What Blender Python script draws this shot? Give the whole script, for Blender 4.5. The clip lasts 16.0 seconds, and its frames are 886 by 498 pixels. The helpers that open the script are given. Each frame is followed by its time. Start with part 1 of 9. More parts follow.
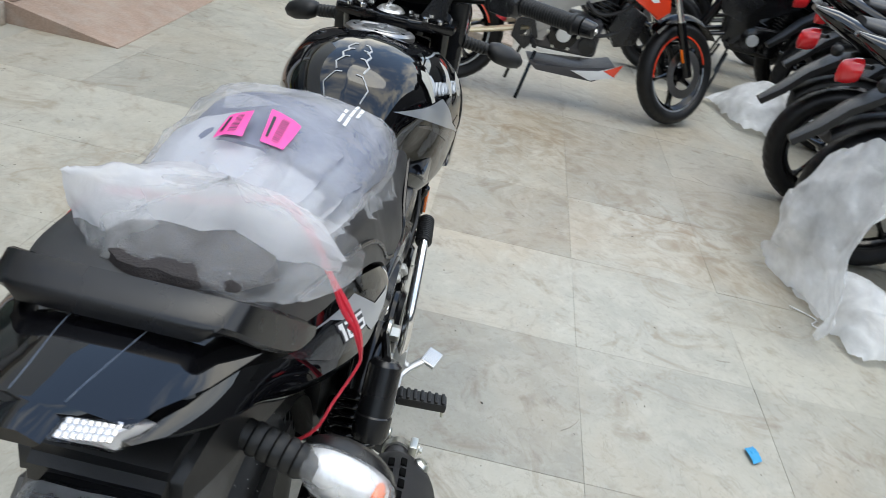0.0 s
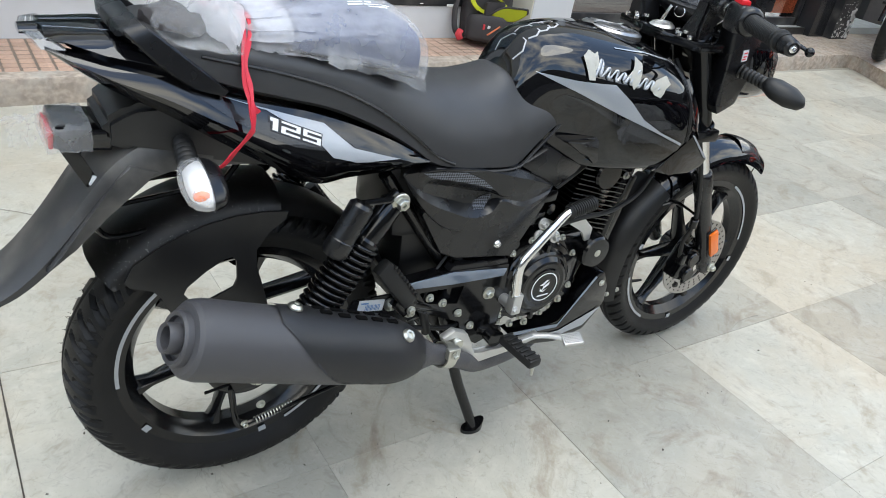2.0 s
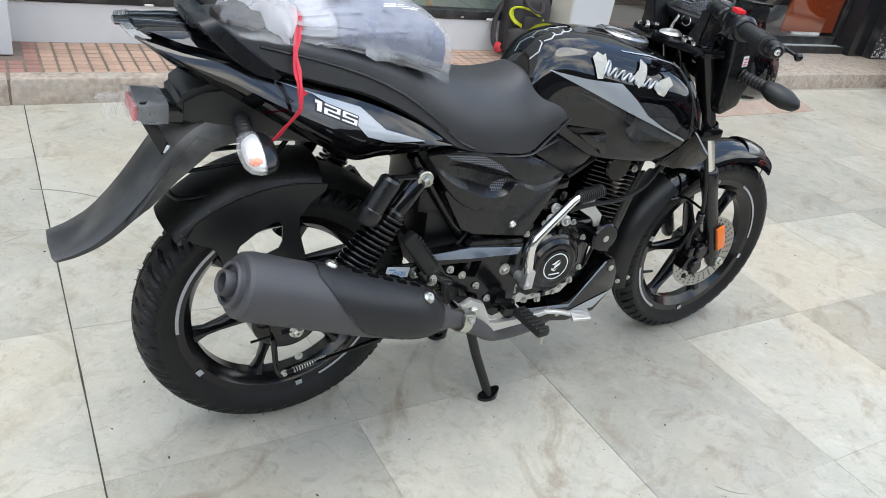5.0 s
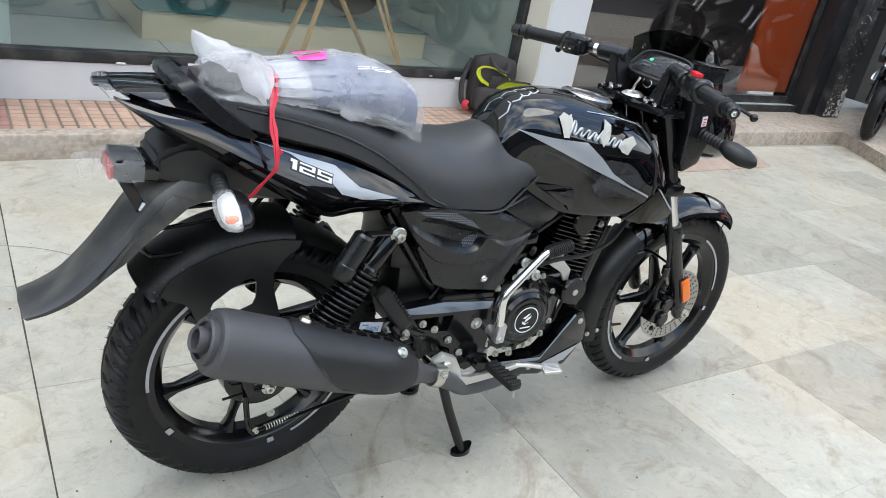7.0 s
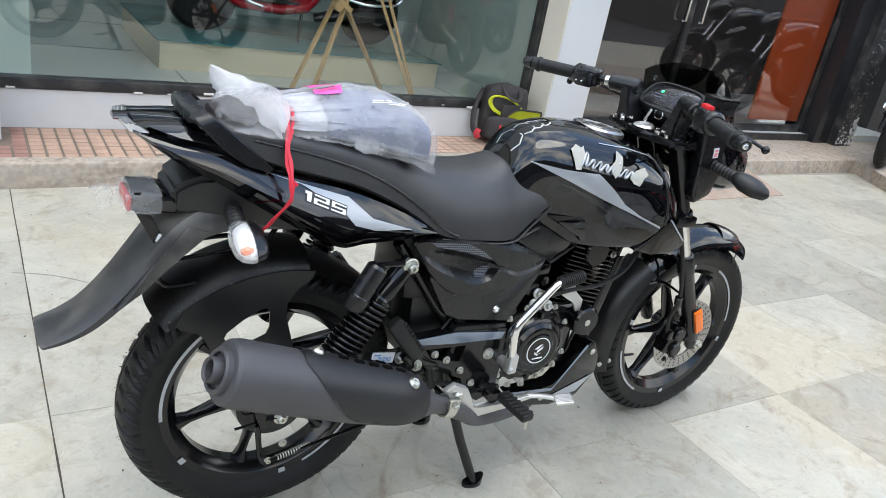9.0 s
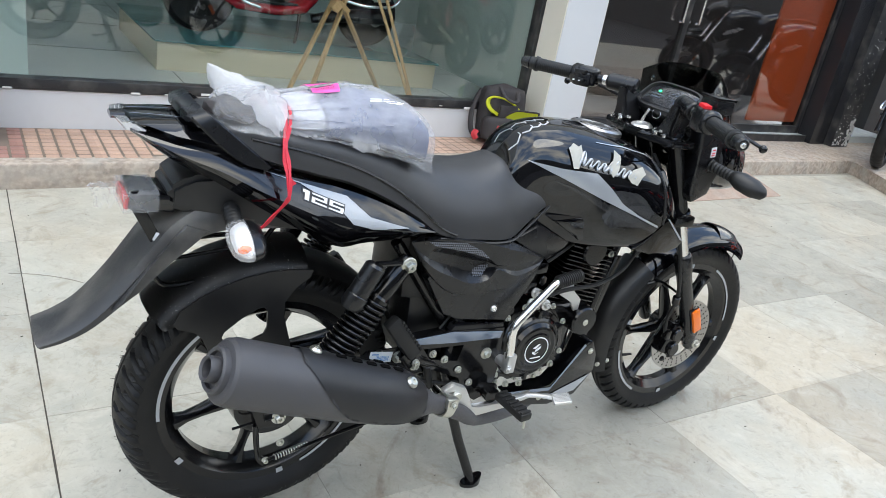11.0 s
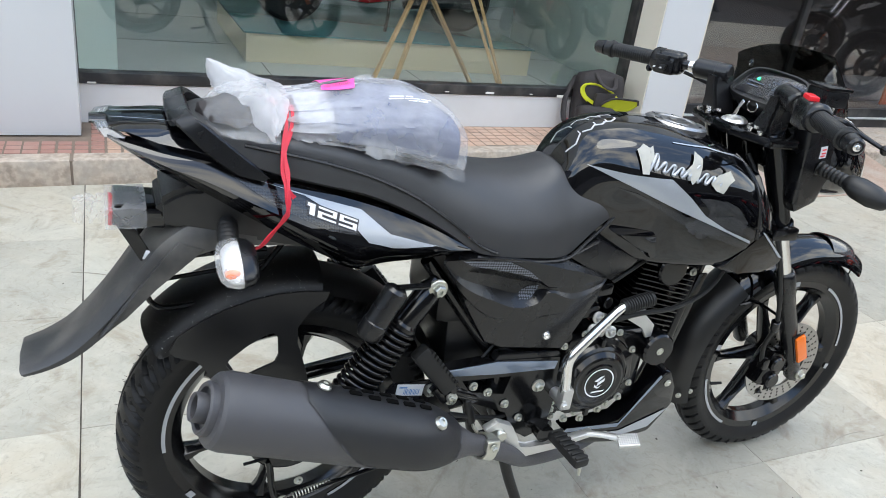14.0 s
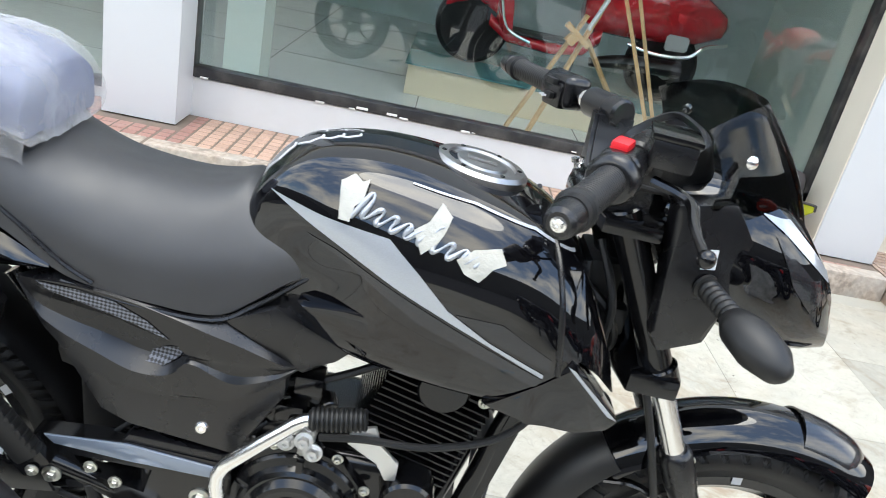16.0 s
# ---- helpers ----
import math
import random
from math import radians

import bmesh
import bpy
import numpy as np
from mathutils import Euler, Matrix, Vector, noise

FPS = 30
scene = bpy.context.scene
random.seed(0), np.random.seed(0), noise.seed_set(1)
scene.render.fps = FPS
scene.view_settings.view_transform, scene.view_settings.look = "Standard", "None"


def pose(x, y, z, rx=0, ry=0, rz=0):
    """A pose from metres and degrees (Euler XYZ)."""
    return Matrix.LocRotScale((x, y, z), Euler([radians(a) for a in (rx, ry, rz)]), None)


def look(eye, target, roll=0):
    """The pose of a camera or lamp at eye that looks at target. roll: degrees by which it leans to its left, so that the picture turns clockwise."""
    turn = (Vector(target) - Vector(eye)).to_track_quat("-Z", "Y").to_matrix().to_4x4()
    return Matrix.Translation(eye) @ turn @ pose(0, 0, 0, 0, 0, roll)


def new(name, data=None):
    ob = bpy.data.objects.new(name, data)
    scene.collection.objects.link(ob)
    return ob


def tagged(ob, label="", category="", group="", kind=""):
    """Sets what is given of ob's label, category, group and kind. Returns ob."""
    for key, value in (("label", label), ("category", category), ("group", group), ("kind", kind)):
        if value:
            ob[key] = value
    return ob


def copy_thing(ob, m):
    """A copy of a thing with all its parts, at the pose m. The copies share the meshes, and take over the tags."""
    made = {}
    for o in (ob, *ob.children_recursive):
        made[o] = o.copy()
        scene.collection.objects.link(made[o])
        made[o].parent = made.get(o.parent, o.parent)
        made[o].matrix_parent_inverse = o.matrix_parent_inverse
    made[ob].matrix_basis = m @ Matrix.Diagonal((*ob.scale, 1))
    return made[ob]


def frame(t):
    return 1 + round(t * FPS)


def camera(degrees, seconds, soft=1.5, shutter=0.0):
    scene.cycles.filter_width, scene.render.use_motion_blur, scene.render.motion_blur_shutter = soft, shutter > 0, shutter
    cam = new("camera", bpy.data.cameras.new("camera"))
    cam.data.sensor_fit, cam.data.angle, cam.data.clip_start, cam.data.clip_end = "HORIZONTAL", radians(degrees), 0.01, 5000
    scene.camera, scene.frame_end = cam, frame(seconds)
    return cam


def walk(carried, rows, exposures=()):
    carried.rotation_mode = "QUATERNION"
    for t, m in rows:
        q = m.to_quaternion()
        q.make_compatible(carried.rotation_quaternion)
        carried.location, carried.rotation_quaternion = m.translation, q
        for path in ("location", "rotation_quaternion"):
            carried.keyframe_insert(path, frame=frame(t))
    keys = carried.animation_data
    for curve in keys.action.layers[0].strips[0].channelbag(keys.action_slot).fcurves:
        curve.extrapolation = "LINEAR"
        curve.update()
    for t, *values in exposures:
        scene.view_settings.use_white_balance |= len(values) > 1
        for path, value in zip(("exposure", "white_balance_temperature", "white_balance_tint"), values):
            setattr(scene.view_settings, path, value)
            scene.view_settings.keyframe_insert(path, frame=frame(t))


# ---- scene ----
cam = camera(60.8, 16.0, soft=0.9, shutter=0.16)
PATH = [
    (0, (-0.62, -0.228, 1.282), (1.137, -0.201, 0.327), 12.9),
    (0.5, (-0.598, -0.541, 1.316), (1.07, 0.018, 0.366), 12.2),
    (1, (-0.562, -0.805, 1.321), (0.912, 0.151, 0.365), 11.9),
    (1.5, (-0.452, -0.97, 1.317), (0.799, 0.252, 0.347), 11.2),
    (2, (-0.423, -1.15, 1.263), (0.644, 0.227, 0.28), 10.6),
    (2.5, (-0.504, -1.233, 1.276), (0.493, 0.187, 0.282), 11.6),
    (3, (-0.537, -1.273, 1.281), (0.389, 0.192, 0.282), 11.2),
    (3.5, (-0.509, -1.32, 1.279), (0.41, 0.154, 0.288), 11.1),
    (5.8, (-0.497, -1.356, 1.29), (0.532, 0.094, 0.374), 10.3),
    (6, (-0.498, -1.359, 1.29), (0.54, 0.096, 0.392), 10.3),
    (6.5, (-0.512, -1.359, 1.298), (0.547, 0.107, 0.443), 10.6),
    (7, (-0.517, -1.359, 1.299), (0.551, 0.118, 0.475), 11.0),
    (7.5, (-0.518, -1.355, 1.298), (0.546, 0.136, 0.495), 11.1),
    (8, (-0.521, -1.358, 1.306), (0.533, 0.147, 0.517), 11.1),
    (8.5, (-0.526, -1.357, 1.305), (0.521, 0.159, 0.528), 10.9),
    (9, (-0.523, -1.359, 1.311), (0.525, 0.162, 0.544), 10.7),
    (11.5, (-0.523, -1.36, 1.304), (0.535, 0.158, 0.543), 10.8),
    (12, (-0.518, -1.36, 1.303), (0.547, 0.148, 0.535), 11.0),
    (12.5, (-0.521, -1.348, 1.302), (0.543, 0.154, 0.519), 11.0),
    (13, (-0.547, -1.333, 1.312), (0.494, 0.177, 0.513), 10.8),
    (13.5, (-0.464, -1.278, 1.292), (0.489, 0.28, 0.478), 9.9),
    (14, (-0.288, -1.224, 1.296), (0.507, 0.408, 0.458), 8.1),
    (14.5, (-0.091, -1.136, 1.28), (0.636, 0.516, 0.419), 6.5),
    (15, (0.153, -1.032, 1.251), (0.862, 0.6, 0.339), 6.3),
    (15.5, (0.45, -1.033, 1.253), (0.821, 0.737, 0.4), 9.1),
    (16, (0.716, -0.982, 1.223), (0.834, 0.852, 0.433), 12.5),
]
walk(cam, [(t, look(eye, target, roll)) for t, eye, target, roll in PATH],
     [(0.0, 0.91, 6450, 4), (1.0, 1.13, 6400, 4), (2.0, 1.24, 6400, 4), (3.5, 1.24, 6400, 5), (9.0, 1.34, 6350, 5), (14.0, 1.36, 6300, 5), (14.5, 1.54, 6300, 5), (15.0, 1.50, 6300, 5), (15.5, 1.66, 6360, 5), (16.0, 1.80, 6450, 5)])

# ---- light ----
world = bpy.data.worlds.new("sky")
scene.world = world
world.use_nodes = True
wn, wl = world.node_tree.nodes, world.node_tree.links
sky = wn.new("ShaderNodeTexSky")
sky.sky_type = 'NISHITA'
sky.sun_disc = False
sky.sun_elevation = radians(78)
sky.sun_rotation = radians(200)
sky.air_density, sky.dust_density, sky.ozone_density = 1.2, 0.5, 3.0
wn["Background"].inputs["Strength"].default_value = 0.15
# broken white cloud over the blue
tc = wn.new("ShaderNodeTexCoord")
cl = wn.new("ShaderNodeTexNoise")
cl.inputs["Scale"].default_value, cl.inputs["Detail"].default_value, cl.inputs["Roughness"].default_value = 2.2, 8.0, 0.6
cr = wn.new("ShaderNodeValToRGB")
cr.color_ramp.elements[0].color = (0.06, 0.06, 0.06, 1)
cr.color_ramp.elements[0].position, cr.color_ramp.elements[1].position = 0.46, 0.64
mixc = wn.new("ShaderNodeMix")
mixc.data_type = 'RGBA'
mixc.inputs["B"].default_value = (10.2, 9.6, 8.9, 1)
wl.new(tc.outputs["Generated"], cl.inputs["Vector"])
wl.new(cl.outputs["Fac"], cr.inputs["Fac"])
wl.new(cr.outputs["Color"], mixc.inputs["Factor"])
wl.new(sky.outputs["Color"], mixc.inputs["A"])
wl.new(mixc.outputs["Result"], wn["Background"].inputs["Color"])

sun_data = bpy.data.lights.new("sun", 'SUN')
sun_data.energy, sun_data.angle, sun_data.color = 0.62, radians(38), (1.0, 0.945, 0.87)
sun_lamp = new("sun", sun_data)
sun_lamp.matrix_world = look((0.9, 0.2, 9.0), (0.6, 0.5, 0.0))
scene.view_settings.exposure = 1.15

# ---- tools ----
V = Vector
MATS = {}


def mat(name, color, rough=0.5, metal=0.0, coat=0.0, grain=0.0, grain_scale=200.0, vary=0.0, vary_scale=3.0,
        bump=0.0, bump_scale=300.0, alpha=1.0, trans=0.0, emit=0.0, dust=0.0, random_tone=0.0, spec=0.5):
    """A principled material with tone at two scales, fine relief and dust."""
    m = bpy.data.materials.new(name)
    m.use_nodes = True
    n, l = m.node_tree.nodes, m.node_tree.links
    b = n["Principled BSDF"]
    c = (*color, 1)
    b.inputs["Base Color"].default_value = c
    b.inputs["Roughness"].default_value = rough
    b.inputs["Metallic"].default_value = metal
    b.inputs["Coat Weight"].default_value = coat
    b.inputs["Coat Roughness"].default_value = 0.03
    b.inputs["Transmission Weight"].default_value = trans
    b.inputs["Alpha"].default_value = alpha
    b.inputs["Specular IOR Level"].default_value = spec
    if emit:
        b.inputs["Emission Color"].default_value = c
        b.inputs["Emission Strength"].default_value = emit
    co = n.new("ShaderNodeTexCoord")
    out = None

    def blend(prev, fac, other, how='MIX'):
        x = n.new("ShaderNodeMix")
        x.data_type, x.blend_type = 'RGBA', how
        if prev is None:
            x.inputs["A"].default_value = c
        else:
            l.new(prev, x.inputs["A"])
        l.new(fac, x.inputs["Factor"])
        x.inputs["B"].default_value = (*other, 1)
        return x.outputs["Result"]

    def noise_fac(scale, detail, lo, hi, top):
        t = n.new("ShaderNodeTexNoise")
        t.inputs["Scale"].default_value, t.inputs["Detail"].default_value = scale, detail
        l.new(co.outputs["Object"], t.inputs["Vector"])
        r = n.new("ShaderNodeMapRange")
        r.inputs["From Min"].default_value, r.inputs["From Max"].default_value = lo, hi
        r.inputs["To Max"].default_value = top
        l.new(t.outputs["Fac"], r.inputs["Value"])
        return r.outputs["Result"]

    if vary:
        out = blend(out, noise_fac(vary_scale, 5, 0.35, 0.7, vary), [x * 0.55 for x in color])
    if grain:
        out = blend(out, noise_fac(grain_scale, 3, 0.4, 0.65, grain), [min(1, x * 1.5 + 0.01) for x in color])
    if dust:
        out = blend(out, noise_fac(9, 8, 0.45, 0.75, dust), (0.42, 0.39, 0.34))
    if random_tone:
        info = n.new("ShaderNodeObjectInfo")
        r = n.new("ShaderNodeMapRange")
        r.inputs["To Min"].default_value, r.inputs["To Max"].default_value = 1 - random_tone, 1 + random_tone
        l.new(info.outputs["Random"], r.inputs["Value"])
        h = n.new("ShaderNodeHueSaturation")
        l.new(r.outputs["Result"], h.inputs["Value"])
        if out is None:
            h.inputs["Color"].default_value = c
        else:
            l.new(out, h.inputs["Color"])
        out = h.outputs["Color"]
    if out is not None:
        l.new(out, b.inputs["Base Color"])
    if bump:
        t = n.new("ShaderNodeTexNoise")
        t.inputs["Scale"].default_value, t.inputs["Detail"].default_value = bump_scale, 4
        l.new(co.outputs["Object"], t.inputs["Vector"])
        bp = n.new("ShaderNodeBump")
        bp.inputs["Strength"].default_value, bp.inputs["Distance"].default_value = bump, 0.002
        l.new(t.outputs["Fac"], bp.inputs["Height"])
        l.new(bp.outputs["Normal"], b.inputs["Normal"])
    if rough > 0.12 and vary:
        rr = n.new("ShaderNodeMapRange")
        t = n.new("ShaderNodeTexNoise")
        t.inputs["Scale"].default_value, t.inputs["Detail"].default_value = 14, 6
        l.new(co.outputs["Object"], t.inputs["Vector"])
        rr.inputs["To Min"].default_value, rr.inputs["To Max"].default_value = max(0.02, rough - 0.12), min(1, rough + 0.12)
        l.new(t.outputs["Fac"], rr.inputs["Value"])
        l.new(rr.outputs["Result"], b.inputs["Roughness"])
    MATS[name] = m
    return m


def finish(ob, bm, material, smooth=38):
    """Writes bm into a new mesh under ob, shading smooth but for edges sharper than the angle."""
    bmesh.ops.recalc_face_normals(bm, faces=bm.faces)
    for f in bm.faces:
        f.smooth = True
    for e in bm.edges:
        if len(e.link_faces) == 2 and e.calc_face_angle(0) > radians(smooth):
            e.smooth = False
    bm.to_mesh(ob.data)
    bm.free()
    if material:
        ob.data.materials.append(material)
    return ob


def part(name, bm, material, parent=None, label="", smooth=38):
    ob = new(name, bpy.data.meshes.new(name))
    finish(ob, bm, material, smooth)
    if parent:
        ob.parent = parent
    if label:
        tagged(ob, label)
    return ob


def pieces(name, bm, material, parent=None, label="", smooth=38):
    """Each loose piece of the bmesh as a part of its own."""
    bm.verts.ensure_lookup_table()
    seen = set()
    for v0 in bm.verts:
        if v0 in seen:
            continue
        stack, isle = [v0], []
        seen.add(v0)
        while stack:
            v = stack.pop()
            isle.append(v)
            for e in v.link_edges:
                o = e.other_vert(v)
                if o not in seen:
                    seen.add(o)
                    stack.append(o)
        nb = bmesh.new()
        twin = {v: nb.verts.new(v.co) for v in isle}
        for f in {f for v in isle for f in v.link_faces}:
            nb.faces.new([twin[v] for v in f.verts]).smooth = f.smooth
        part(name, nb, material, parent, label, smooth)
    bm.free()


def thing(name, label, category, group="", kind=""):
    return tagged(new(name), label, category, group, kind)


def spline(pts, n=6, closed=False):
    """Points along a smooth curve through pts."""
    P = [V(p) for p in pts]
    out, k = [], len(P)
    for i in range(k if closed else k - 1):
        a, b, c, d = (P[(i + j) % k] if closed else P[min(max(i + j, 0), k - 1)] for j in (-1, 0, 1, 2))
        for s in range(n):
            t = s / n
            out.append(0.5 * ((2 * b) + (c - a) * t + (2 * a - 5 * b + 4 * c - d) * t * t + (3 * b - a - 3 * c + d) * t ** 3))
    if not closed:
        out.append(P[-1])
    return out


def loft(bm, rings, closed=True, caps=True):
    """Skin over rings of equally many points."""
    vs = [[bm.verts.new(p) for p in r] for r in rings]
    k = len(vs[0])
    for a, b in zip(vs, vs[1:]):
        for i in range(k if closed else k - 1):
            j = (i + 1) % k
            if len({a[i], a[j], b[j], b[i]}) == 4:
                bm.faces.new((a[i], a[j], b[j], b[i]))
    if caps and closed:
        bm.faces.new(list(reversed(vs[0])))
        bm.faces.new(vs[-1])
    return bm


def tube(bm, pts, r, seg=10, smooth=0, flat=1.0):
    """A round bar along pts; r one radius or one for each point."""
    P = [V(p) for p in pts]
    if smooth:
        if not isinstance(r, (int, float)):
            r = [x[0] for x in spline([(q, 0, 0) for q in r], smooth)]
        P = spline(P, smooth)
    R = [r] * len(P) if isinstance(r, (int, float)) else list(r)
    rings, up = [], None
    for i, p in enumerate(P):
        d = (P[min(i + 1, len(P) - 1)] - P[max(i - 1, 0)]).normalized()
        if up is None:
            up = d.orthogonal().normalized() if abs(d.z) > 0.95 else d.cross(V((0, 0, 1))).normalized()
        up = (up - d * up.dot(d)).normalized()
        side = d.cross(up)
        rings.append([p + (up * math.cos(a) + side * math.sin(a) * flat) * R[i] for a in (2 * math.pi * j / seg for j in range(seg))])
    return loft(bm, rings)


def lathe(bm, prof, seg=32, at=(0, 0, 0), axis=(0, 1, 0), closed=False):
    """Turns a profile of (radius, height) about the axis through at."""
    ax = V(axis).normalized()
    u = ax.orthogonal().normalized()
    w = ax.cross(u)
    o = V(at)
    rings = []
    for j in range(seg):
        a = 2 * math.pi * j / seg
        d = u * math.cos(a) + w * math.sin(a)
        rings.append([o + d * r + ax * h for r, h in prof])
    vs = [[bm.verts.new(p) for p in r] for r in rings]
    k = len(prof)
    for j in range(seg):
        a, b = vs[j], vs[(j + 1) % seg]
        for i in range(k if closed else k - 1):
            i2 = (i + 1) % k
            bm.faces.new((a[i], a[i2], b[i2], b[i]))
    if not closed:
        for i in (0, k - 1):
            if prof[i][0] > 1e-5:
                bm.faces.new([vs[j][i] for j in range(seg)])
    bmesh.ops.remove_doubles(bm, verts=bm.verts, dist=1e-6)
    return bm


def prism(bm, poly, y0, y1, bevel=0.0, plane="xz", hole=None):
    """A plate cut to poly in the plane, from y0 to y1 across it, with rounded edges."""
    put = {"xz": lambda p, y: (p[0], y, p[1]), "xy": lambda p, y: (p[0], p[1], y), "yz": lambda p, y: (y, p[0], p[1])}[plane]
    if hole:
        n = len(poly)
        m = len(hole)
        o = [[bm.verts.new(put(p, y)) for p in poly] for y in (y0, y1)]
        h = [[bm.verts.new(put(p, y)) for p in hole] for y in (y0, y1)]
        for ring in (o, h):
            k = len(ring[0])
            for i in range(k):
                bm.faces.new((ring[0][i], ring[0][(i + 1) % k], ring[1][(i + 1) % k], ring[1][i]))
        for s in (0, 1):
            es = []
            for ring, k in ((o[s], n), (h[s], m)):
                for i in range(k):
                    es.append(bm.edges.get((ring[i], ring[(i + 1) % k])))
            bmesh.ops.triangle_fill(bm, edges=es, use_beauty=True)
        return bm
    a = [bm.verts.new(put(p, y0)) for p in poly]
    b = [bm.verts.new(put(p, y1)) for p in poly]
    k = len(poly)
    fs = [bm.faces.new(a), bm.faces.new(list(reversed(b)))]
    for i in range(k):
        fs.append(bm.faces.new((a[i], b[i], b[(i + 1) % k], a[(i + 1) % k])))
    if bevel:
        es = list({e for f in fs for e in f.edges})
        bmesh.ops.bevel(bm, geom=es, offset=bevel, segments=2, affect='EDGES', profile=0.6, clamp_overlap=True)
    return bm


def block(bm, at, size, bevel=0.003, turn=None, seg=2):
    """A box with rounded edges, turned by a matrix about its middle."""
    m = Matrix.Translation(at) @ (turn.to_4x4() if turn else Matrix()) @ Matrix.Diagonal((*size, 1))
    r = bmesh.ops.create_cube(bm, size=1, matrix=m)
    if bevel:
        es = list({e for v in r["verts"] for e in v.link_edges})
        bmesh.ops.bevel(bm, geom=es, offset=bevel, segments=seg, affect='EDGES', profile=0.6, clamp_overlap=True)
    return bm


def cyl(bm, a, b, r, r2=None, seg=20, bevel=0.0):
    a, b = V(a), V(b)
    h = (b - a).length
    r2 = r if r2 is None else r2
    k = min(bevel, r * 0.5, h * 0.4)
    prof = [(r - k, 0), (r, k), (r2, h - k), (r2 - k, h)] if k else [(r, 0), (r2, h)]
    return lathe(bm, prof, seg, a, b - a)


def bolt(bm, at, d, r=0.007, h=0.006):
    """A hexagon head on its washer, with a dimple."""
    d = V(d).normalized()
    a = V(at)
    lathe(bm, [(r * 1.5, 0), (r * 1.5, h * 0.3), (r * 1.35, h * 0.4)], 16, a, d)
    lathe(bm, [(r, h * 0.35), (r, h), (r * 0.8, h * 1.25), (r * 0.35, h * 1.2), (r * 0.3, h * 0.8)], 6, a, d)
    return bm


def grid_patch(bm, f, nu, nv):
    """A sheet of f(u, v), u and v from 0 to 1."""
    vs = [[bm.verts.new(f(i / nu, j / nv)) for j in range(nv + 1)] for i in range(nu + 1)]
    for i in range(nu):
        for j in range(nv):
            bm.faces.new((vs[i][j], vs[i + 1][j], vs[i + 1][j + 1], vs[i][j + 1]))
    return bm


def lerp_rows(rows, x):
    """Values of rows (x, a, b, ...) at x, smoothly."""
    if x <= rows[0][0]:
        return rows[0][1:]
    for i in range(len(rows) - 1):
        a, b = rows[i], rows[i + 1]
        if x <= b[0]:
            t = (x - a[0]) / (b[0] - a[0])
            p = rows[max(i - 1, 0)]
            q = rows[min(i + 2, len(rows) - 1)]
            o = []
            for k in range(1, len(a)):
                ma = (b[k] - p[k]) / (b[0] - p[0]) * (b[0] - a[0])
                mb = (q[k] - a[k]) / (q[0] - a[0]) * (b[0] - a[0])
                o.append((2 * t ** 3 - 3 * t * t + 1) * a[k] + (t ** 3 - 2 * t * t + t) * ma + (3 * t * t - 2 * t ** 3) * b[k] + (t ** 3 - t * t) * mb)
            return o
    return rows[-1][1:]


from mathutils.bvhtree import BVHTree


def tree_of(ob):
    return BVHTree.FromPolygons([v.co for v in ob.data.vertices], [p.vertices for p in ob.data.polygons])


def decal(bm, poly, tree, lift=0.0012, y_from=-1.0, cuts=3):
    """A film cut to poly (x, z), laid on the surface that tree holds, coming from the side y_from."""
    tmp = bmesh.new()
    vs = [tmp.verts.new((p[0], 0, p[1])) for p in poly]
    tmp.faces.new(vs)
    bmesh.ops.triangulate(tmp, faces=tmp.faces)
    for _ in range(cuts):
        bmesh.ops.subdivide_edges(tmp, edges=[e for e in tmp.edges if e.calc_length() > 0.006], cuts=1)
        bmesh.ops.triangulate(tmp, faces=tmp.faces)
    tmp.verts.index_update()
    idx = {}
    s = 1 if y_from < 0 else -1
    for v in tmp.verts:
        hit, nor, _, _ = tree.ray_cast(V((v.co.x, y_from, v.co.z)), V((0, s, 0)))
        if hit is not None:
            if nor.y * s > 0:
                nor = -nor
            idx[v] = bm.verts.new(hit + nor * lift)
    made = set()
    for f in tmp.faces:
        key = frozenset(v.index for v in f.verts)
        if key not in made and all(v in idx for v in f.verts):
            made.add(key)
            bm.faces.new([idx[v] for v in f.verts])
    tmp.free()
    return bm


def mirror_y(bm):
    """Adds the mirror image across the bike's middle plane."""
    g = bm.verts[:] + bm.edges[:] + bm.faces[:]
    r = bmesh.ops.duplicate(bm, geom=g)
    vs = [x for x in r["geom"] if isinstance(x, bmesh.types.BMVert)]
    for v in vs:
        v.co.y = -v.co.y
    bmesh.ops.reverse_faces(bm, faces=[x for x in r["geom"] if isinstance(x, bmesh.types.BMFace)])
    return bm


# ---- materials ----
GLOSS = mat("gloss_black", (0.0022, 0.0022, 0.003), 0.03, spec=0.70)
MATTE = mat("matte_black_plastic", (0.007, 0.007, 0.0075), 0.36, bump=0.18, bump_scale=900, dust=0.03, vary=0.3, spec=0.55)
FLAPM = mat("dusty_black_plastic", (0.027, 0.027, 0.028), 0.40, bump=0.25, bump_scale=900, dust=0.30, vary=0.3, spec=0.7)
SATIN = mat("satin_black_panel", (0.006, 0.006, 0.007), 0.27, spec=0.55, vary=0.25, bump=0.08, bump_scale=1200)
METALB = mat("black_painted_metal", (0.004, 0.004, 0.0045), 0.15, vary=0.2, spec=0.5)
SHIELDM = mat("satin_heat_shield", (0.036, 0.036, 0.040), 0.42, spec=0.95, vary=0.2, bump=0.1, bump_scale=1200)
GUN = mat("matte_grey_black_heat_paint", (0.062, 0.061, 0.066), 0.44, spec=0.5, bump=0.2, bump_scale=1500, vary=0.2)
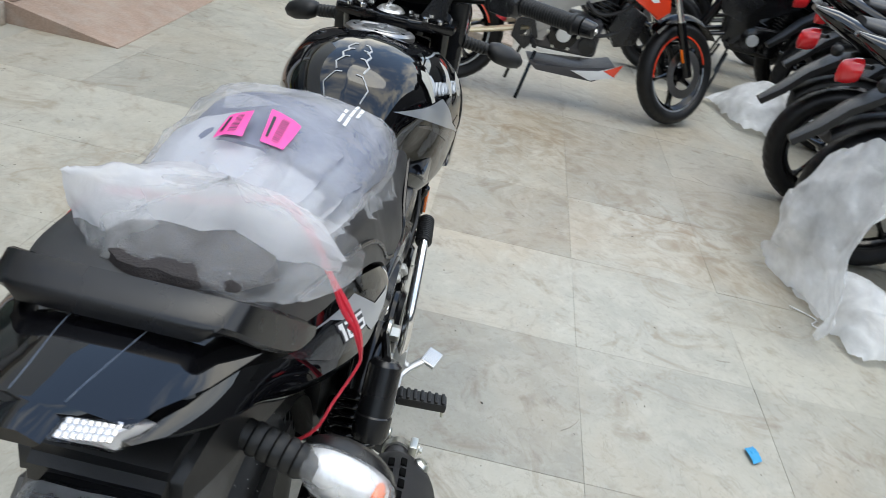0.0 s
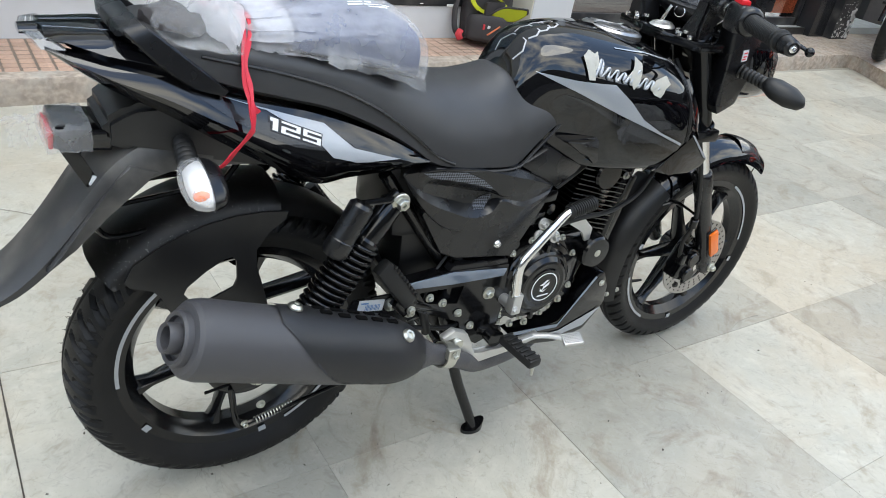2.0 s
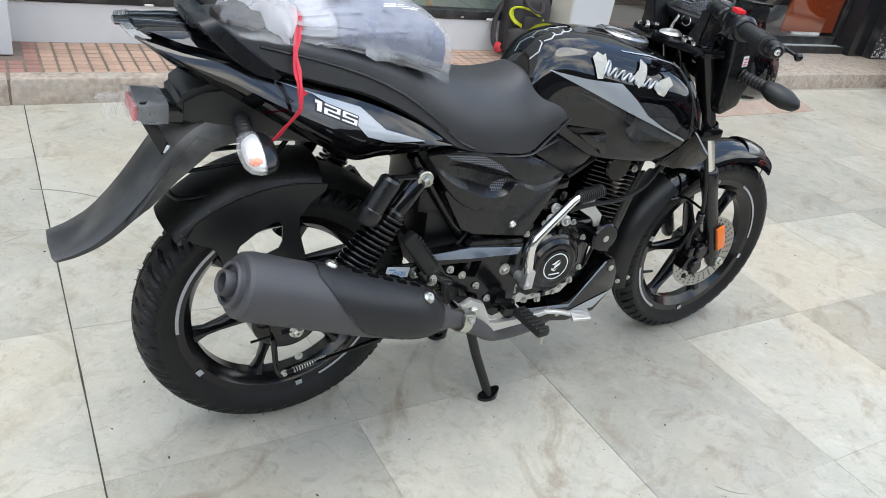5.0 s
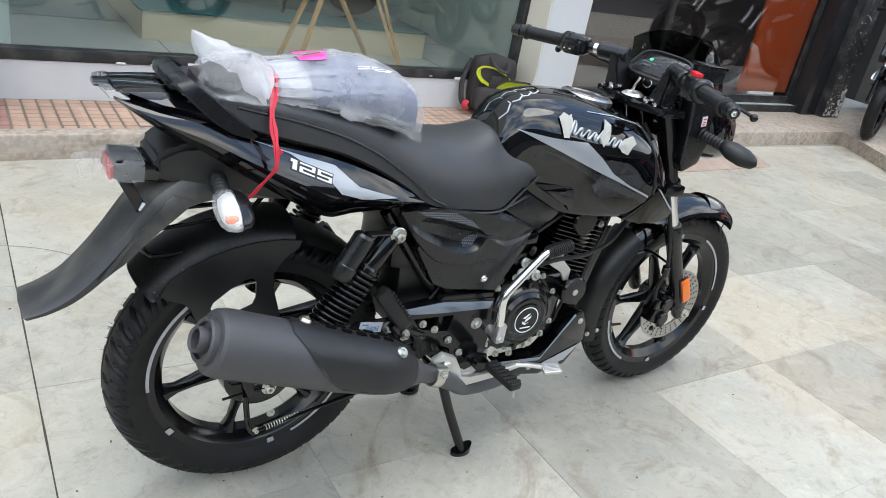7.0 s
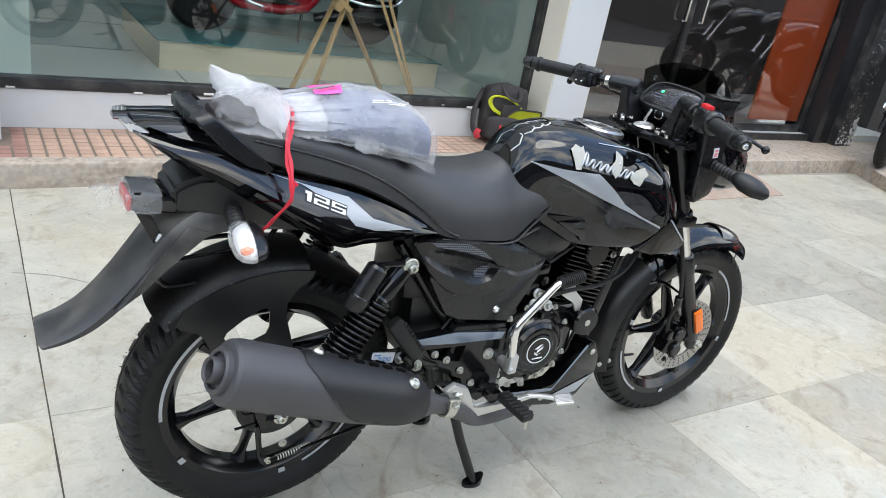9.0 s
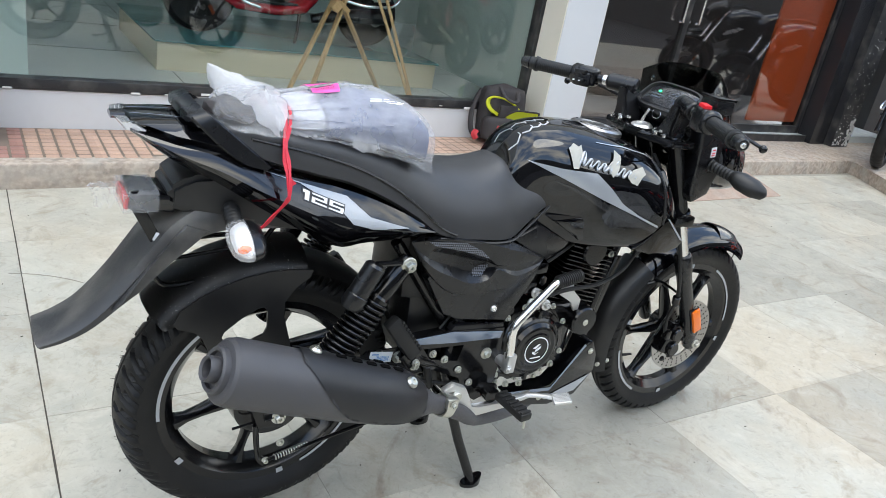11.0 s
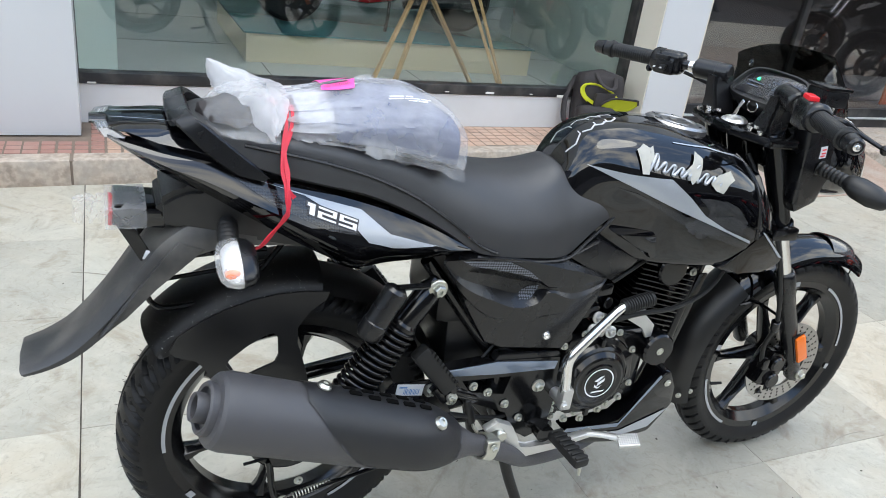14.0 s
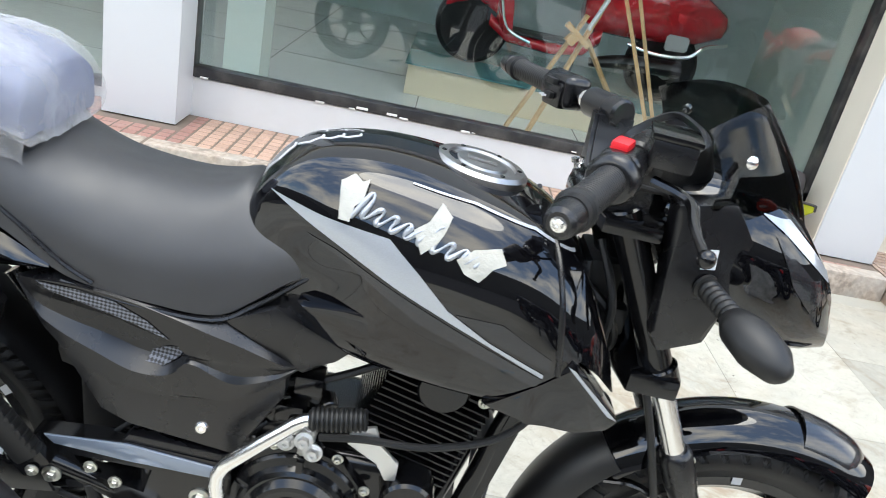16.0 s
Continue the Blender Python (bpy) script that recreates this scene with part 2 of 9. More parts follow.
RUBBER = mat("tyre_rubber", (0.0075, 0.0075, 0.008), 0.45, vary=0.35, bump=0.15, bump_scale=600, dust=0.02, spec=0.3)
GRIP = mat("soft_rubber", (0.007, 0.007, 0.007), 0.5, vary=0.3)
VINYL = mat("seat_vinyl", (0.014, 0.014, 0.0155), 0.50, bump=0.16, bump_scale=1400, vary=0.15, dust=0.02, spec=0.9)
CHROME = mat("chrome", (0.90, 0.89, 0.87), 0.20, metal=1.0, vary=0.15)
REFLR = mat("faceted_silver_reflector", (0.88, 0.88, 0.89), 0.38, metal=0.7, grain=0.5, grain_scale=110, bump=0.6, bump_scale=160)
STEEL = mat("brushed_steel", (0.42, 0.41, 0.40), 0.34, metal=1.0, grain=0.25, grain_scale=60, vary=0.2)
ZINC = mat("zinc_plated_steel", (0.62, 0.62, 0.56), 0.36, metal=1.0, vary=0.3)
ALLOY = mat("cast_aluminium", (0.74, 0.74, 0.73), 0.48, metal=1.0, bump=0.3, bump_scale=500, vary=0.3)
SILVER = mat("silver_decal", (0.38, 0.40, 0.43), 0.30, metal=0.35, coat=0.6, grain=0.2, grain_scale=900)
GREYDEC = mat("blue_grey_decal", (0.20, 0.24, 0.31), 0.22, metal=0.3, coat=0.8)
AMBER = mat("amber_lens", (0.85, 0.17, 0.01), 0.15, coat=0.5)
REDL = mat("red_lens", (0.55, 0.015, 0.02), 0.12, coat=0.6)
REDP = mat("red_plastic", (0.75, 0.02, 0.03), 0.3)
WHITEP = mat("white_print", (0.8, 0.8, 0.8), 0.4)
LABEL = mat("white_paper_label", (0.72, 0.74, 0.76), 0.5, vary=0.1)
BLUEP = mat("blue_print", (0.16, 0.3, 0.55), 0.4)
# near-black for the shade inside holes that are not cut
HOLE = mat("hole_black", (0.0015, 0.0015, 0.0015), 0.9, spec=0.1)
DARKP = mat("dark_print", (0.03, 0.03, 0.035), 0.5)
PINK = mat("pink_paper", (0.90, 0.09, 0.38), 0.5)
TAPE = mat("masking_tape", (0.46, 0.45, 0.40), 0.5, vary=0.25, vary_scale=60, bump=0.4, bump_scale=200)
RIBBON = mat("red_ribbon", (0.62, 0.025, 0.05), 0.45, bump=0.3, bump_scale=600, vary=0.15, vary_scale=40)


def weave(name, dark, light, scale, rough=0.25, coat=0.6, kind="checker"):
    """Printed weave: two tones in small squares, under clear film."""
    m = mat(name, dark, rough, coat=coat)
    n, l = m.node_tree.nodes, m.node_tree.links
    co = n.new("ShaderNodeTexCoord")
    mp = n.new("ShaderNodeMapping")
    mp.inputs["Rotation"].default_value = (0, radians(40), 0)
    mp.inputs["Scale"].default_value = (1.0, 0.0, 1.0)
    k = n.new("ShaderNodeTexChecker")
    k.inputs["Scale"].default_value = scale
    k.inputs["Color1"].default_value, k.inputs["Color2"].default_value = (*dark, 1), (*light, 1)
    l.new(co.outputs["Object"], mp.inputs["Vector"])
    l.new(mp.outputs["Vector"], k.inputs["Vector"])
    l.new(k.outputs["Color"], n["Principled BSDF"].inputs["Base Color"])
    return m


CARBON = weave("carbon_weave_print", (0.004, 0.004, 0.005), (0.020, 0.022, 0.026), 330)
MESHG = weave("honeycomb_grille", (0.003, 0.003, 0.004), (0.16, 0.17, 0.20), 270, 0.4, 0.0)


def clear_lens(name, tint, rough=0.05, head_on=0.042):
    m = bpy.data.materials.new(name)
    m.use_nodes = True
    n, l = m.node_tree.nodes, m.node_tree.links
    n.remove(n["Principled BSDF"])
    tr = n.new("ShaderNodeBsdfTransparent")
    tr.inputs["Color"].default_value = (*tint, 1)
    gl = n.new("ShaderNodeBsdfGlossy")
    gl.inputs["Roughness"].default_value = rough
    lw = n.new("ShaderNodeLayerWeight")
    lw.inputs["Blend"].default_value = 0.5
    pw = n.new("ShaderNodeMath")
    pw.operation = 'POWER'
    pw.inputs[1].default_value = 4.5
    l.new(lw.outputs["Facing"], pw.inputs[0])
    fr = n.new("ShaderNodeMath")
    fr.operation = 'MULTIPLY_ADD'
    fr.inputs[1].default_value, fr.inputs[2].default_value = 0.85, head_on
    l.new(pw.outputs[0], fr.inputs[0])
    mx = n.new("ShaderNodeMixShader")
    l.new(fr.outputs[0], mx.inputs["Fac"])
    l.new(tr.outputs["BSDF"], mx.inputs[1])
    l.new(gl.outputs["BSDF"], mx.inputs[2])
    l.new(mx.outputs["Shader"], n["Material Output"].inputs["Surface"])
    return m


LENS = clear_lens("clear_lens", (0.93, 0.93, 0.95))
GLASS = clear_lens("window_glass", (0.94, 0.965, 0.955), 0.0, 0.085)
DGLASS = clear_lens("tinted_door_glass", (0.78, 0.75, 0.74), 0.0, 0.15)
SMOKE = clear_lens("smoked_visor", (0.09, 0.10, 0.10), 0.03)


def film(name, color, see, rough, bump_scale, bump):
    """Thin crumpled polythene: partly clear, milky where it thickens."""
    m = bpy.data.materials.new(name)
    m.use_nodes = True
    n, l = m.node_tree.nodes, m.node_tree.links
    b = n["Principled BSDF"]
    b.inputs["Base Color"].default_value = (*color, 1)
    b.inputs["Roughness"].default_value = rough
    co = n.new("ShaderNodeTexCoord")
    t = n.new("ShaderNodeTexNoise")
    t.inputs["Scale"].default_value, t.inputs["Detail"].default_value, t.inputs["Distortion"].default_value = bump_scale, 6, 1.5
    l.new(co.outputs["Object"], t.inputs["Vector"])
    bp = n.new("ShaderNodeBump")
    bp.inputs["Strength"].default_value, bp.inputs["Distance"].default_value = bump, 0.01
    l.new(t.outputs["Fac"], bp.inputs["Height"])
    l.new(bp.outputs["Normal"], b.inputs["Normal"])
    tr = n.new("ShaderNodeBsdfTransparent")
    tl = n.new("ShaderNodeBsdfTranslucent")
    tl.inputs["Color"].default_value = (*color, 1)
    m1 = n.new("ShaderNodeMixShader")
    m1.inputs["Fac"].default_value = 0.35
    l.new(b.outputs["BSDF"], m1.inputs[1])
    l.new(tl.outputs["BSDF"], m1.inputs[2])
    t2 = n.new("ShaderNodeTexNoise")
    t2.inputs["Scale"].default_value, t2.inputs["Detail"].default_value = 9, 5
    l.new(co.outputs["Object"], t2.inputs["Vector"])
    r = n.new("ShaderNodeMapRange")
    r.inputs["From Min"].default_value, r.inputs["From Max"].default_value = 0.3, 0.7
    r.inputs["To Min"].default_value, r.inputs["To Max"].default_value = max(0, see - 0.2), min(1, see + 0.2)
    l.new(t2.outputs["Fac"], r.inputs["Value"])
    m2 = n.new("ShaderNodeMixShader")
    l.new(r.outputs["Result"], m2.inputs["Fac"])
    l.new(m1.outputs["Shader"], m2.inputs[1])
    l.new(tr.outputs["BSDF"], m2.inputs[2])
    l.new(m2.outputs["Shader"], n["Material Output"].inputs["Surface"])
    return m


LENSW = film("faceted_clear_lens", (0.95, 0.95, 0.95), 0.72, 0.06, 60, 0.5)
POLY = film("milky_polythene", (0.80, 0.80, 0.82), 0.68, 0.20, 30, 0.55)
POLYN = film("gathered_polythene", (0.80, 0.80, 0.82), 0.40, 0.22, 14, 0.4)
POLYC = film("clear_polythene", (0.85, 0.85, 0.86), 0.72, 0.12, 40, 0.6)
POLYX = film("thin_clear_polythene", (0.85, 0.85, 0.86), 0.86, 0.10, 40, 0.7)
POLYM = film("heavy_polythene", (0.90, 0.91, 0.92), 0.22, 0.25, 9, 0.8)

WHITEW = mat("white_wall_paint", (0.66, 0.66, 0.655), 0.55, vary=0.12, vary_scale=2.5, bump=0.12, bump_scale=60, dust=0.10)
PANELW = mat("white_cladding", (0.65, 0.66, 0.675), 0.35, vary=0.06, vary_scale=2)
CREAM = mat("cream_paint", (0.74, 0.69, 0.58), 0.5, vary=0.1)
FRAMEB = mat("black_window_frame", (0.02, 0.02, 0.022), 0.4, vary=0.4, vary_scale=8, dust=0.18)
GRANB = mat("black_polished_granite", (0.018, 0.018, 0.020), 0.16, grain=0.3, grain_scale=350)
CHIP = mat("chipped_paint", (0.75, 0.74, 0.70), 0.6, bump=0.3, bump_scale=90)
KERB = mat("kerb_concrete", (0.40, 0.33, 0.265), 0.85, vary=0.9, vary_scale=11, grain=0.55, grain_scale=38, bump=1.0, bump_scale=55, dust=0.75)
TILE = mat("terracotta_chequer_tile", (0.44, 0.29, 0.21), 0.62, vary=0.25, vary_scale=14, grain=0.3, grain_scale=220, dust=0.25, random_tone=0.09)
PADL = mat("grey_pad_edge", (0.45, 0.45, 0.46), 0.4)
RAMP = mat("worn_pink_stone_ramp", (0.36, 0.26, 0.20), 0.7, vary=0.5, vary_scale=5, grain=0.35, grain_scale=90, bump=0.5, bump_scale=70, dust=0.45)
TILER = mat("red_terracotta_tile", (0.36, 0.19, 0.15), 0.62, vary=0.3, vary_scale=8, dust=0.25, random_tone=0.10)
GRIT = mat("brown_dirt_in_the_joints", (0.20, 0.155, 0.12), 0.9, vary=0.5, vary_scale=9, bump=0.4, bump_scale=150)
GROUT = mat("grey_mortar", (0.37, 0.35, 0.295), 0.85, vary=0.3, bump=0.4, bump_scale=150)
ORANGE = mat("orange_panel", (0.78, 0.17, 0.05), 0.4, vary=0.12)
WOODL = mat("pale_pine", (0.56, 0.36, 0.17), 0.5, vary=0.3, vary_scale=20, grain=0.2, grain_scale=70)
PODIUM = mat("cream_laminate", (0.72, 0.61, 0.42), 0.35, vary=0.1)
PODTOP = mat("teal_glass_top", (0.10, 0.24, 0.24), 0.10)
ROOMW = mat("grey_green_room_paint", (0.574, 0.660, 0.608), 0.6, vary=0.15)
ROOMF = mat("pale_floor_tile", (0.66, 0.69, 0.665), 0.18, vary=0.12)
# dimness of doorway and bay put into the colour; also dark floor joints
ROOMD = mat("dark_room_tone", (0.050, 0.047, 0.046), 0.6, vary=0.2)
SCRED = mat("scooter_red_paint", (0.50, 0.012, 0.02), 0.12, coat=1.0)
BIKEO = mat("orange_bike_paint", (0.74, 0.055, 0.018), 0.15, coat=1.0)
BIKEG = mat("grey_bike_frame", (0.36, 0.35, 0.33), 0.4, metal=0.3)
GOLD = mat("pale_gold_swingarm", (0.60, 0.52, 0.36), 0.4, metal=0.3)
BAGB = mat("dark_brown_nylon", (0.030, 0.025, 0.025), 0.7, bump=0.6, bump_scale=500, vary=0.3)
BAGY = mat("yellow_green_nylon", (0.50, 0.52, 0.01), 0.6, bump=0.4, bump_scale=500, vary=0.2)
BAGR = mat("red_nylon", (0.5, 0.03, 0.04), 0.6, bump=0.3, bump_scale=400)
BAGO = mat("rust_orange_trim", (0.5, 0.13, 0.05), 0.6)
PLAINW = mat("weathered_render", (0.09, 0.087, 0.082), 0.8, vary=0.4, vary_scale=0.6, grain=0.3, grain_scale=4)
BLUESC = mat("blue_wrapper", (0.05, 0.33, 0.62), 0.35)
CARTON = mat("white_carton", (0.50, 0.51, 0.56), 0.5, vary=0.08)
NAVYB = mat("slate_blue_foam_bag", (0.13, 0.15, 0.235), 0.55, vary=0.3, vary_scale=12)
GREYBG = mat("grey_foam", (0.13, 0.13, 0.14), 0.6, vary=0.3, vary_scale=12)


ASPHALT = mat("dark_asphalt", (0.05, 0.05, 0.052), 0.85, vary=0.3, vary_scale=0.8, grain=0.4, grain_scale=90, bump=0.5, bump_scale=120)
BARK = mat("dark_grit", (0.06, 0.05, 0.04), 0.8, vary=0.4, vary_scale=30)
SCUFF = mat("grey_scuff", (0.33, 0.305, 0.255), 0.6, vary=0.4, vary_scale=20)


def stone():
    """Pale polished stone slab: cloudy tone, brown stains, dark veins, a tone of its own for each slab."""
    m = mat("pale_stone_slab", (0.465, 0.455, 0.385), 0.30)
    n, l = m.node_tree.nodes, m.node_tree.links
    b = n["Principled BSDF"]
    co = n.new("ShaderNodeTexCoord")
    info = n.new("ShaderNodeObjectInfo")
    geo = n.new("ShaderNodeNewGeometry")
    off = n.new("ShaderNodeVectorMath")
    off.operation = 'MULTIPLY_ADD'
    l.new(info.outputs["Random"], off.inputs[0])
    off.inputs[1].default_value = (37.0, 11.0, 5.0)
    l.new(geo.outputs["Position"], off.inputs[2])

    def nz(scale, detail, dist, src):
        t = n.new("ShaderNodeTexNoise")
        t.inputs["Scale"].default_value, t.inputs["Detail"].default_value, t.inputs["Distortion"].default_value = scale, detail, dist
        t.inputs["Roughness"].default_value = 0.62
        l.new(src, t.inputs["Vector"])
        return t.outputs["Fac"]

    def ramp(fac, lo, hi, top):
        r = n.new("ShaderNodeMapRange")
        r.inputs["From Min"].default_value, r.inputs["From Max"].default_value, r.inputs["To Max"].default_value = lo, hi, top
        l.new(fac, r.inputs["Value"])
        return r.outputs["Result"]

    def mix(prev, fac, col):
        x = n.new("ShaderNodeMix")
        x.data_type = 'RGBA'
        if prev is None:
            x.inputs["A"].default_value = (0.470, 0.448, 0.375, 1)
        else:
            l.new(prev, x.inputs["A"])
        l.new(fac, x.inputs["Factor"])
        x.inputs["B"].default_value = (*col, 1)
        return x.outputs["Result"]

    pos = geo.outputs["Position"]
    own = off.outputs[0]
    o = mix(None, ramp(nz(2.2, 5, 1.4, own), 0.40, 0.64, 0.80), (0.370, 0.358, 0.305))
    o = mix(o, ramp(nz(0.75, 4, 1.0, pos), 0.46, 0.66, 0.80), (0.445, 0.385, 0.290))
    o = mix(o, ramp(nz(5.0, 7, 2.2, own), 0.50, 0.74, 0.50), (0.58, 0.55, 0.47))
    o = mix(o, ramp(nz(3.1, 8, 2.8, pos), 0.54, 0.70, 0.80), (0.30, 0.250, 0.180))
    o = mix(o, ramp(nz(13, 7, 3.0, own), 0.55, 0.74, 0.55), (0.25, 0.225, 0.185))
    o = mix(o, ramp(nz(1.3, 9, 3.2, pos), 0.60, 0.70, 0.60), (0.22, 0.165, 0.115))
    o = mix(o, ramp(nz(42, 5, 1.0, pos), 0.50, 0.72, 0.22), (0.58, 0.565, 0.51))
    o = mix(o, ramp(nz(150, 4, 0.5, pos), 0.60, 0.70, 0.30), (0.24, 0.235, 0.20))
    # brown rusty stains left where vehicles stand
    for at, reach, seed in (((2.35, -1.22, 0.0), 0.75, 0.0), ((3.2, -0.35, 0.0), 0.8, 3.0), ((1.7, 0.75, 0.0), 0.7, 6.0)):
        ds = n.new("ShaderNodeVectorMath")
        ds.operation = 'DISTANCE'
        l.new(pos, ds.inputs[0])
        ds.inputs[1].default_value = at
        near = n.new("ShaderNodeMapRange")
        near.inputs["From Max"].default_value, near.inputs["To Min"].default_value, near.inputs["To Max"].default_value = reach, 1.0, 0.0
        l.new(ds.outputs["Value"], near.inputs["Value"])
        mul = n.new("ShaderNodeMath")
        mul.operation = 'MULTIPLY'
        l.new(near.outputs["Result"], mul.inputs[0])
        l.new(ramp(nz(4.5 + seed * 0.3, 8, 2.5, pos), 0.42, 0.62, 0.95), mul.inputs[1])
        o = mix(o, mul.outputs[0], (0.27, 0.20, 0.125))
    # thin dark veins
    v = nz(3.2, 3, 3.5, off.outputs[0])
    ab = n.new("ShaderNodeMath")
    ab.operation = 'SUBTRACT'
    l.new(v, ab.inputs[0])
    ab.inputs[1].default_value = 0.5
    a2 = n.new("ShaderNodeMath")
    a2.operation = 'ABSOLUTE'
    l.new(ab.outputs[0], a2.inputs[0])
    r = n.new("ShaderNodeMapRange")
    r.inputs["From Min"].default_value, r.inputs["From Max"].default_value = 0.0, 0.006
    r.inputs["To Min"].default_value, r.inputs["To Max"].default_value = 0.35, 0.0
    l.new(a2.outputs[0], r.inputs["Value"])
    o = mix(o, r.outputs["Result"], (0.25, 0.23, 0.19))
    h = n.new("ShaderNodeHueSaturation")
    tone = n.new("ShaderNodeMapRange")
    tone.inputs["To Min"].default_value, tone.inputs["To Max"].default_value = 0.84, 1.10
    l.new(info.outputs["Random"], tone.inputs["Value"])
    l.new(tone.outputs["Result"], h.inputs["Value"])
    l.new(o, h.inputs["Color"])
    l.new(h.outputs["Color"], b.inputs["Base Color"])
    rr = n.new("ShaderNodeMapRange")
    rr.inputs["To Min"].default_value, rr.inputs["To Max"].default_value = 0.26, 0.55
    l.new(nz(6, 6, 1.0, geo.outputs["Position"]), rr.inputs["Value"])
    l.new(rr.outputs["Result"], b.inputs["Roughness"])
    bp = n.new("ShaderNodeBump")
    bp.inputs["Strength"].default_value, bp.inputs["Distance"].default_value = 0.12, 0.004
    l.new(nz(30, 6, 1.0, geo.outputs["Position"]), bp.inputs["Height"])
    l.new(bp.outputs["Normal"], b.inputs["Normal"])
    return m


STONE = stone()

# ---- the place ----
def slab_ob(name, lo, hi, material, label="", kind="structure", bevel=0.0, parent=None):
    bm = bmesh.new()
    lo, hi = V(lo), V(hi)
    block(bm, (lo + hi) / 2, hi - lo, bevel)
    ob = part(name, bm, material, parent, label)
    if kind:
        tagged(ob, kind=kind)
    return ob


WALL_Y, KERB_H, SILL_Z = 2.64, 0.11, 0.30


def kerb_y(x):
    return 2.10 + 0.042 * (x + 0.4)


def build_place():
    # one sheet of ground to the horizon, under the paving
    bm = bmesh.new()
    grid_patch(bm, lambda u, v: (-600 + 1200 * u, -600 + 1200 * v, -0.030), 2, 2)
    tagged(part("ground", bm, ASPHALT, None, "dark asphalt yard around the paving"), kind="structure")
    slab_ob("mortar_bed", (-10, -3.44, -0.028), (14, 2.7, -0.0022), GROUT, "grey mortar bed under the stone slabs")
    # raised walk along the shop front, with its kerb face
    bm = bmesh.new()
    prism(bm, [(-9, kerb_y(-9)), (3.0, kerb_y(3.0)), (3.0, WALL_Y + 0.4), (-9, WALL_Y + 0.4)], -0.1, KERB_H - 0.0025, 0, "xy")
    tagged(part("pavement_bed", bm, GRIT, None, "raised walk along the shop front"), kind="structure")
    bm = bmesh.new()
    for i in range(14):
        x0, x1 = 3.0 - 0.86 * i, 3.0 - 0.86 * (i + 1) + 0.006
        prism(bm, [(x0, kerb_y(x0) - 0.005), (x1, kerb_y(x1) - 0.005), (x1, kerb_y(x1) + 0.10), (x0, kerb_y(x0) + 0.10)], -0.02, KERB_H + random.uniform(-0.002, 0.003), 0.012, "xy")
    tagged(part("kerb", bm, KERB, None, "worn pale concrete kerb with chipped edge"), kind="structure")
    # ramp in front of the door
    bm = bmesh.new()
    y0, y1 = kerb_y(3.0), 1.66
    secs = []
    for x in (3.01, 3.5, 4.0, 4.42):
        secs.append([(x, WALL_Y + 0.5, -0.1), (x, WALL_Y + 0.5, KERB_H), (x, y0, KERB_H), (x, y1 + 0.03 * (x - 3), 0.003), (x, y1 + 0.03 * (x - 3), -0.1)])
    loft(bm, secs)
    tagged(part("entrance_ramp", bm, RAMP, None, "sloping pink stamped ramp before the shop door"), kind="structure")
    bm = bmesh.new()
    prism(bm, [(4.42, 2.14), (6.1, 2.16), (6.1, 3.2), (4.42, 3.2)], -0.1, KERB_H, 0.01, "xy")
    prism(bm, [(6.0, 2.10), (5.1, 0.6), (4.6, -0.3), (12, -0.3), (12, 6), (6.0, 6)], -0.1, KERB_H - 0.004, 0.01, "xy")
    tagged(part("far_platform", bm, KERB, None, "low concrete platform beyond the entrance where bikes are parked"), kind="structure")

    # shop front
    front = slab_ob("wall_front", (-0.46, WALL_Y, KERB_H - 0.02), (2.72, WALL_Y + 0.14, SILL_Z - 0.005), WHITEW, "low white painted wall under the shop window")
    slab_ob("wall_left", (-9, WALL_Y, 0.0), (-2.9, WALL_Y + 0.14, 4.8), WHITEW, "white painted shop front wall")
    slab_ob("wall_left_low", (-2.9, WALL_Y, KERB_H - 0.02), (-0.72, WALL_Y + 0.14, 0.16), WHITEW, "white painted low wall under the second window")
    slab_ob("wall_top", (-2.9, WALL_Y, 2.7), (6.3, WALL_Y + 0.14, 4.8), WHITEW, "white painted wall above the shop window")
    for nm, x0, x1 in (("column_1", -0.74, -0.40), ("column_2", 2.68, 3.00)):
        c = slab_ob(nm, (x0, 2.415, KERB_H + 0.004), (x1, WALL_Y + 0.10, 2.9), PANELW, "square column clad in white panels", bevel=0.004)
    slab_ob("column_side", (2.672, 2.419, KERB_H + 0.004), (2.678, WALL_Y - 0.016, 2.9), CREAM, "cream painted side of the column")
    slab_ob("wall_between", (2.72, WALL_Y + 0.01, KERB_H), (3.22, WALL_Y + 0.14, 2.7), CREAM, "cream painted wall beside the door")

    # window
    win = thing("window_1", "large shop window in a worn black frame", "window", kind="structure")
    y0, y1 = WALL_Y - 0.012, WALL_Y + 0.07
    bm = bmesh.new()
    block(bm, (1.14, (y0 + y1) / 2, SILL_Z + 0.025), (3.16, y1 - y0, 0.05), 0.004)
    part("window_sill", bm, FRAMEB, win, "worn black sill with chipped paint")
    for x in (-0.415, 2.665):
        bm = bmesh.new()
        block(bm, (x, (y0 + y1) / 2, 1.5), (0.035, y1 - y0, 2.4), 0.003)
        part("window_frame", bm, FRAMEB, win)
    bm = bmesh.new()
    block(bm, (1.12, WALL_Y + 0.035, 1.5), (3.06, 0.008, 2.36), 0)
    g = part("pane", bm, GLASS, win)
    g.visible_shadow = False
    bm = bmesh.new()
    for k in range(15):
        x = random.uniform(-0.35, 2.6)
        r = random.uniform(0.006, 0.03)
        block(bm, (x, y0 - 0.001, SILL_Z + random.choice((0.002, 0.004, 0.012))), (r * 2.2, 0.004, r * 0.5), 0.001)
    part("paint_chips", bm, CHIP, win, "flakes of white paint on the black sill")
    win2 = thing("window_2", "second shop window with dark glass", "window", kind="structure")
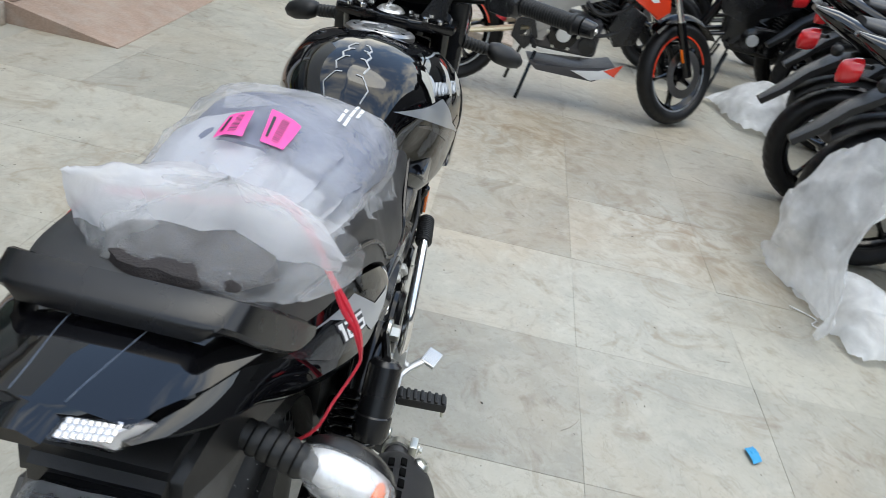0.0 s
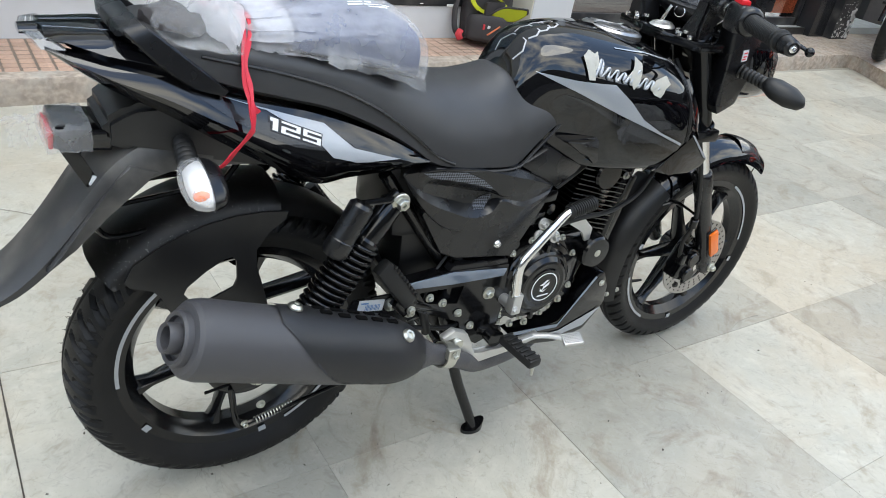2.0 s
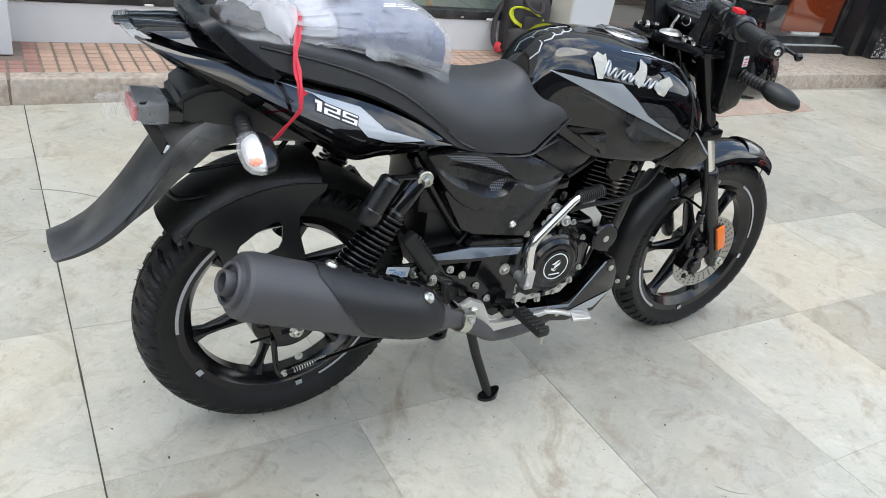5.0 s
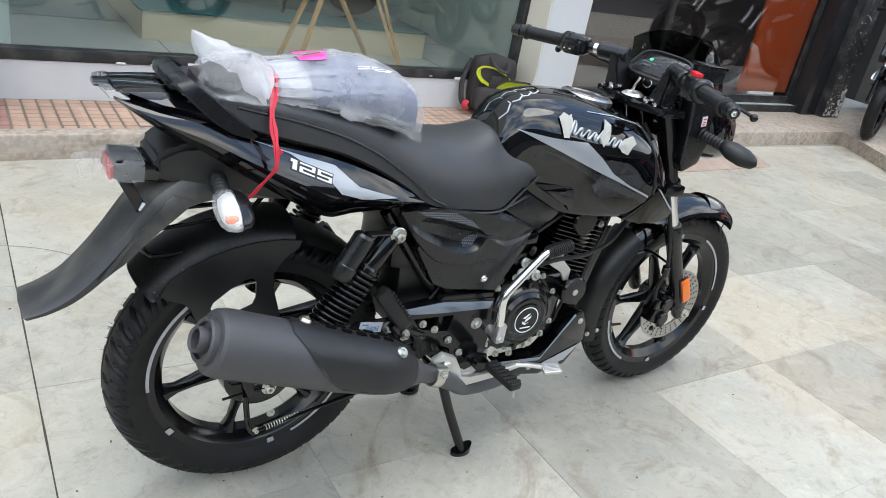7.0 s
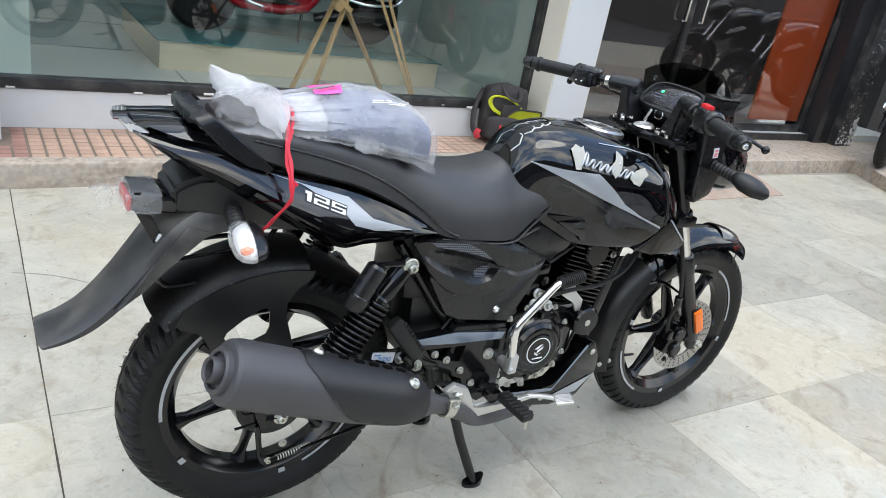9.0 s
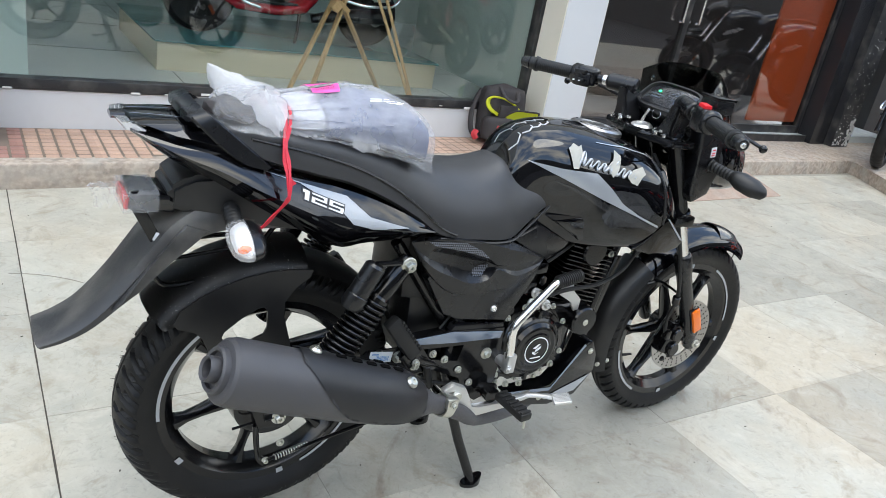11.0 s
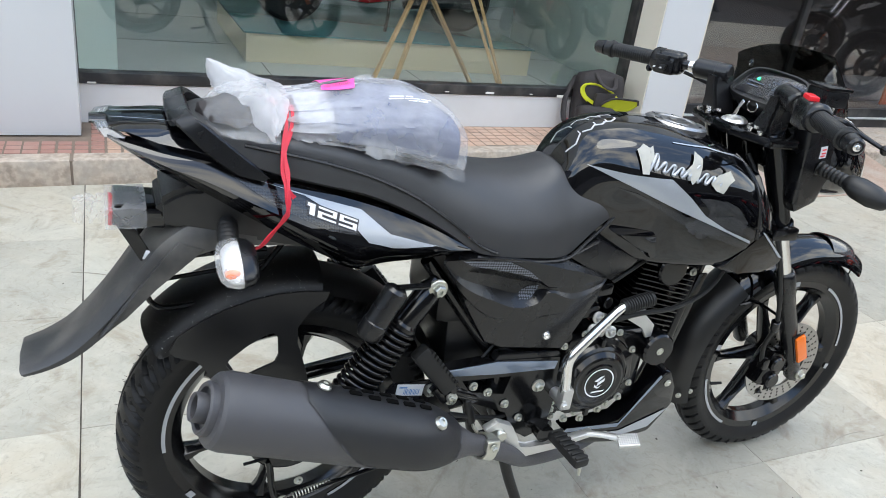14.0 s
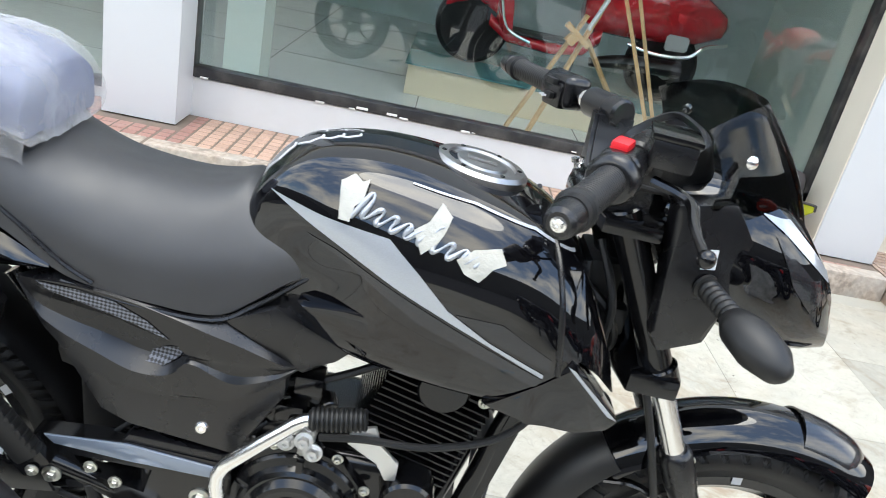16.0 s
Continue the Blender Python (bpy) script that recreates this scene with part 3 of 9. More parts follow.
    bm = bmesh.new()
    block(bm, (-1.82, (y0 + y1) / 2, 0.18), (2.16, y1 - y0, 0.04), 0.004)
    part("window_frame", bm, FRAMEB, win2)
    bm = bmesh.new()
    block(bm, (-1.82, WALL_Y + 0.035, 1.45), (2.16, 0.008, 2.5), 0)
    g = part("pane", bm, GLASS, win2)
    g.visible_shadow = False

    # glass door with dark leaves and the orange panel
    DY = 2.83
    door = thing("door_1", "tinted glass shop door with black frame and steel pull handle", "door", kind="structure")
    for x in (3.24, 4.20, 6.07):
        bm = bmesh.new()
        block(bm, (x, DY, 1.4), (0.05, 0.05, 2.6), 0.004)
        part("door_frame", bm, FRAMEB, door)
    bm = bmesh.new()
    block(bm, (4.66, DY, KERB_H + 0.06), (2.84, 0.05, 0.12), 0.004)
    part("bottom_rail", bm, FRAMEB, door)
    for x0, x1 in ((3.265, 4.175), (4.225, 6.045)):
        bm = bmesh.new()
        block(bm, ((x0 + x1) / 2, DY, 1.4), (x1 - x0, 0.008, 2.5), 0)
        g = part("door_pane", bm, DGLASS, door)
        g.visible_shadow = False
    for x in (4.12, 4.30):
        bm = bmesh.new()
        tube(bm, [(x, DY - 0.03, 1.0), (x, DY - 0.06, 1.0), (x, DY - 0.06, 1.35), (x, DY - 0.03, 1.35)], 0.011, 10)
        part("door_handle", bm, CHROME, door, "vertical steel pull handle")
    slab_ob("orange_panel", (5.33, DY + 0.012, 0.26), (6.03, DY + 0.03, 2.7), ORANGE, "orange sheet panel inside the door")
    # dark sheet: the dim interior is coloured in, not left to the light
    slab_ob("wall_entrance", (3.32, 3.9, 0.16), (6.1, 4.0, 3.0), ROOMD, "dark sheet standing in for the dim space behind the glass door")
    slab_ob("door_threshold", (3.22, 2.715, KERB_H), (6.1, 2.739, 0.168), FRAMEB, "worn black threshold under the glass door")
    slab_ob("granite_jamb", (6.10, 2.66, KERB_H), (6.32, 3.0, 3.2), GRANB, "black polished granite door jamb")
    slab_ob("shutter_post", (6.32, 2.58, KERB_H), (6.58, 2.72, 3.2), FRAMEB, "dark steel shutter guide with chipped white paint")
    chips = thing("shutter_chips", "flakes of white paint left on the steel shutter guide", "paint flakes", kind="structure")
    bm = bmesh.new()
    for k in range(150):
        z = KERB_H + 0.02 + 1.2 * random.random() ** 2.6
        r = random.uniform(0.002, 0.008) * (1.6 if z < 0.30 else 0.8)
        block(bm, (6.33 + 0.24 * random.random(), 2.5785, z), (r * 1.4, 0.003, r * random.uniform(0.8, 2.2)), 0)
    for k in range(14):
        block(bm, (6.50 + 0.07 * random.random(), 2.5780, KERB_H + 0.03 + 0.22 * random.random()), (0.03, 0.003, 0.05), 0.004, Matrix.Rotation(random.uniform(-0.5, 0.5), 3, 'Y'))
    tagged(part("flake", bm, CHIP, chips), kind="stuff")
    # both coloured near-black to give the unlit depth beyond the post
    slab_ob("wall_right", (7.6, WALL_Y + 0.4, 0), (14, WALL_Y + 0.55, 4.2), ROOMD, "wall beyond the entrance, coloured dark for its dimness")
    slab_ob("dark_bay_back", (6.3, 4.4, 0), (7.7, 4.5, 4.2), ROOMD, "dark sheet standing in for the unlit depth behind the shutter")

    # unseen slab over the walk, added to keep sky light off the shop front
    slab_ob("canopy", (-9, 2.42, 3.05), (9, WALL_Y, 3.22), CREAM, "unseen slab added to shade the shop front")

    # inside the shop
    slab_ob("floor_shop", (-3.2, WALL_Y + 0.10, 0.0), (7.6, 7.4, 0.165), ROOMF, "pale polished floor tiles of the showroom")
    for k in range(5):
        slab_ob("floor_joint", (-0.34 + 1.0 * k - 0.003, 2.9, 0.1652), (-0.34 + 1.0 * k + 0.003, 7.3, 0.1662), ROOMD)
    for k in range(4):
        slab_ob("floor_joint", (-3, 3.35 + 1.0 * k - 0.003, 0.1652), (7.5, 3.35 + 1.0 * k + 0.003, 0.1662), ROOMD)
    slab_ob("wall_shop_back", (-3.2, 7.4, 0), (7.6, 7.5, 4.2), ROOMW, "grey green back wall of the showroom")
    slab_ob("wall_shop_left", (-3.3, WALL_Y + 0.14, 0), (-3.2, 7.5, 4.2), ROOMW, "grey green side wall of the showroom")
    slab_ob("wall_shop_right", (3.22, WALL_Y + 0.15, 0.16), (3.30, 5.2, 4.2), ROOMW, "pale green partition beside the window")
    slab_ob("pillar_shop", (-0.42, 3.2, 0.16), (-0.22, 3.45, 4.2), ROOMW, "pale green pillar inside the window")
    slab_ob("ceiling_shop", (-3.3, WALL_Y, 3.0), (7.6, 7.5, 3.1), WHITEW, "white ceiling of the showroom")
    # unseen wall, tall and dark so the bike's side panels reflect less sky
    slab_ob("wall_behind", (-40, -14.2, 0), (40, -14.0, 6.6), PLAINW, "unseen plain wall across the yard, added to darken reflections")
    slab_ob("wall_yard_left", (-12.2, -14, 0), (-12.0, 3, 3.6), PLAINW, "plain yard wall")
    slab_ob("wall_yard_right", (14.0, -14, 0), (14.2, 6, 3.6), PLAINW, "plain yard wall")


build_place()

# ---- the motorcycle ----
R_AX, F_AX = V((0.0, 0.0, 0.319)), V((1.321, 0.0, 0.298))


def tyre_mesh(c, R, W, bead, groove, nu=420, nv=26, pitch=44):
    """Tyre with moulded grooves in the tread; c the hub's middle, along y."""
    bm = bmesh.new()
    n_side = 6
    prof = []
    H = R - bead
    for j in range(nv + 1):
        a = -1 + 2 * j / nv
        ang = a * radians(118)
        y = W / 2 * math.sin(ang) if abs(ang) < math.pi / 2 else W / 2 * math.sin(ang)
        r = bead + H * 0.52 + H * 0.48 * math.cos(ang) if abs(a) < 0.76 else bead + (1 - abs(a)) / 0.24 * (H * 0.52 + H * 0.48 * math.cos(0.76 * radians(118)))
        if abs(a) > 0.80:
            y *= 1 - (abs(a) - 0.80) / 0.20 * 0.30
        prof.append((a, y, r))
    vs = []
    for i in range(nu):
        th = 2 * math.pi * i / nu
        row = []
        for a, y, r in prof:
            d = groove(i / nu * pitch, a) if abs(a) < 0.72 else 0.0
            rr = r - d
            row.append(bm.verts.new((c[0] + rr * math.cos(th), c[1] + y, c[2] + rr * math.sin(th))))
        vs.append(row)
    for i in range(nu):
        a, b = vs[i], vs[(i + 1) % nu]
        for j in range(nv):
            bm.faces.new((a[j], a[j + 1], b[j + 1], b[j]))
        bm.faces.new((a[nv], a[0], b[0], b[nv]))
    return bm


def groove_rear(u, a):
    s = 1 if a >= 0 else -1
    w = (u + s * 0.25 - abs(a) * 1.5) % 1.0
    g = 0.010 if (0.0 < w < 0.30 and 0.08 < abs(a) < 0.70) else 0.0
    w2 = (u + 0.5 + s * 0.25 - abs(a) * 1.8) % 1.0
    if 0.0 < w2 < 0.24 and 0.36 < abs(a) < 0.72:
        g = 0.009
    if abs(a) < 0.03:
        g = 0.005
    return g


def groove_front(u, a):
    s = 1 if a >= 0 else -1
    g = 0.0
    if 0.05 < abs(a) < 0.12:
        g = 0.006
    w = (u * 1.0 + abs(a) * 0.9 + (0.5 if s > 0 else 0)) % 1.0
    if 0.0 < w < 0.30 and 0.2 < abs(a) < 0.70:
        g = 0.007
    return g


def rim_mesh(c, bead, W, hub_r, hub_w, n, phase, slim=1.0):
    """Cast wheel: rim with a stepped well, tapered spokes and a hub."""
    bm = bmesh.new()
    w = W / 2
    prof = [(bead + 0.012, -w), (bead + 0.014, -w + 0.004), (bead + 0.004, -w + 0.008), (bead - 0.004, -w + 0.016), (bead - 0.010, -w * 0.4), (bead - 0.010, w * 0.4),
            (bead - 0.004, w - 0.016), (bead + 0.004, w - 0.008), (bead + 0.014, w - 0.004), (bead + 0.012, w),
            (bead - 0.006, w - 0.002), (bead - 0.016, w - 0.012), (bead - 0.026, w * 0.35), (bead - 0.026, -w * 0.35), (bead - 0.016, -w + 0.012), (bead - 0.006, -w + 0.002)]
    lathe(bm, prof, 96, c, (0, 1, 0), closed=True)
    lathe(bm, [(hub_r * 0.55, -hub_w / 2), (hub_r, -hub_w / 2 + 0.006), (hub_r, hub_w / 2 - 0.006), (hub_r * 0.55, hub_w / 2)], 36, c, (0, 1, 0))
    for k in range(n):
        a = radians(phase + 360 * k / n)
        d, t = V((math.cos(a), 0, math.sin(a))), V((-math.sin(a), 0, math.cos(a)))
        rings = []
        for s, wd, th in ((hub_r * 0.8, 0.030, 0.030), (hub_r + 0.02, 0.020, 0.026), (bead * 0.62, 0.012, 0.019), (bead - 0.05, 0.013, 0.017), (bead - 0.022, 0.030, 0.020)):
            m = V(c) + d * s
            wd *= slim
            rings.append([m + t * (wd * x) + V((0, 1, 0)) * (th * y) for x, y in ((-1, -0.35), (-0.35, -1), (0.35, -1), (1, -0.35), (1, 0.35), (0.35, 1), (-0.35, 1), (-1, 0.35))])
        loft(bm, rings)
    return bm


def arc_strip(bm, c, r0, r1, y, a0, a1, n=16):
    for i in range(n):
        q = []
        for r, a in ((r0, a0 + (a1 - a0) * i / n), (r1, a0 + (a1 - a0) * i / n), (r1, a0 + (a1 - a0) * (i + 1) / n), (r0, a0 + (a1 - a0) * (i + 1) / n)):
            q.append(bm.verts.new((c[0] + r * math.cos(radians(a)), y, c[2] + r * math.sin(radians(a)))))
        bm.faces.new(q)
    bmesh.ops.remove_doubles(bm, verts=bm.verts, dist=1e-5)


def hairs(bm, c, R, W, n):
    """Moulding hairs on a new tyre."""
    for _ in range(n):
        th = random.uniform(0, 2 * math.pi)
        a = random.uniform(-0.62, 0.62)
        y = W / 2 * math.sin(a * radians(118))
        r = R - (R - 0.216) * 0.48 * (1 - math.cos(a * radians(118)))
        d = V((math.cos(th), 0.6 * a + random.uniform(-0.4, 0.4), math.sin(th))).normalized()
        o = V((c[0] + r * math.cos(th), c[1] + y, c[2] + r * math.sin(th)))
        tube(bm, [o, o + d * random.uniform(0.004, 0.009)], [0.0006, 0.0003], 3)


def wheels(bike):
    for nm, c, R, W, rim_w, gr, hub, ph, pitch in (("rear_wheel", R_AX, 0.306, 0.112, 0.078, groove_rear, (0.062, 0.11), 78, 46), ("front_wheel", F_AX, 0.297, 0.088, 0.064, groove_front, (0.038, 0.10), 57, 52)):
        e = new(nm)
        e.parent = bike
        part("tyre", tyre_mesh(c, R, W, 0.222, gr, 792, 54, pitch), RUBBER, e, "new black tyre with moulded tread", 24)
        part("rim", rim_mesh(c, 0.218, rim_w, *hub, 6, ph, 0.68), METALB, e, "gloss black six-spoke cast rim", 32)
        y = c[1] - rim_w / 2 - 0.0012
        arcs, marks = (((126, 186), (296, 332)), (217, 283, 37, 103)) if nm == "rear_wheel" else (((2, 62), (190, 240)), (274, 345, 94, 165))
        for a0, a1 in arcs:
            bm = bmesh.new()
            arc_strip(bm, c, 0.223, 0.230, y, a0, a1)
            part("rim_stripe", bm, SILVER, e, "silver reflective rim stripe")
        for a in marks:
            bm = bmesh.new()
            arc_strip(bm, c, 0.218, 0.2315, y - 0.0006, a - 2, a + 2, 2)
            part("rim_mark", bm, SILVER, e, "small silver rim mark")
        bm = bmesh.new()
        a = radians(128 if nm == "rear_wheel" else 205)
        d = V((math.cos(a), 0, math.sin(a)))
        tube(bm, [V(c) + d * 0.195, V(c) + d * 0.165 - V((0, 0.02, 0))], [0.005, 0.0035], 8)
        part("valve", bm, GRIP, e)
        bm = bmesh.new()
        hairs(bm, c, R, W, 260)
        tagged(part("rubber_hairs", bm, RUBBER, e), kind="stuff")
    # rear drum and its lever
    bm = bmesh.new()
    lathe(bm, [(0.02, -0.085), (0.066, -0.082), (0.080, -0.070), (0.084, -0.03), (0.084, 0.0)], 40, R_AX)
    for k in range(6):
        a = math.pi * k / 3
        cyl(bm, R_AX + V((0.05 * math.cos(a), -0.08, 0.05 * math.sin(a))), R_AX + V((0.05 * math.cos(a), -0.086, 0.05 * math.sin(a))), 0.005, seg=8)
    part("brake_drum", bm, METALB, bike)
    bm = bmesh.new()
    # brake disc with round holes drawn as short dark studs in the ring
    prof = [(0.078, -0.002), (0.120, -0.002), (0.120, 0.002), (0.078, 0.002)]
    lathe(bm, prof, 64, F_AX + V((0, -0.058, 0)), closed=True)
    disc = part("brake_disc", bm, STEEL, bike, "drilled steel brake disc")
    bm = bmesh.new()
    for k in range(30):
        a = 2 * math.pi * k / 30
        for r in (0.088, 0.099, 0.110):
            p = F_AX + V((r * math.cos(a + r * 20), -0.0605, r * math.sin(a + r * 20)))
            lathe(bm, [(0.0001, 0), (0.0033, 0)], 8, p, (0, -1, 0))
    tagged(part("disc_hole", bm, HOLE, disc), kind="stuff")
    bm = bmesh.new()
    for k in range(5):
        a = radians(20 + 72 * k)
        tube(bm, [F_AX + V((0.03 * math.cos(a), -0.056, 0.03 * math.sin(a))), F_AX + V((0.085 * math.cos(a + 0.5), -0.058, 0.085 * math.sin(a + 0.5)))], [0.012, 0.008], 6, flat=0.4)
    part("disc_carrier", bm, METALB, disc)


def front_end(bike):
    ax = lambda z, y: V((1.313 - (z - 0.306) * 0.5165, y, z))
    for s in (-1, 1):
        e = new("fork_leg")
        e.parent = bike
        y = 0.095 * s
        bm = bmesh.new()
        d = (ax(1.0, y) - ax(0.3, y)).normalized()
        lathe(bm, [(0.016, -0.03), (0.021, -0.02), (0.0215, 0.05), (0.022, 0.26), (0.0245, 0.27), (0.025, 0.322), (0.023, 0.33), (0.019, 0.334)], 24, ax(0.306, y), d)
        part("lower_leg", bm, SATIN, e)
        bm = bmesh.new()
        cyl(bm, ax(0.58, y), ax(0.94, y), 0.0165, seg=24)
        part("stanchion", bm, CHROME, e, "polished steel fork tube")
        bm = bmesh.new()
        cyl(bm, ax(0.705, y), ax(0.735, y), 0.0275, seg=24, bevel=0.003)
        cyl(bm, ax(0.73, y), ax(0.945, y), 0.0215, seg=24, bevel=0.003)
        part("fork_cover", bm, METALB, e)
        bm = bmesh.new()
        bolt(bm, F_AX + V((0, s * 0.115, 0.002)), (0, s, 0), 0.009, 0.012)
        part("axle_nut", bm, ZINC, e)
        bm = bmesh.new()
        block(bm, ax(0.385, y) + V((0.010, s * 0.027, 0.002)), (0.030, 0.010, 0.082), 0.004, Matrix.Rotation(radians(-27), 3, 'Y'))
        part("reflector", bm, AMBER, e, "orange side reflector")
        bm = bmesh.new()
        block(bm, ax(0.385, y) + V((0.009, s * 0.022, 0.002)), (0.036, 0.006, 0.090), 0.003, Matrix.Rotation(radians(-27), 3, 'Y'))
        part("reflector_base", bm, METALB, e)
    # caliper, bracket and hose on the disc side
    e = new("brake_caliper")
    e.parent = bike
    bm = bmesh.new()
    block(bm, (1.235, -0.080, 0.315), (0.07, 0.05, 0.10), 0.012, Matrix.Rotation(radians(20), 3, 'Y'))
    for dz in (-0.024, 0.024):
        cyl(bm, (1.232, -0.09, 0.315 + dz), (1.232, -0.118, 0.315 + dz), 0.021, seg=20, bevel=0.004)
    block(bm, (1.265, -0.085, 0.345), (0.06, 0.025, 0.035), 0.008, Matrix.Rotation(radians(-35), 3, 'Y'))
    part("caliper_body", bm, METALB, e, smooth=30)
    bm = bmesh.new()
    for p in ((1.262, -0.10, 0.37), (1.275, -0.10, 0.315), (1.225, -0.108, 0.27), (1.21, -0.10, 0.255)):
        bolt(bm, p, (0, -1, 0), 0.006)
    pieces("caliper_bolt", bm, METALB, e)
    bm = bmesh.new()
    tube(bm, [(1.19, -0.10, 0.335), (1.17, -0.105, 0.40), (1.165, -0.12, 0.47), (1.135, -0.125, 0.56), (1.10, -0.115, 0.66), (1.06, -0.09, 0.76), (1.02, -0.07, 0.86)], 0.0055, 10, 6)
    part("brake_hose", bm, GRIP, e)
    bm = bmesh.new()
    cyl(bm, (1.166, -0.118, 0.455), (1.158, -0.123, 0.482), 0.011, seg=12, bevel=0.002)
    block(bm, (1.19, -0.105, 0.345), (0.02, 0.02, 0.03), 0.004)
    pieces("hose_clip", bm, METALB, e)
    bm = bmesh.new()
    lathe(bm, [(0.0035, -0.13), (0.0035, 0.13)], 10, F_AX)
    part("front_axle", bm, ZINC, bike)
    # yokes
    t = new("triple_clamp")
    t.parent = bike
    bm = bmesh.new()
    prism(bm, [(0.955, -0.125), (1.03, -0.13), (1.045, -0.06), (1.03, 0.0), (1.045, 0.06), (1.03, 0.13), (0.955, 0.125), (0.94, 0.06), (0.93, 0.03), (0.93, -0.03), (0.94, -0.06)], 0.915, 0.936, 0.006, "xy")
    part("top_yoke", bm, METALB, t)
    bm = bmesh.new()
    prism(bm, [(1.05, -0.125), (1.12, -0.13), (1.13, 0.0), (1.12, 0.13), (1.05, 0.125), (1.03, 0.0)], 0.70, 0.73, 0.006, "xy")
    part("lower_yoke", bm, METALB, t)
    bm = bmesh.new()
    cyl(bm, (1.09, 0, 0.70), (0.985, 0, 0.93), 0.032, seg=20)
    part("steering_head", bm, METALB, t)
    bm = bmesh.new()
    lathe(bm, [(0.030, 0), (0.030, 0.006), (0.024, 0.012), (0.018, 0.013), (0.016, 0.010), (0.007, 0.010)], 28, (0.975, 0.013, 0.930), (-0.15, 0, 1))
    part("ignition_lock", bm, ALLOY, t)
    bm = bmesh.new()
    block(bm, (0.978, 0.013, 0.962), (0.003, 0.008, 0.046), 0.001, Matrix.Rotation(radians(24), 3, 'X'))
    for k in range(12):
        a, b = 2 * math.pi * k / 12, 2 * math.pi * (k + 1) / 12
        tube(bm, [V((0.99, -0.012 + 0.015 * math.cos(q), 0.975 + 0.012 * math.sin(q))) for q in (a, b)], 0.0013, 5)
    part("key", bm, CHROME, t, "steel key with ring in the lock")
    bm = bmesh.new()
    for p in ((0.965, -0.045, 0.937), (0.985, -0.030, 0.937), (1.0, -0.06, 0.937), (0.955, 0.075, 0.945), (0.965, 0.055, 0.945), (0.955, -0.075, 0.945)):
        lathe(bm, [(0.0065, 0), (0.0065, 0.006), (0.003, 0.006), (0.003, 0.003)], 12, p, (0, 0, 1))
    pieces("yoke_bolt", bm, CHROME, t)
    # clip-on bars
    for s in (-1, 1):
        h = new("handlebar")
        h.parent = bike
        root, clamp, tip = V((0.985, 0.085 * s, 0.94)), V((0.985, 0.100 * s, 1.020)), V((0.854, 0.372 * s, 1.012))
        bm = bmesh.new()
        loft(bm, [[V((x0, y, z)) for x0, y, z in ((0.955, s * (a - b), zz), (1.012, s * (a - b), zz), (1.012, s * (a + b), zz), (0.955, s * (a + b), zz))]
                  for a, b, zz in ((0.078, 0.030, 0.937), (0.082, 0.022, 0.960), (0.092, 0.017, 0.990), (0.096, 0.017, 1.022))])
        bmesh.ops.bevel(bm, geom=bm.edges[:], offset=0.006, segments=2, affect='EDGES', clamp_overlap=True)
        dirn = (tip - clamp).normalized()
        cyl(bm, clamp - dirn * 0.022, clamp + dirn * 0.060, 0.0225, seg=24, bevel=0.004)
        part("riser", bm, SATIN, h)
        bm = bmesh.new()
        cyl(bm, clamp, tip, 0.011, seg=16)
        part("bar_tube", bm, METALB, h)
        bm = bmesh.new()
        lathe(bm, [(0.011, 0.062), (0.0135, 0.063), (0.0135, 0.074), (0.011, 0.075)], 24, clamp, dirn)
        part("bar_collar", bm, CHROME, h, "bright steel collar")
        bm = bmesh.new()
        tube(bm, [clamp + dirn * 0.095 + V((0.012, 0, -0.018)), clamp + dirn * 0.06 + V((0.028, 0, -0.030)), clamp + dirn * 0.01 + V((0.040, 0, -0.045)), V((1.045, 0.070 * s, 0.945)), V((1.085, 0.050 * s, 0.90))], 0.0042, 8, 5)
        part("switch_cable", bm, GRIP, h)
        for dx_ in (-0.014, 0.014):
            bm = bmesh.new()
            lathe(bm, [(0.0062, 0), (0.0062, 0.006), (0.0030, 0.006), (0.0030, 0.003)], 12, (0.948, s * 0.080 + dx_, 0.938), (-0.3, 0, 1))
            part("clamp_bolt", bm, CHROME, h)
        # switch housing
        sw = clamp + dirn * 0.122
        q = dirn.to_track_quat('X', 'Z').to_matrix()
        bm = bmesh.new()
        block(bm, sw, (0.062, 0.046, 0.052), 0.014, q, 3)
        block(bm, sw + V((-0.014, 0, -0.008)), (0.050, 0.03, 0.040), 0.007, q)
        part("switch_housing", bm, SATIN, h)
        bm = bmesh.new()
        if s < 0:
            block(bm, sw + V((-0.004, 0.006, 0.027)), (0.034, 0.020, 0.014), 0.004, q)
            part("kill_switch", bm, REDP, h, "red engine stop switch")
        else:
            for dx, dz in ((0.012, 0.012), (-0.010, 0.010), (0.010, -0.010), (-0.012, -0.012)):
                block(bm, sw + V((-0.030, -dx, dz)), (0.016, 0.010, 0.010), 0.002, q)
            part("switch", bm, GRIP, h)
            bm = bmesh.new()
            block(bm, sw + V((-0.038, -0.012, -0.012)), (0.003, 0.010, 0.003), 0, q)
            block(bm, sw + V((-0.038, 0.010, -0.014)), (0.003, 0.010, 0.003), 0, q)
            part("switch_mark", bm, WHITEP, h)
        bm = bmesh.new()
        lathe(bm, [(0.020, 0.0), (0.0275, 0.003), (0.028, 0.020), (0.024, 0.026), (0.019, 0.028)], 28, clamp + dirn * 0.140, dirn)
        part("throttle_drum", bm, SATIN, h)
        g0, g1 = clamp + dirn * 0.152, tip - dirn * 0.006
        bm = bmesh.new()
        n = 20
        prof = [(0.019, 0.0), (0.022, 0.002), (0.022, 0.006)]
        L = (g1 - g0).length
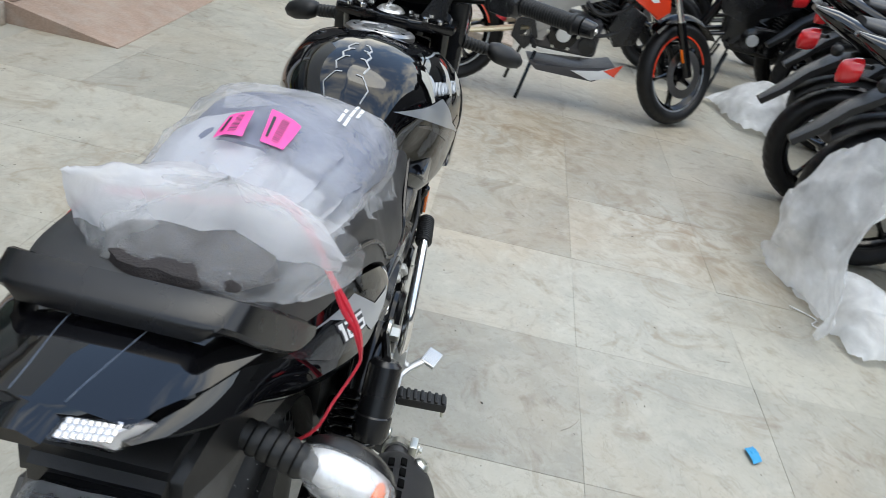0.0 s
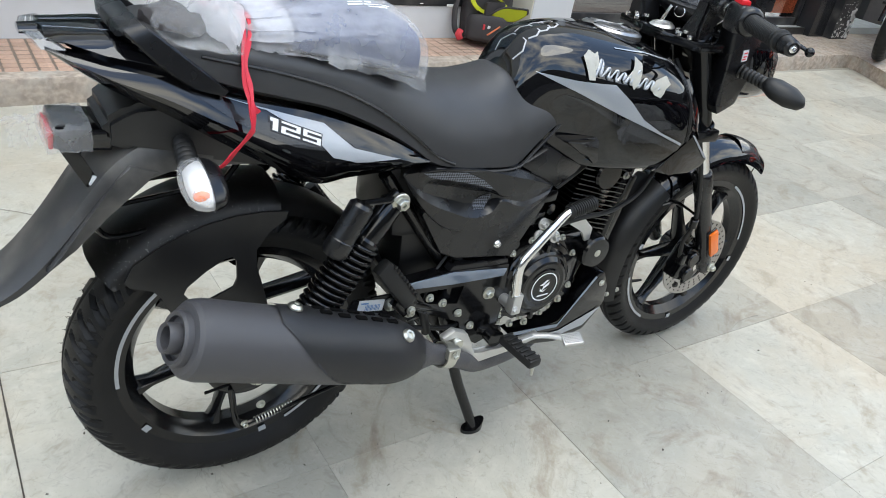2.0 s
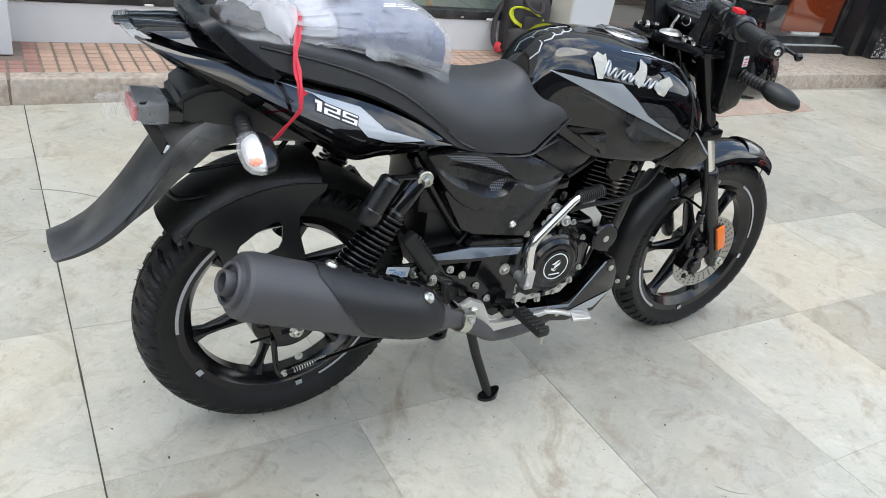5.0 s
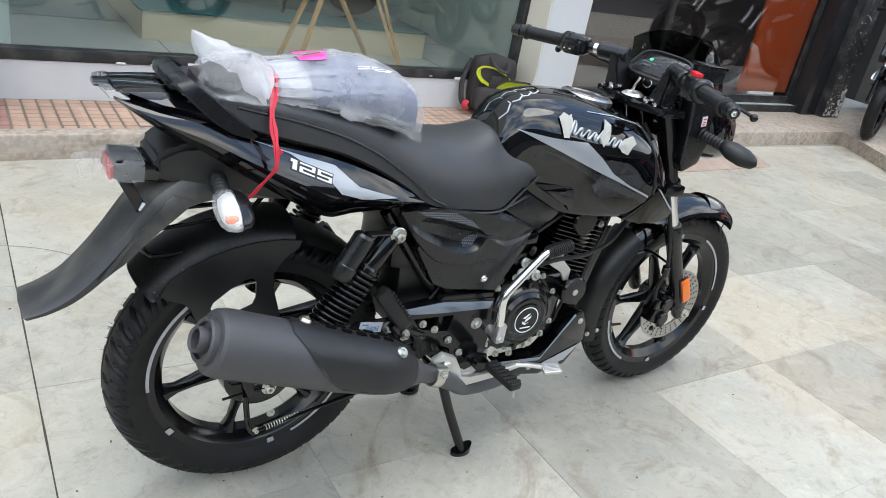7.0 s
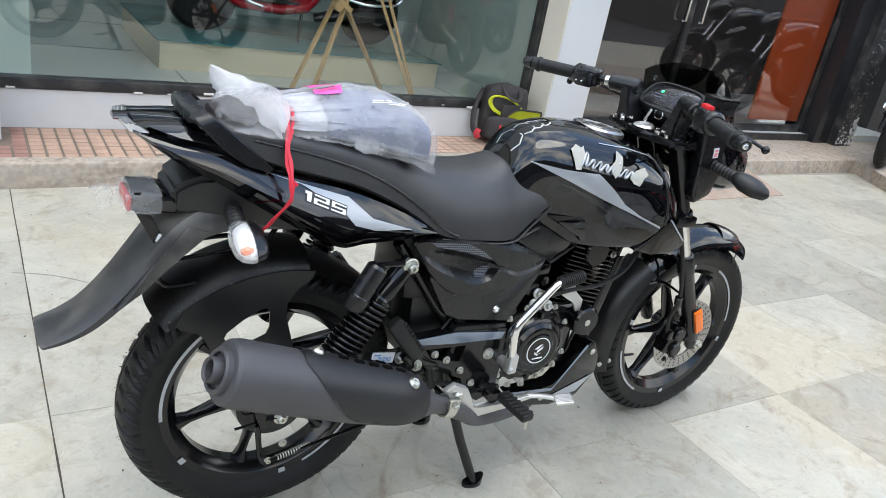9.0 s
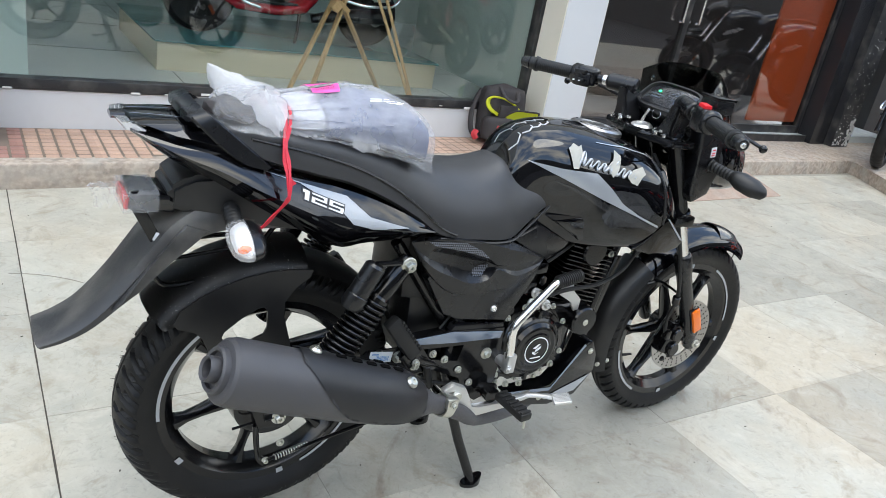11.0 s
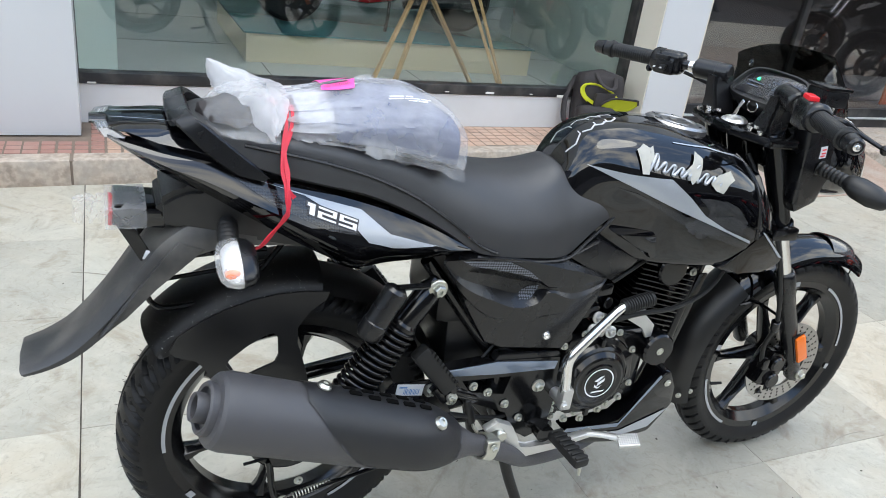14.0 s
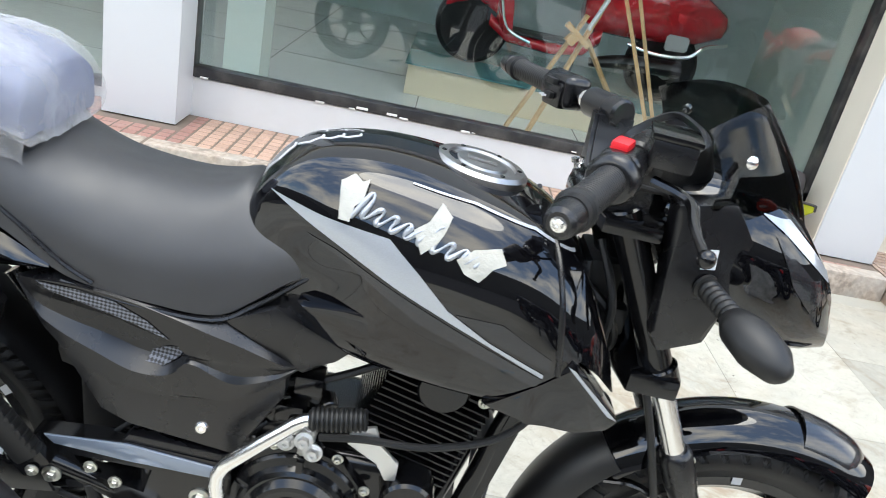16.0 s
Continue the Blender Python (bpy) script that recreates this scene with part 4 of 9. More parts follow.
        for i in range(n):
            x = 0.008 + (L - 0.03) * i / n
            w = (L - 0.03) / n
            prof += [(0.0165, x), (0.0175, x + w * 0.2), (0.0175, x + w * 0.8), (0.0165, x + w)]
        prof += [(0.021, L - 0.020), (0.021, L - 0.014), (0.0175, L - 0.012), (0.0175, L)]
        lathe(bm, prof, 24, g0, dirn)
        part("grip", bm, GRIP, h, "ribbed black rubber grip")
        bm = bmesh.new()
        cyl(bm, g1, g1 + dirn * 0.030, 0.0175, 0.015, 24, 0.004)
        end = part("bar_end", bm, SATIN, h)
        bm = bmesh.new()
        bolt(bm, g1 + dirn * 0.029, dirn, 0.005, 0.003)
        part("bar_end_screw", bm, CHROME, end)
        # lever
        lv = clamp + dirn * 0.11 + V((0.035, 0, -0.005))
        lt = V((1.000, 0.335 * s, 0.985)) if s < 0 else V((0.975, 0.335 * s, 0.975))
        bm = bmesh.new()
        tube(bm, [lv, lv + V((0.035, 0.03 * s, -0.006)), lv * 0.4 + lt * 0.6 + V((0.012, 0, 0)), lt], [0.009, 0.008, 0.0065, 0.0055], 8, 5, 0.7)
        bmesh.ops.create_uvsphere(bm, u_segments=12, v_segments=8, radius=0.0095, matrix=Matrix.Translation(lt))
        part("lever", bm, METALB, h, "black hand lever with ball end")
    e = new("brake_reservoir")
    e.parent = bike
    bm = bmesh.new()
    block(bm, (0.985, -0.190, 1.045), (0.050, 0.062, 0.032), 0.006, Matrix.Rotation(radians(-12), 3, 'Z'))
    part("reservoir_body", bm, SATIN, e)
    bm = bmesh.new()
    block(bm, (0.985, -0.190, 1.064), (0.054, 0.066, 0.007), 0.002, Matrix.Rotation(radians(-12), 3, 'Z'))
    part("reservoir_cap", bm, METALB, e)
    # front mudguard: gloss top, carbon print, matte rear flap
    def guard(w, r, c=F_AX):
        def f(u, v):
            a = radians(w[0] + (w[1] - w[0]) * u)
            k = -1 + 2 * v
            y = w[2] * math.sin(k * radians(80))
            rr = r - w[3] * (1 - math.cos(k * radians(80)))
            return (c[0] + rr * math.cos(a), y, c[2] + rr * math.sin(a))
        return f
    g = new("front_mudguard")
    g.parent = bike

    def shell(f, nu, nv, th, material, nm, lab=""):
        bm = bmesh.new()
        grid_patch(bm, f, nu, nv)
        bmesh.ops.recalc_face_normals(bm, faces=bm.faces)
        bmesh.ops.solidify(bm, geom=bm.faces[:], thickness=th)
        return part(nm, bm, material, g, lab, 50)

    top = shell(guard((56, 136, 0.062, 0.060), 0.345), 24, 14, 0.004, GLOSS, "guard_top", "gloss black front mudguard")
    shell(lambda u, v: (lambda a, k: (F_AX.x + (0.352 - 0.055 * (1 - math.cos(k * 1.35)) - 0.02 * max(0, 1 - u * 2.5)) * math.cos(a), 0.055 * math.sin(k * 1.35) * (0.35 + 0.65 * min(1, u * 2.2)),
                                                    F_AX.z + (0.352 - 0.055 * (1 - math.cos(k * 1.35)) - 0.02 * max(0, 1 - u * 2.5)) * math.sin(a)))(radians(51 + 30 * u), -1 + 2 * v), 14, 12, 0.003, CARBON, "guard_tip", "carbon patterned tip of the mudguard")
    shell(guard((133, 195, 0.060, 0.055), 0.352), 24, 14, 0.004, MATTE, "guard_flap", "matte black rear flap of the front mudguard")
    bm = bmesh.new()
    for p in ((0.985, -0.062, 0.248), (1.02, -0.062, 0.255), (1.20, -0.075, 0.575)):
        bolt(bm, p, (-0.3, -1, 0), 0.005, 0.004)
    pieces("guard_screw", bm, ZINC, g)
    bm = bmesh.new()
    for s in (-1, 1):
        tube(bm, [(1.24, 0.08 * s, 0.45), (1.15, 0.062 * s, 0.50), (1.09, 0.058 * s, 0.50)], 0.008, 8, 4, 0.5)
    pieces("guard_stay", bm, METALB, g)


def headlamp(bike):
    f = new("headlamp_cowl")
    f.parent = bike
    # cowl: rings of (x, half width, centre z, half height)
    bm = bmesh.new()
    rings = []
    for x, w, zc, hh in ((1.045, 0.100, 0.91, 0.065), (1.075, 0.132, 0.905, 0.092), (1.13, 0.146, 0.900, 0.108), (1.19, 0.146, 0.893, 0.112), (1.24, 0.132, 0.880, 0.100), (1.28, 0.108, 0.862, 0.078), (1.302, 0.065, 0.850, 0.045)):
        rings.append([V((x - 0.035 * math.sin(a), w * math.copysign(abs(math.cos(a)) ** 0.7, math.cos(a)), zc + hh * math.copysign(abs(math.sin(a)) ** 0.75, math.sin(a)))) for a in (2 * math.pi * i / 44 for i in range(44))])
    loft(bm, rings)
    body = part("cowl_body", bm, GLOSS, f, "gloss black headlamp cowl")
    tr = tree_of(body)
    bm = bmesh.new()
    decal(bm, [(1.14, 0.978), (1.17, 0.962), (1.26, 0.902), (1.258, 0.914), (1.18, 0.974)], tr)
    part("cowl_stripe", bm, SILVER, f, "silver stripe on the cowl")
    bm = bmesh.new()
    decal(bm, [(1.16, 0.958), (1.20, 0.90), (1.24, 0.865), (1.255, 0.89)], tr)
    part("cowl_weave", bm, CARBON, f)
    # matte side plate with a label
    bm = bmesh.new()
    prism(bm, [(1.03, 0.975), (1.10, 0.99), (1.14, 0.94), (1.135, 0.87), (1.12, 0.80), (1.065, 0.775), (1.05, 0.80), (1.045, 0.88)], -0.143, -0.098, 0.010)
    mirror_y(bm)
    pieces("cowl_side", bm, SATIN, f, "matte black side plate behind the headlamp")
    bm = bmesh.new()
    block(bm, (1.088, -0.1438, 0.915), (0.018, 0.001, 0.026), 0, Matrix.Rotation(radians(-8), 3, 'Y'))
    part("sticker", bm, LABEL, f, "small white sticker")
    bm = bmesh.new()
    for dx, dz in ((0, 0.006), (0.001, -0.002), (0.0, -0.008)):
        block(bm, (1.088 + dx, -0.1445, 0.915 + dz), (0.011, 0.0006, 0.003), 0, Matrix.Rotation(radians(-8), 3, 'Y'))
    tagged(part("sticker_print", bm, REDP, f), kind="stuff")
    # smoked visor
    def vis(u, v):
        k = -1 + 2 * u
        lo = V((1.066 + 0.182 * (1 - abs(k) ** 2.4), 0.146 * math.copysign(abs(k) ** 0.85, k), 0.978 - 0.038 * (1 - k * k)))
        hi = V((1.042 + 0.093 * (1 - abs(k) ** 2.6), 0.124 * math.copysign(abs(k) ** 0.85, k), 1.098 - 0.034 * abs(k) ** 5))
        p = lo.lerp(hi, v)
        p.x += 0.012 * math.sin(math.pi * v)
        p.y *= 1 + 0.05 * math.sin(math.pi * v)
        return p
    bm = bmesh.new()
    grid_patch(bm, vis, 28, 10)
    bmesh.ops.solidify(bm, geom=bm.faces[:], thickness=0.003)
    vz = part("visor", bm, SMOKE, f, "smoked plastic fly screen", 60)
    bm = bmesh.new()
    for s in (-1, 1):
        lathe(bm, [(0.008, 0), (0.008, 0.002), (0.005, 0.005), (0.0, 0.006)], 14, (1.095, s * (0.130 if s > 0 else 0.141), 1.040), (0.2, -1, 0.15))
    pieces("visor_screw", bm, CHROME, vz)
    # instrument panel
    d = new("instrument_panel")
    d.parent = bike
    tilt = Matrix.Rotation(radians(-38), 3, 'Y')
    bm = bmesh.new()
    loft(bm, [[V((1.045, -0.005, 0.995)) + tilt @ V((a * math.copysign(abs(math.cos(q)) ** 0.55, math.cos(q)), b * math.copysign(abs(math.sin(q)) ** 0.62, math.sin(q)), h)) for q in (2 * math.pi * k / 40 for k in range(40))]
              for a, b, h in ((0.030, 0.060, -0.045), (0.044, 0.082, -0.020), (0.051, 0.093, 0.012), (0.052, 0.094, 0.024), (0.049, 0.090, 0.030), (0.045, 0.085, 0.030), (0.043, 0.083, 0.022))])
    part("panel_body", bm, MATTE, d)
    bm = bmesh.new()
    block(bm, (1.034, -0.005, 1.015), (0.072, 0.150, 0.004), 0.002, tilt)
    part("panel_face", bm, GRANB, d, "dark glossy instrument face")
    bm = bmesh.new()
    grid_patch(bm, lambda u, v: V((1.036, -0.005, 1.013)) + tilt @ V((-0.045 + 0.09 * u, -0.085 + 0.17 * v, 0.004 + 0.016 * math.sin(math.pi * u) * math.sin(math.pi * v))), 10, 14)
    part("panel_glass", bm, LENS, d)
    bm = bmesh.new()
    block(bm, (1.040, 0.040, 1.024), (0.007, 0.007, 0.002), 0.001, tilt)
    lampg = part("tell_tale", bm, mat("green_tell_tale", (0.05, 0.9, 0.25), 0.4, emit=1.5), d, "small green tell-tale lamp")
    bm = bmesh.new()
    for k in range(9):
        a = radians(200 - 25 * k)
        block(bm, V((1.034, -0.035, 1.0185)) + tilt @ V((0.024 * math.sin(a), 0.034 * math.cos(a), 0.002)), (0.004, 0.002, 0.001), 0, tilt)
    block(bm, (1.030, 0.035, 1.0165), (0.002, 0.045, 0.001), 0, tilt)
    block(bm, (1.022, 0.035, 1.0100), (0.002, 0.030, 0.001), 0, tilt)
    tagged(part("panel_marks", bm, GREYDEC, d), kind="stuff")
    # mirrors' stubs as turn signals
    for s in (-1, 1):
        i = new("turn_signal")
        i.parent = bike
        a, b = V((1.095, 0.140 * s, 0.880)), V((1.118, 0.205 * s, 0.868))
        bm = bmesh.new()
        dd = (b - a).normalized()
        prof = [(0.017, 0), (0.017, 0.004)]
        for k in range(6):
            prof += [(0.0125, 0.006 + k * 0.009), (0.0145, 0.009 + k * 0.009), (0.0145, 0.012 + k * 0.009)]
        prof += [(0.012, 0.066), (0.012, 0.072)]
        lathe(bm, prof, 16, a, dd)
        part("stalk", bm, GRIP, i)
        bm = bmesh.new()
        rings = []
        for t, wd, hh in ((0.0, 0.004, 0.004), (0.08, 0.020, 0.017), (0.3, 0.030, 0.023), (0.65, 0.030, 0.023), (0.9, 0.018, 0.016), (1.0, 0.005, 0.005)):
            c = V((1.116, 0.196 * s, 0.871)) + V((0.032, 0.088 * s, -0.022)) * t
            rings.append([c + V((0.036 * wd / 0.03 * math.cos(q) * 0.9, 0, hh * math.sin(q))) for q in (2 * math.pi * k / 18 for k in range(18))])
        loft(bm, rings)
        part("signal_shell", bm, GRIP, i, "black oval turn signal housing", 60)


TANK = [  # x, then half widths and heights down the side
    (0.500, 0.030, 0.818, 0.052, 0.806, 0.064, 0.780, 0.070, 0.740, 0.070, 0.70, 0.822),
    (0.525, 0.040, 0.872, 0.068, 0.858, 0.080, 0.828, 0.086, 0.780, 0.085, 0.70, 0.880),
    (0.565, 0.046, 0.914, 0.082, 0.896, 0.098, 0.858, 0.100, 0.790, 0.100, 0.695, 0.922),
    (0.630, 0.052, 0.934, 0.100, 0.912, 0.128, 0.862, 0.124, 0.795, 0.125, 0.690, 0.942),
    (0.710, 0.056, 0.938, 0.112, 0.914, 0.147, 0.860, 0.155, 0.795, 0.149, 0.682, 0.946),
    (0.800, 0.058, 0.928, 0.118, 0.908, 0.158, 0.858, 0.169, 0.790, 0.164, 0.676, 0.935),
    (0.880, 0.056, 0.908, 0.116, 0.893, 0.160, 0.850, 0.174, 0.782, 0.170, 0.674, 0.914),
    (0.935, 0.052, 0.880, 0.110, 0.868, 0.155, 0.832, 0.174, 0.772, 0.170, 0.675, 0.884),
    (0.965, 0.046, 0.852, 0.100, 0.842, 0.146, 0.812, 0.170, 0.760, 0.166, 0.680, 0.856),
]


def body(bike):
    # tank
    bm = bmesh.new()
    rings = []
    for i in range(45):
        x = 0.50 + 0.465 * i / 44
        a1, z1, a2, z2, a3, z3, a4, z4, a5, z5, zt = lerp_rows(TANK, x)
        side = spline([(a5 * 0.9, z5, 0), (a5, z5 + 0.012, 0), (a4, z4, 0), (a3, z3, 0), (a2, z2, 0), (a1, z1, 0), (0.0, zt, 0)], 6)
        right = [V((x, -p.x, p.y)) for p in side]
        left = [V((x, p.x, p.y)) for p in reversed(side[:-1])]
        rings.append(right + left)
    loft(bm, rings)
    tank = part("fuel_tank", bm, GLOSS, bike, "gloss black fuel tank with silver graphics", 55)
    tr = tree_of(tank)
    bm = bmesh.new()
    decal(bm, [(0.545, 0.873), (0.62, 0.866), (0.705, 0.862), (0.75, 0.828), (0.79, 0.793), (0.85, 0.762), (0.925, 0.733), (0.925, 0.727), (0.83, 0.765), (0.73, 0.802), (0.63, 0.842)], tr, cuts=4)
    part("tank_stripe", bm, SILVER, tank, "silver flash on the tank side")
    bm = bmesh.new()
    decal(bm, [(0.60, 0.838), (0.66, 0.815), (0.76, 0.765), (0.85, 0.735), (0.92, 0.712), (0.925, 0.725), (0.83, 0.760), (0.73, 0.797), (0.64, 0.830)], tr, lift=0.0009, cuts=4)
    decal(bm, [(0.80, 0.790), (0.86, 0.790), (0.93, 0.755), (0.93, 0.738), (0.85, 0.766)], tr, lift=0.0009, cuts=4)
    pieces("tank_weave", bm, CARBON, tank, "carbon weave print under the flash")
    # raised lip at the tank's front joint
    for s in (-1, 1):
        P = []
        for x, z in ((0.905, 0.892), (0.914, 0.875), (0.921, 0.850), (0.929, 0.815), (0.936, 0.775), (0.943, 0.735)):
            hit, nor, _, _ = tr.ray_cast(V((x, s, z)), V((0, -s, 0)))
            if hit is not None:
                P.append(hit)
        bm = bmesh.new()
        tube(bm, P, 0.0042, 8, 4)
        part("tank_lip", bm, SATIN, tank)
    # pale highlight along the tank's shoulder, painted on as a thin silver strip
    bm = bmesh.new()
    decal(bm, [(0.72, 0.9225), (0.80, 0.915), (0.88, 0.898), (0.94, 0.872), (0.94, 0.870), (0.88, 0.8955), (0.80, 0.913), (0.72, 0.921)], tr, cuts=4)
    part("tank_line", bm, SILVER, tank, "thin highlight painted along the tank shoulder")
    # script badge, drawn as plain slanted strokes, with three pieces of tape on it
    bm = bmesh.new()
    pen = [(0.00, -0.25)]
    for k in range(9):
        h = 1.15 if k in (0, 5) else 0.68
        pen += [(0.045 + 0.10 * k, h * 0.9), (0.075 + 0.10 * k, h * 0.8), (0.060 + 0.10 * k, 0.12), (0.085 + 0.10 * k, 0.02)]
    P = []
    for q in spline([(a, 0, b) for a, b in pen], 5):
        hit, nor, _, _ = tr.ray_cast(V((0.655 + 0.180 * q.x + 0.009 * q.z, -1, 0.880 - 0.034 * q.x + 0.024 * q.z)), V((0, 1, 0)))
        if hit is not None:
            P.append(hit + V((0, -0.0022, 0.0006)))
    tube(bm, P, [0.0030 + 0.0012 * math.sin(i * 0.55) for i in range(len(P))], 6)
    part("badge", bm, SILVER, tank, "raised silver script badge", 60)
    bm = bmesh.new()
    for pts in ([(0.668, 0.912), (0.683, 0.920), (0.695, 0.914), (0.703, 0.917), (0.700, 0.898), (0.690, 0.888), (0.688, 0.872), (0.674, 0.873), (0.676, 0.893)],
                [(0.768, 0.876), (0.785, 0.886), (0.797, 0.905), (0.812, 0.893), (0.806, 0.875), (0.800, 0.866), (0.782, 0.851), (0.775, 0.866)],
                [(0.826, 0.852), (0.845, 0.864), (0.878, 0.868), (0.888, 0.852), (0.872, 0.846), (0.858, 0.830), (0.838, 0.838)]):
        decal(bm, [(0.651 + (a - 0.685) * 0.97, b - 0.003 + 0.06 * (a - 0.685)) for a, b in pts], tr, lift=0.0052, cuts=2)
    for v in bm.verts:
        v.co.y -= 0.0015 * noise.noise(v.co * 90)
    pieces("tape", bm, TAPE, tank, "torn masking tape over the badge")
    # tank pad: embossed arrows
    bm = bmesh.new()
    for k, (x0, s) in enumerate(((0.532, 0.74), (0.566, 0.56), (0.592, 0.48), (0.614, 0.40))):
        for sg in (-1, 1):
            pts = [(x0 + 0.026, sg * 0.016 * s), (x0 + 0.026, sg * 0.030 * s), (x0 + 0.011, sg * 0.050 * s), (x0 - 0.004, sg * 0.040 * s)]
            path = []
            for a, b in zip(pts, pts[1:]):
                for t in range(5):
                    path.append((a[0] + (b[0] - a[0]) * t / 5, a[1] + (b[1] - a[1]) * t / 5))
            path.append(pts[-1])
            P = []
            for px, py in path:
                h, nrm, _, _ = tr.ray_cast(V((px, py, 1.3)), V((0, 0, -1)))
                if h is not None:
                    P.append(h + V((0, 0, 0.0005)))
            if len(P) > 2:
                tube(bm, P, 0.0019, 6, 0, 0.5)
    pieces("pad_line", bm, PADL, tank, "raised pale lines of the tank pad")
    # filler cap
    cap = new("filler_cap")
    cap.parent = bike
    bm = bmesh.new()
    nrm = (0.10, 0, 1)
    lathe(bm, [(0.066, -0.012), (0.066, 0.002), (0.060, 0.007), (0.048, 0.0075), (0.046, 0.004), (0.036, 0.004), (0.034, 0.007), (0.0, 0.008)], 40, (0.805, 0.0, 0.931), nrm)
    part("cap_ring", bm, STEEL, cap, "round steel filler cap", 25)
    bm = bmesh.new()
    block(bm, (0.805, 0.0, 0.9405), (0.040, 0.016, 0.003), 0.001, Matrix.Rotation(radians(5), 3, 'Y'))
    part("cap_flap", bm, STEEL, cap)
    bm = bmesh.new()
    for k in range(6):
        a = math.pi * k / 3
        lathe(bm, [(0.0035, 0), (0.0035, 0.003), (0.0, 0.003)], 8, (0.805 + 0.053 * math.cos(a), 0.053 * math.sin(a), 0.9365 - 0.0053 * math.cos(a)), nrm)
    pieces("cap_screw", bm, METALB, cap)
    # shrouds
    for s in (-1, 1):
        sh = new("tank_shroud")
        sh.parent = bike
        bm = bmesh.new()
        prism(bm, [(0.855, 0.671), (0.935, 0.712), (0.955, 0.765), (0.985, 0.735), (1.040, 0.683), (1.025, 0.665), (0.985, 0.652), (0.92, 0.656)], s * 0.176, s * 0.120, 0.010)
        bmesh.ops.triangulate(bm, faces=bm.faces)
        part("shroud_panel", bm, GLOSS, sh, "gloss black shroud below the tank")
        bm = bmesh.new()
        loft(bm, [[V((x, s * (w - 0.045), z)) for x, z, w in row] + [V((x, s * w, z)) for x, z, w in reversed(row)] for row in (
            [(0.925, 0.862, 0.128), (0.932, 0.815, 0.158), (0.940, 0.765, 0.168)], [(0.948, 0.864, 0.126), (0.958, 0.812, 0.162), (0.966, 0.757, 0.172)],
            [(0.968, 0.840, 0.122), (0.982, 0.793, 0.154), (0.996, 0.738, 0.164)], [(0.986, 0.812, 0.112), (1.006, 0.768, 0.138), (1.026, 0.708, 0.150)], [(0.992, 0.800, 0.098), (1.014, 0.755, 0.118), (1.036, 0.696, 0.130)])])
        bmesh.ops.bevel(bm, geom=bm.edges[:], offset=0.003, segments=2, affect='EDGES', clamp_overlap=True)
        part("shroud_wing", bm, GLOSS, sh, "gloss black wing ahead of the tank", 40)
        bm = bmesh.new()
        yy = s * 0.1775
        bm.faces.new([bm.verts.new((x, yy, z)) for x, z in ((0.952, 0.752), (0.962, 0.748), (1.033, 0.686), (1.02, 0.690))])
        pieces("shroud_line", bm, SILVER, sh)
        bm = bmesh.new()
        prism(bm, [(0.60, 0.752), (0.66, 0.720), (0.70, 0.690), (0.86, 0.668), (0.93, 0.700), (0.90, 0.74), (0.75, 0.76)], s * 0.150, s * 0.08, 0.012)
        part("side_cover", bm, GLOSS, sh)
    # seat
    S = [  # x, top z, half width at the shoulder, shoulder z, half width at the skirt, skirt z
        (-0.190, 0.934, 0.050, 0.926, 0.060, 0.908), (-0.150, 0.946, 0.088, 0.936, 0.098, 0.906), (-0.06, 0.944, 0.106, 0.930, 0.120, 0.880), (0.02, 0.935, 0.112, 0.920, 0.130, 0.862),
        (0.10, 0.919, 0.114, 0.903, 0.134, 0.842), (0.18, 0.897, 0.112, 0.880, 0.138, 0.808), (0.25, 0.872, 0.106, 0.850, 0.140, 0.768), (0.31, 0.855, 0.102, 0.826, 0.139, 0.728),
        (0.37, 0.846, 0.100, 0.815, 0.142, 0.716), (0.43, 0.843, 0.097, 0.815, 0.142, 0.710), (0.48, 0.852, 0.088, 0.822, 0.138, 0.705), (0.515, 0.862, 0.072, 0.834, 0.130, 0.708),
        (0.545, 0.826, 0.086, 0.816, 0.122, 0.728), (0.59, 0.810, 0.098, 0.806, 0.116, 0.764), (0.632, 0.796, 0.106, 0.794, 0.110, 0.786)]
    bm = bmesh.new()
    rings = []
    for i in range(60):
        x = -0.19 + 0.822 * i / 59
        zt, a1, z1, a2, z2 = lerp_rows(S, x)
        half = spline([(0, zt, 0), (a1 * 0.55, zt - (zt - z1) * 0.18, 0), (a1, z1, 0), (a1 + (a2 - a1) * 0.7, z1 + (z2 - z1) * 0.45, 0), (a2, z2, 0)], 5) + [V((a2 * 0.9, z2 - 0.008, 0)), V((0, z2 - 0.008, 0))]
        r = [V((x, -p.x, p.y)) for p in half]
        l = [V((x, p.x, p.y)) for p in reversed(half[1:-1])]
        rings.append(r + l)
    loft(bm, rings)
    seat = part("seat", bm, VINYL, bike, "stepped black vinyl seat with stitched seam", 60)
    # seam
    bm = bmesh.new()
    for s in (-1, 1):
        P = []
        for i in range(36):
            f = i / 35
            x = -0.10 + 0.45 * f
            zt, a1, z1, a2, z2 = lerp_rows(S, x)
            k = 0.34 + 0.60 * f ** 1.7
            P.append((x, s * (a1 + (a2 - a1) * (0.7 * k / 0.45 if k < 0.45 else 0.7 + 0.3 * (k - 0.45) / 0.55) + 0.0022), z1 + (z2 - z1) * k))
        tube(bm, P, 0.0030, 6)
    pieces("seam", bm, SATIN, seat)
    bm = bmesh.new()
    for s in (-1, 1):
        tube(bm, [(0.31, s * 0.141, 0.719), (0.40, s * 0.144, 0.706), (0.50, s * 0.138, 0.700), (0.55, s * 0.126, 0.725), (0.615, s * 0.114, 0.776)], 0.0035, 6, 5)
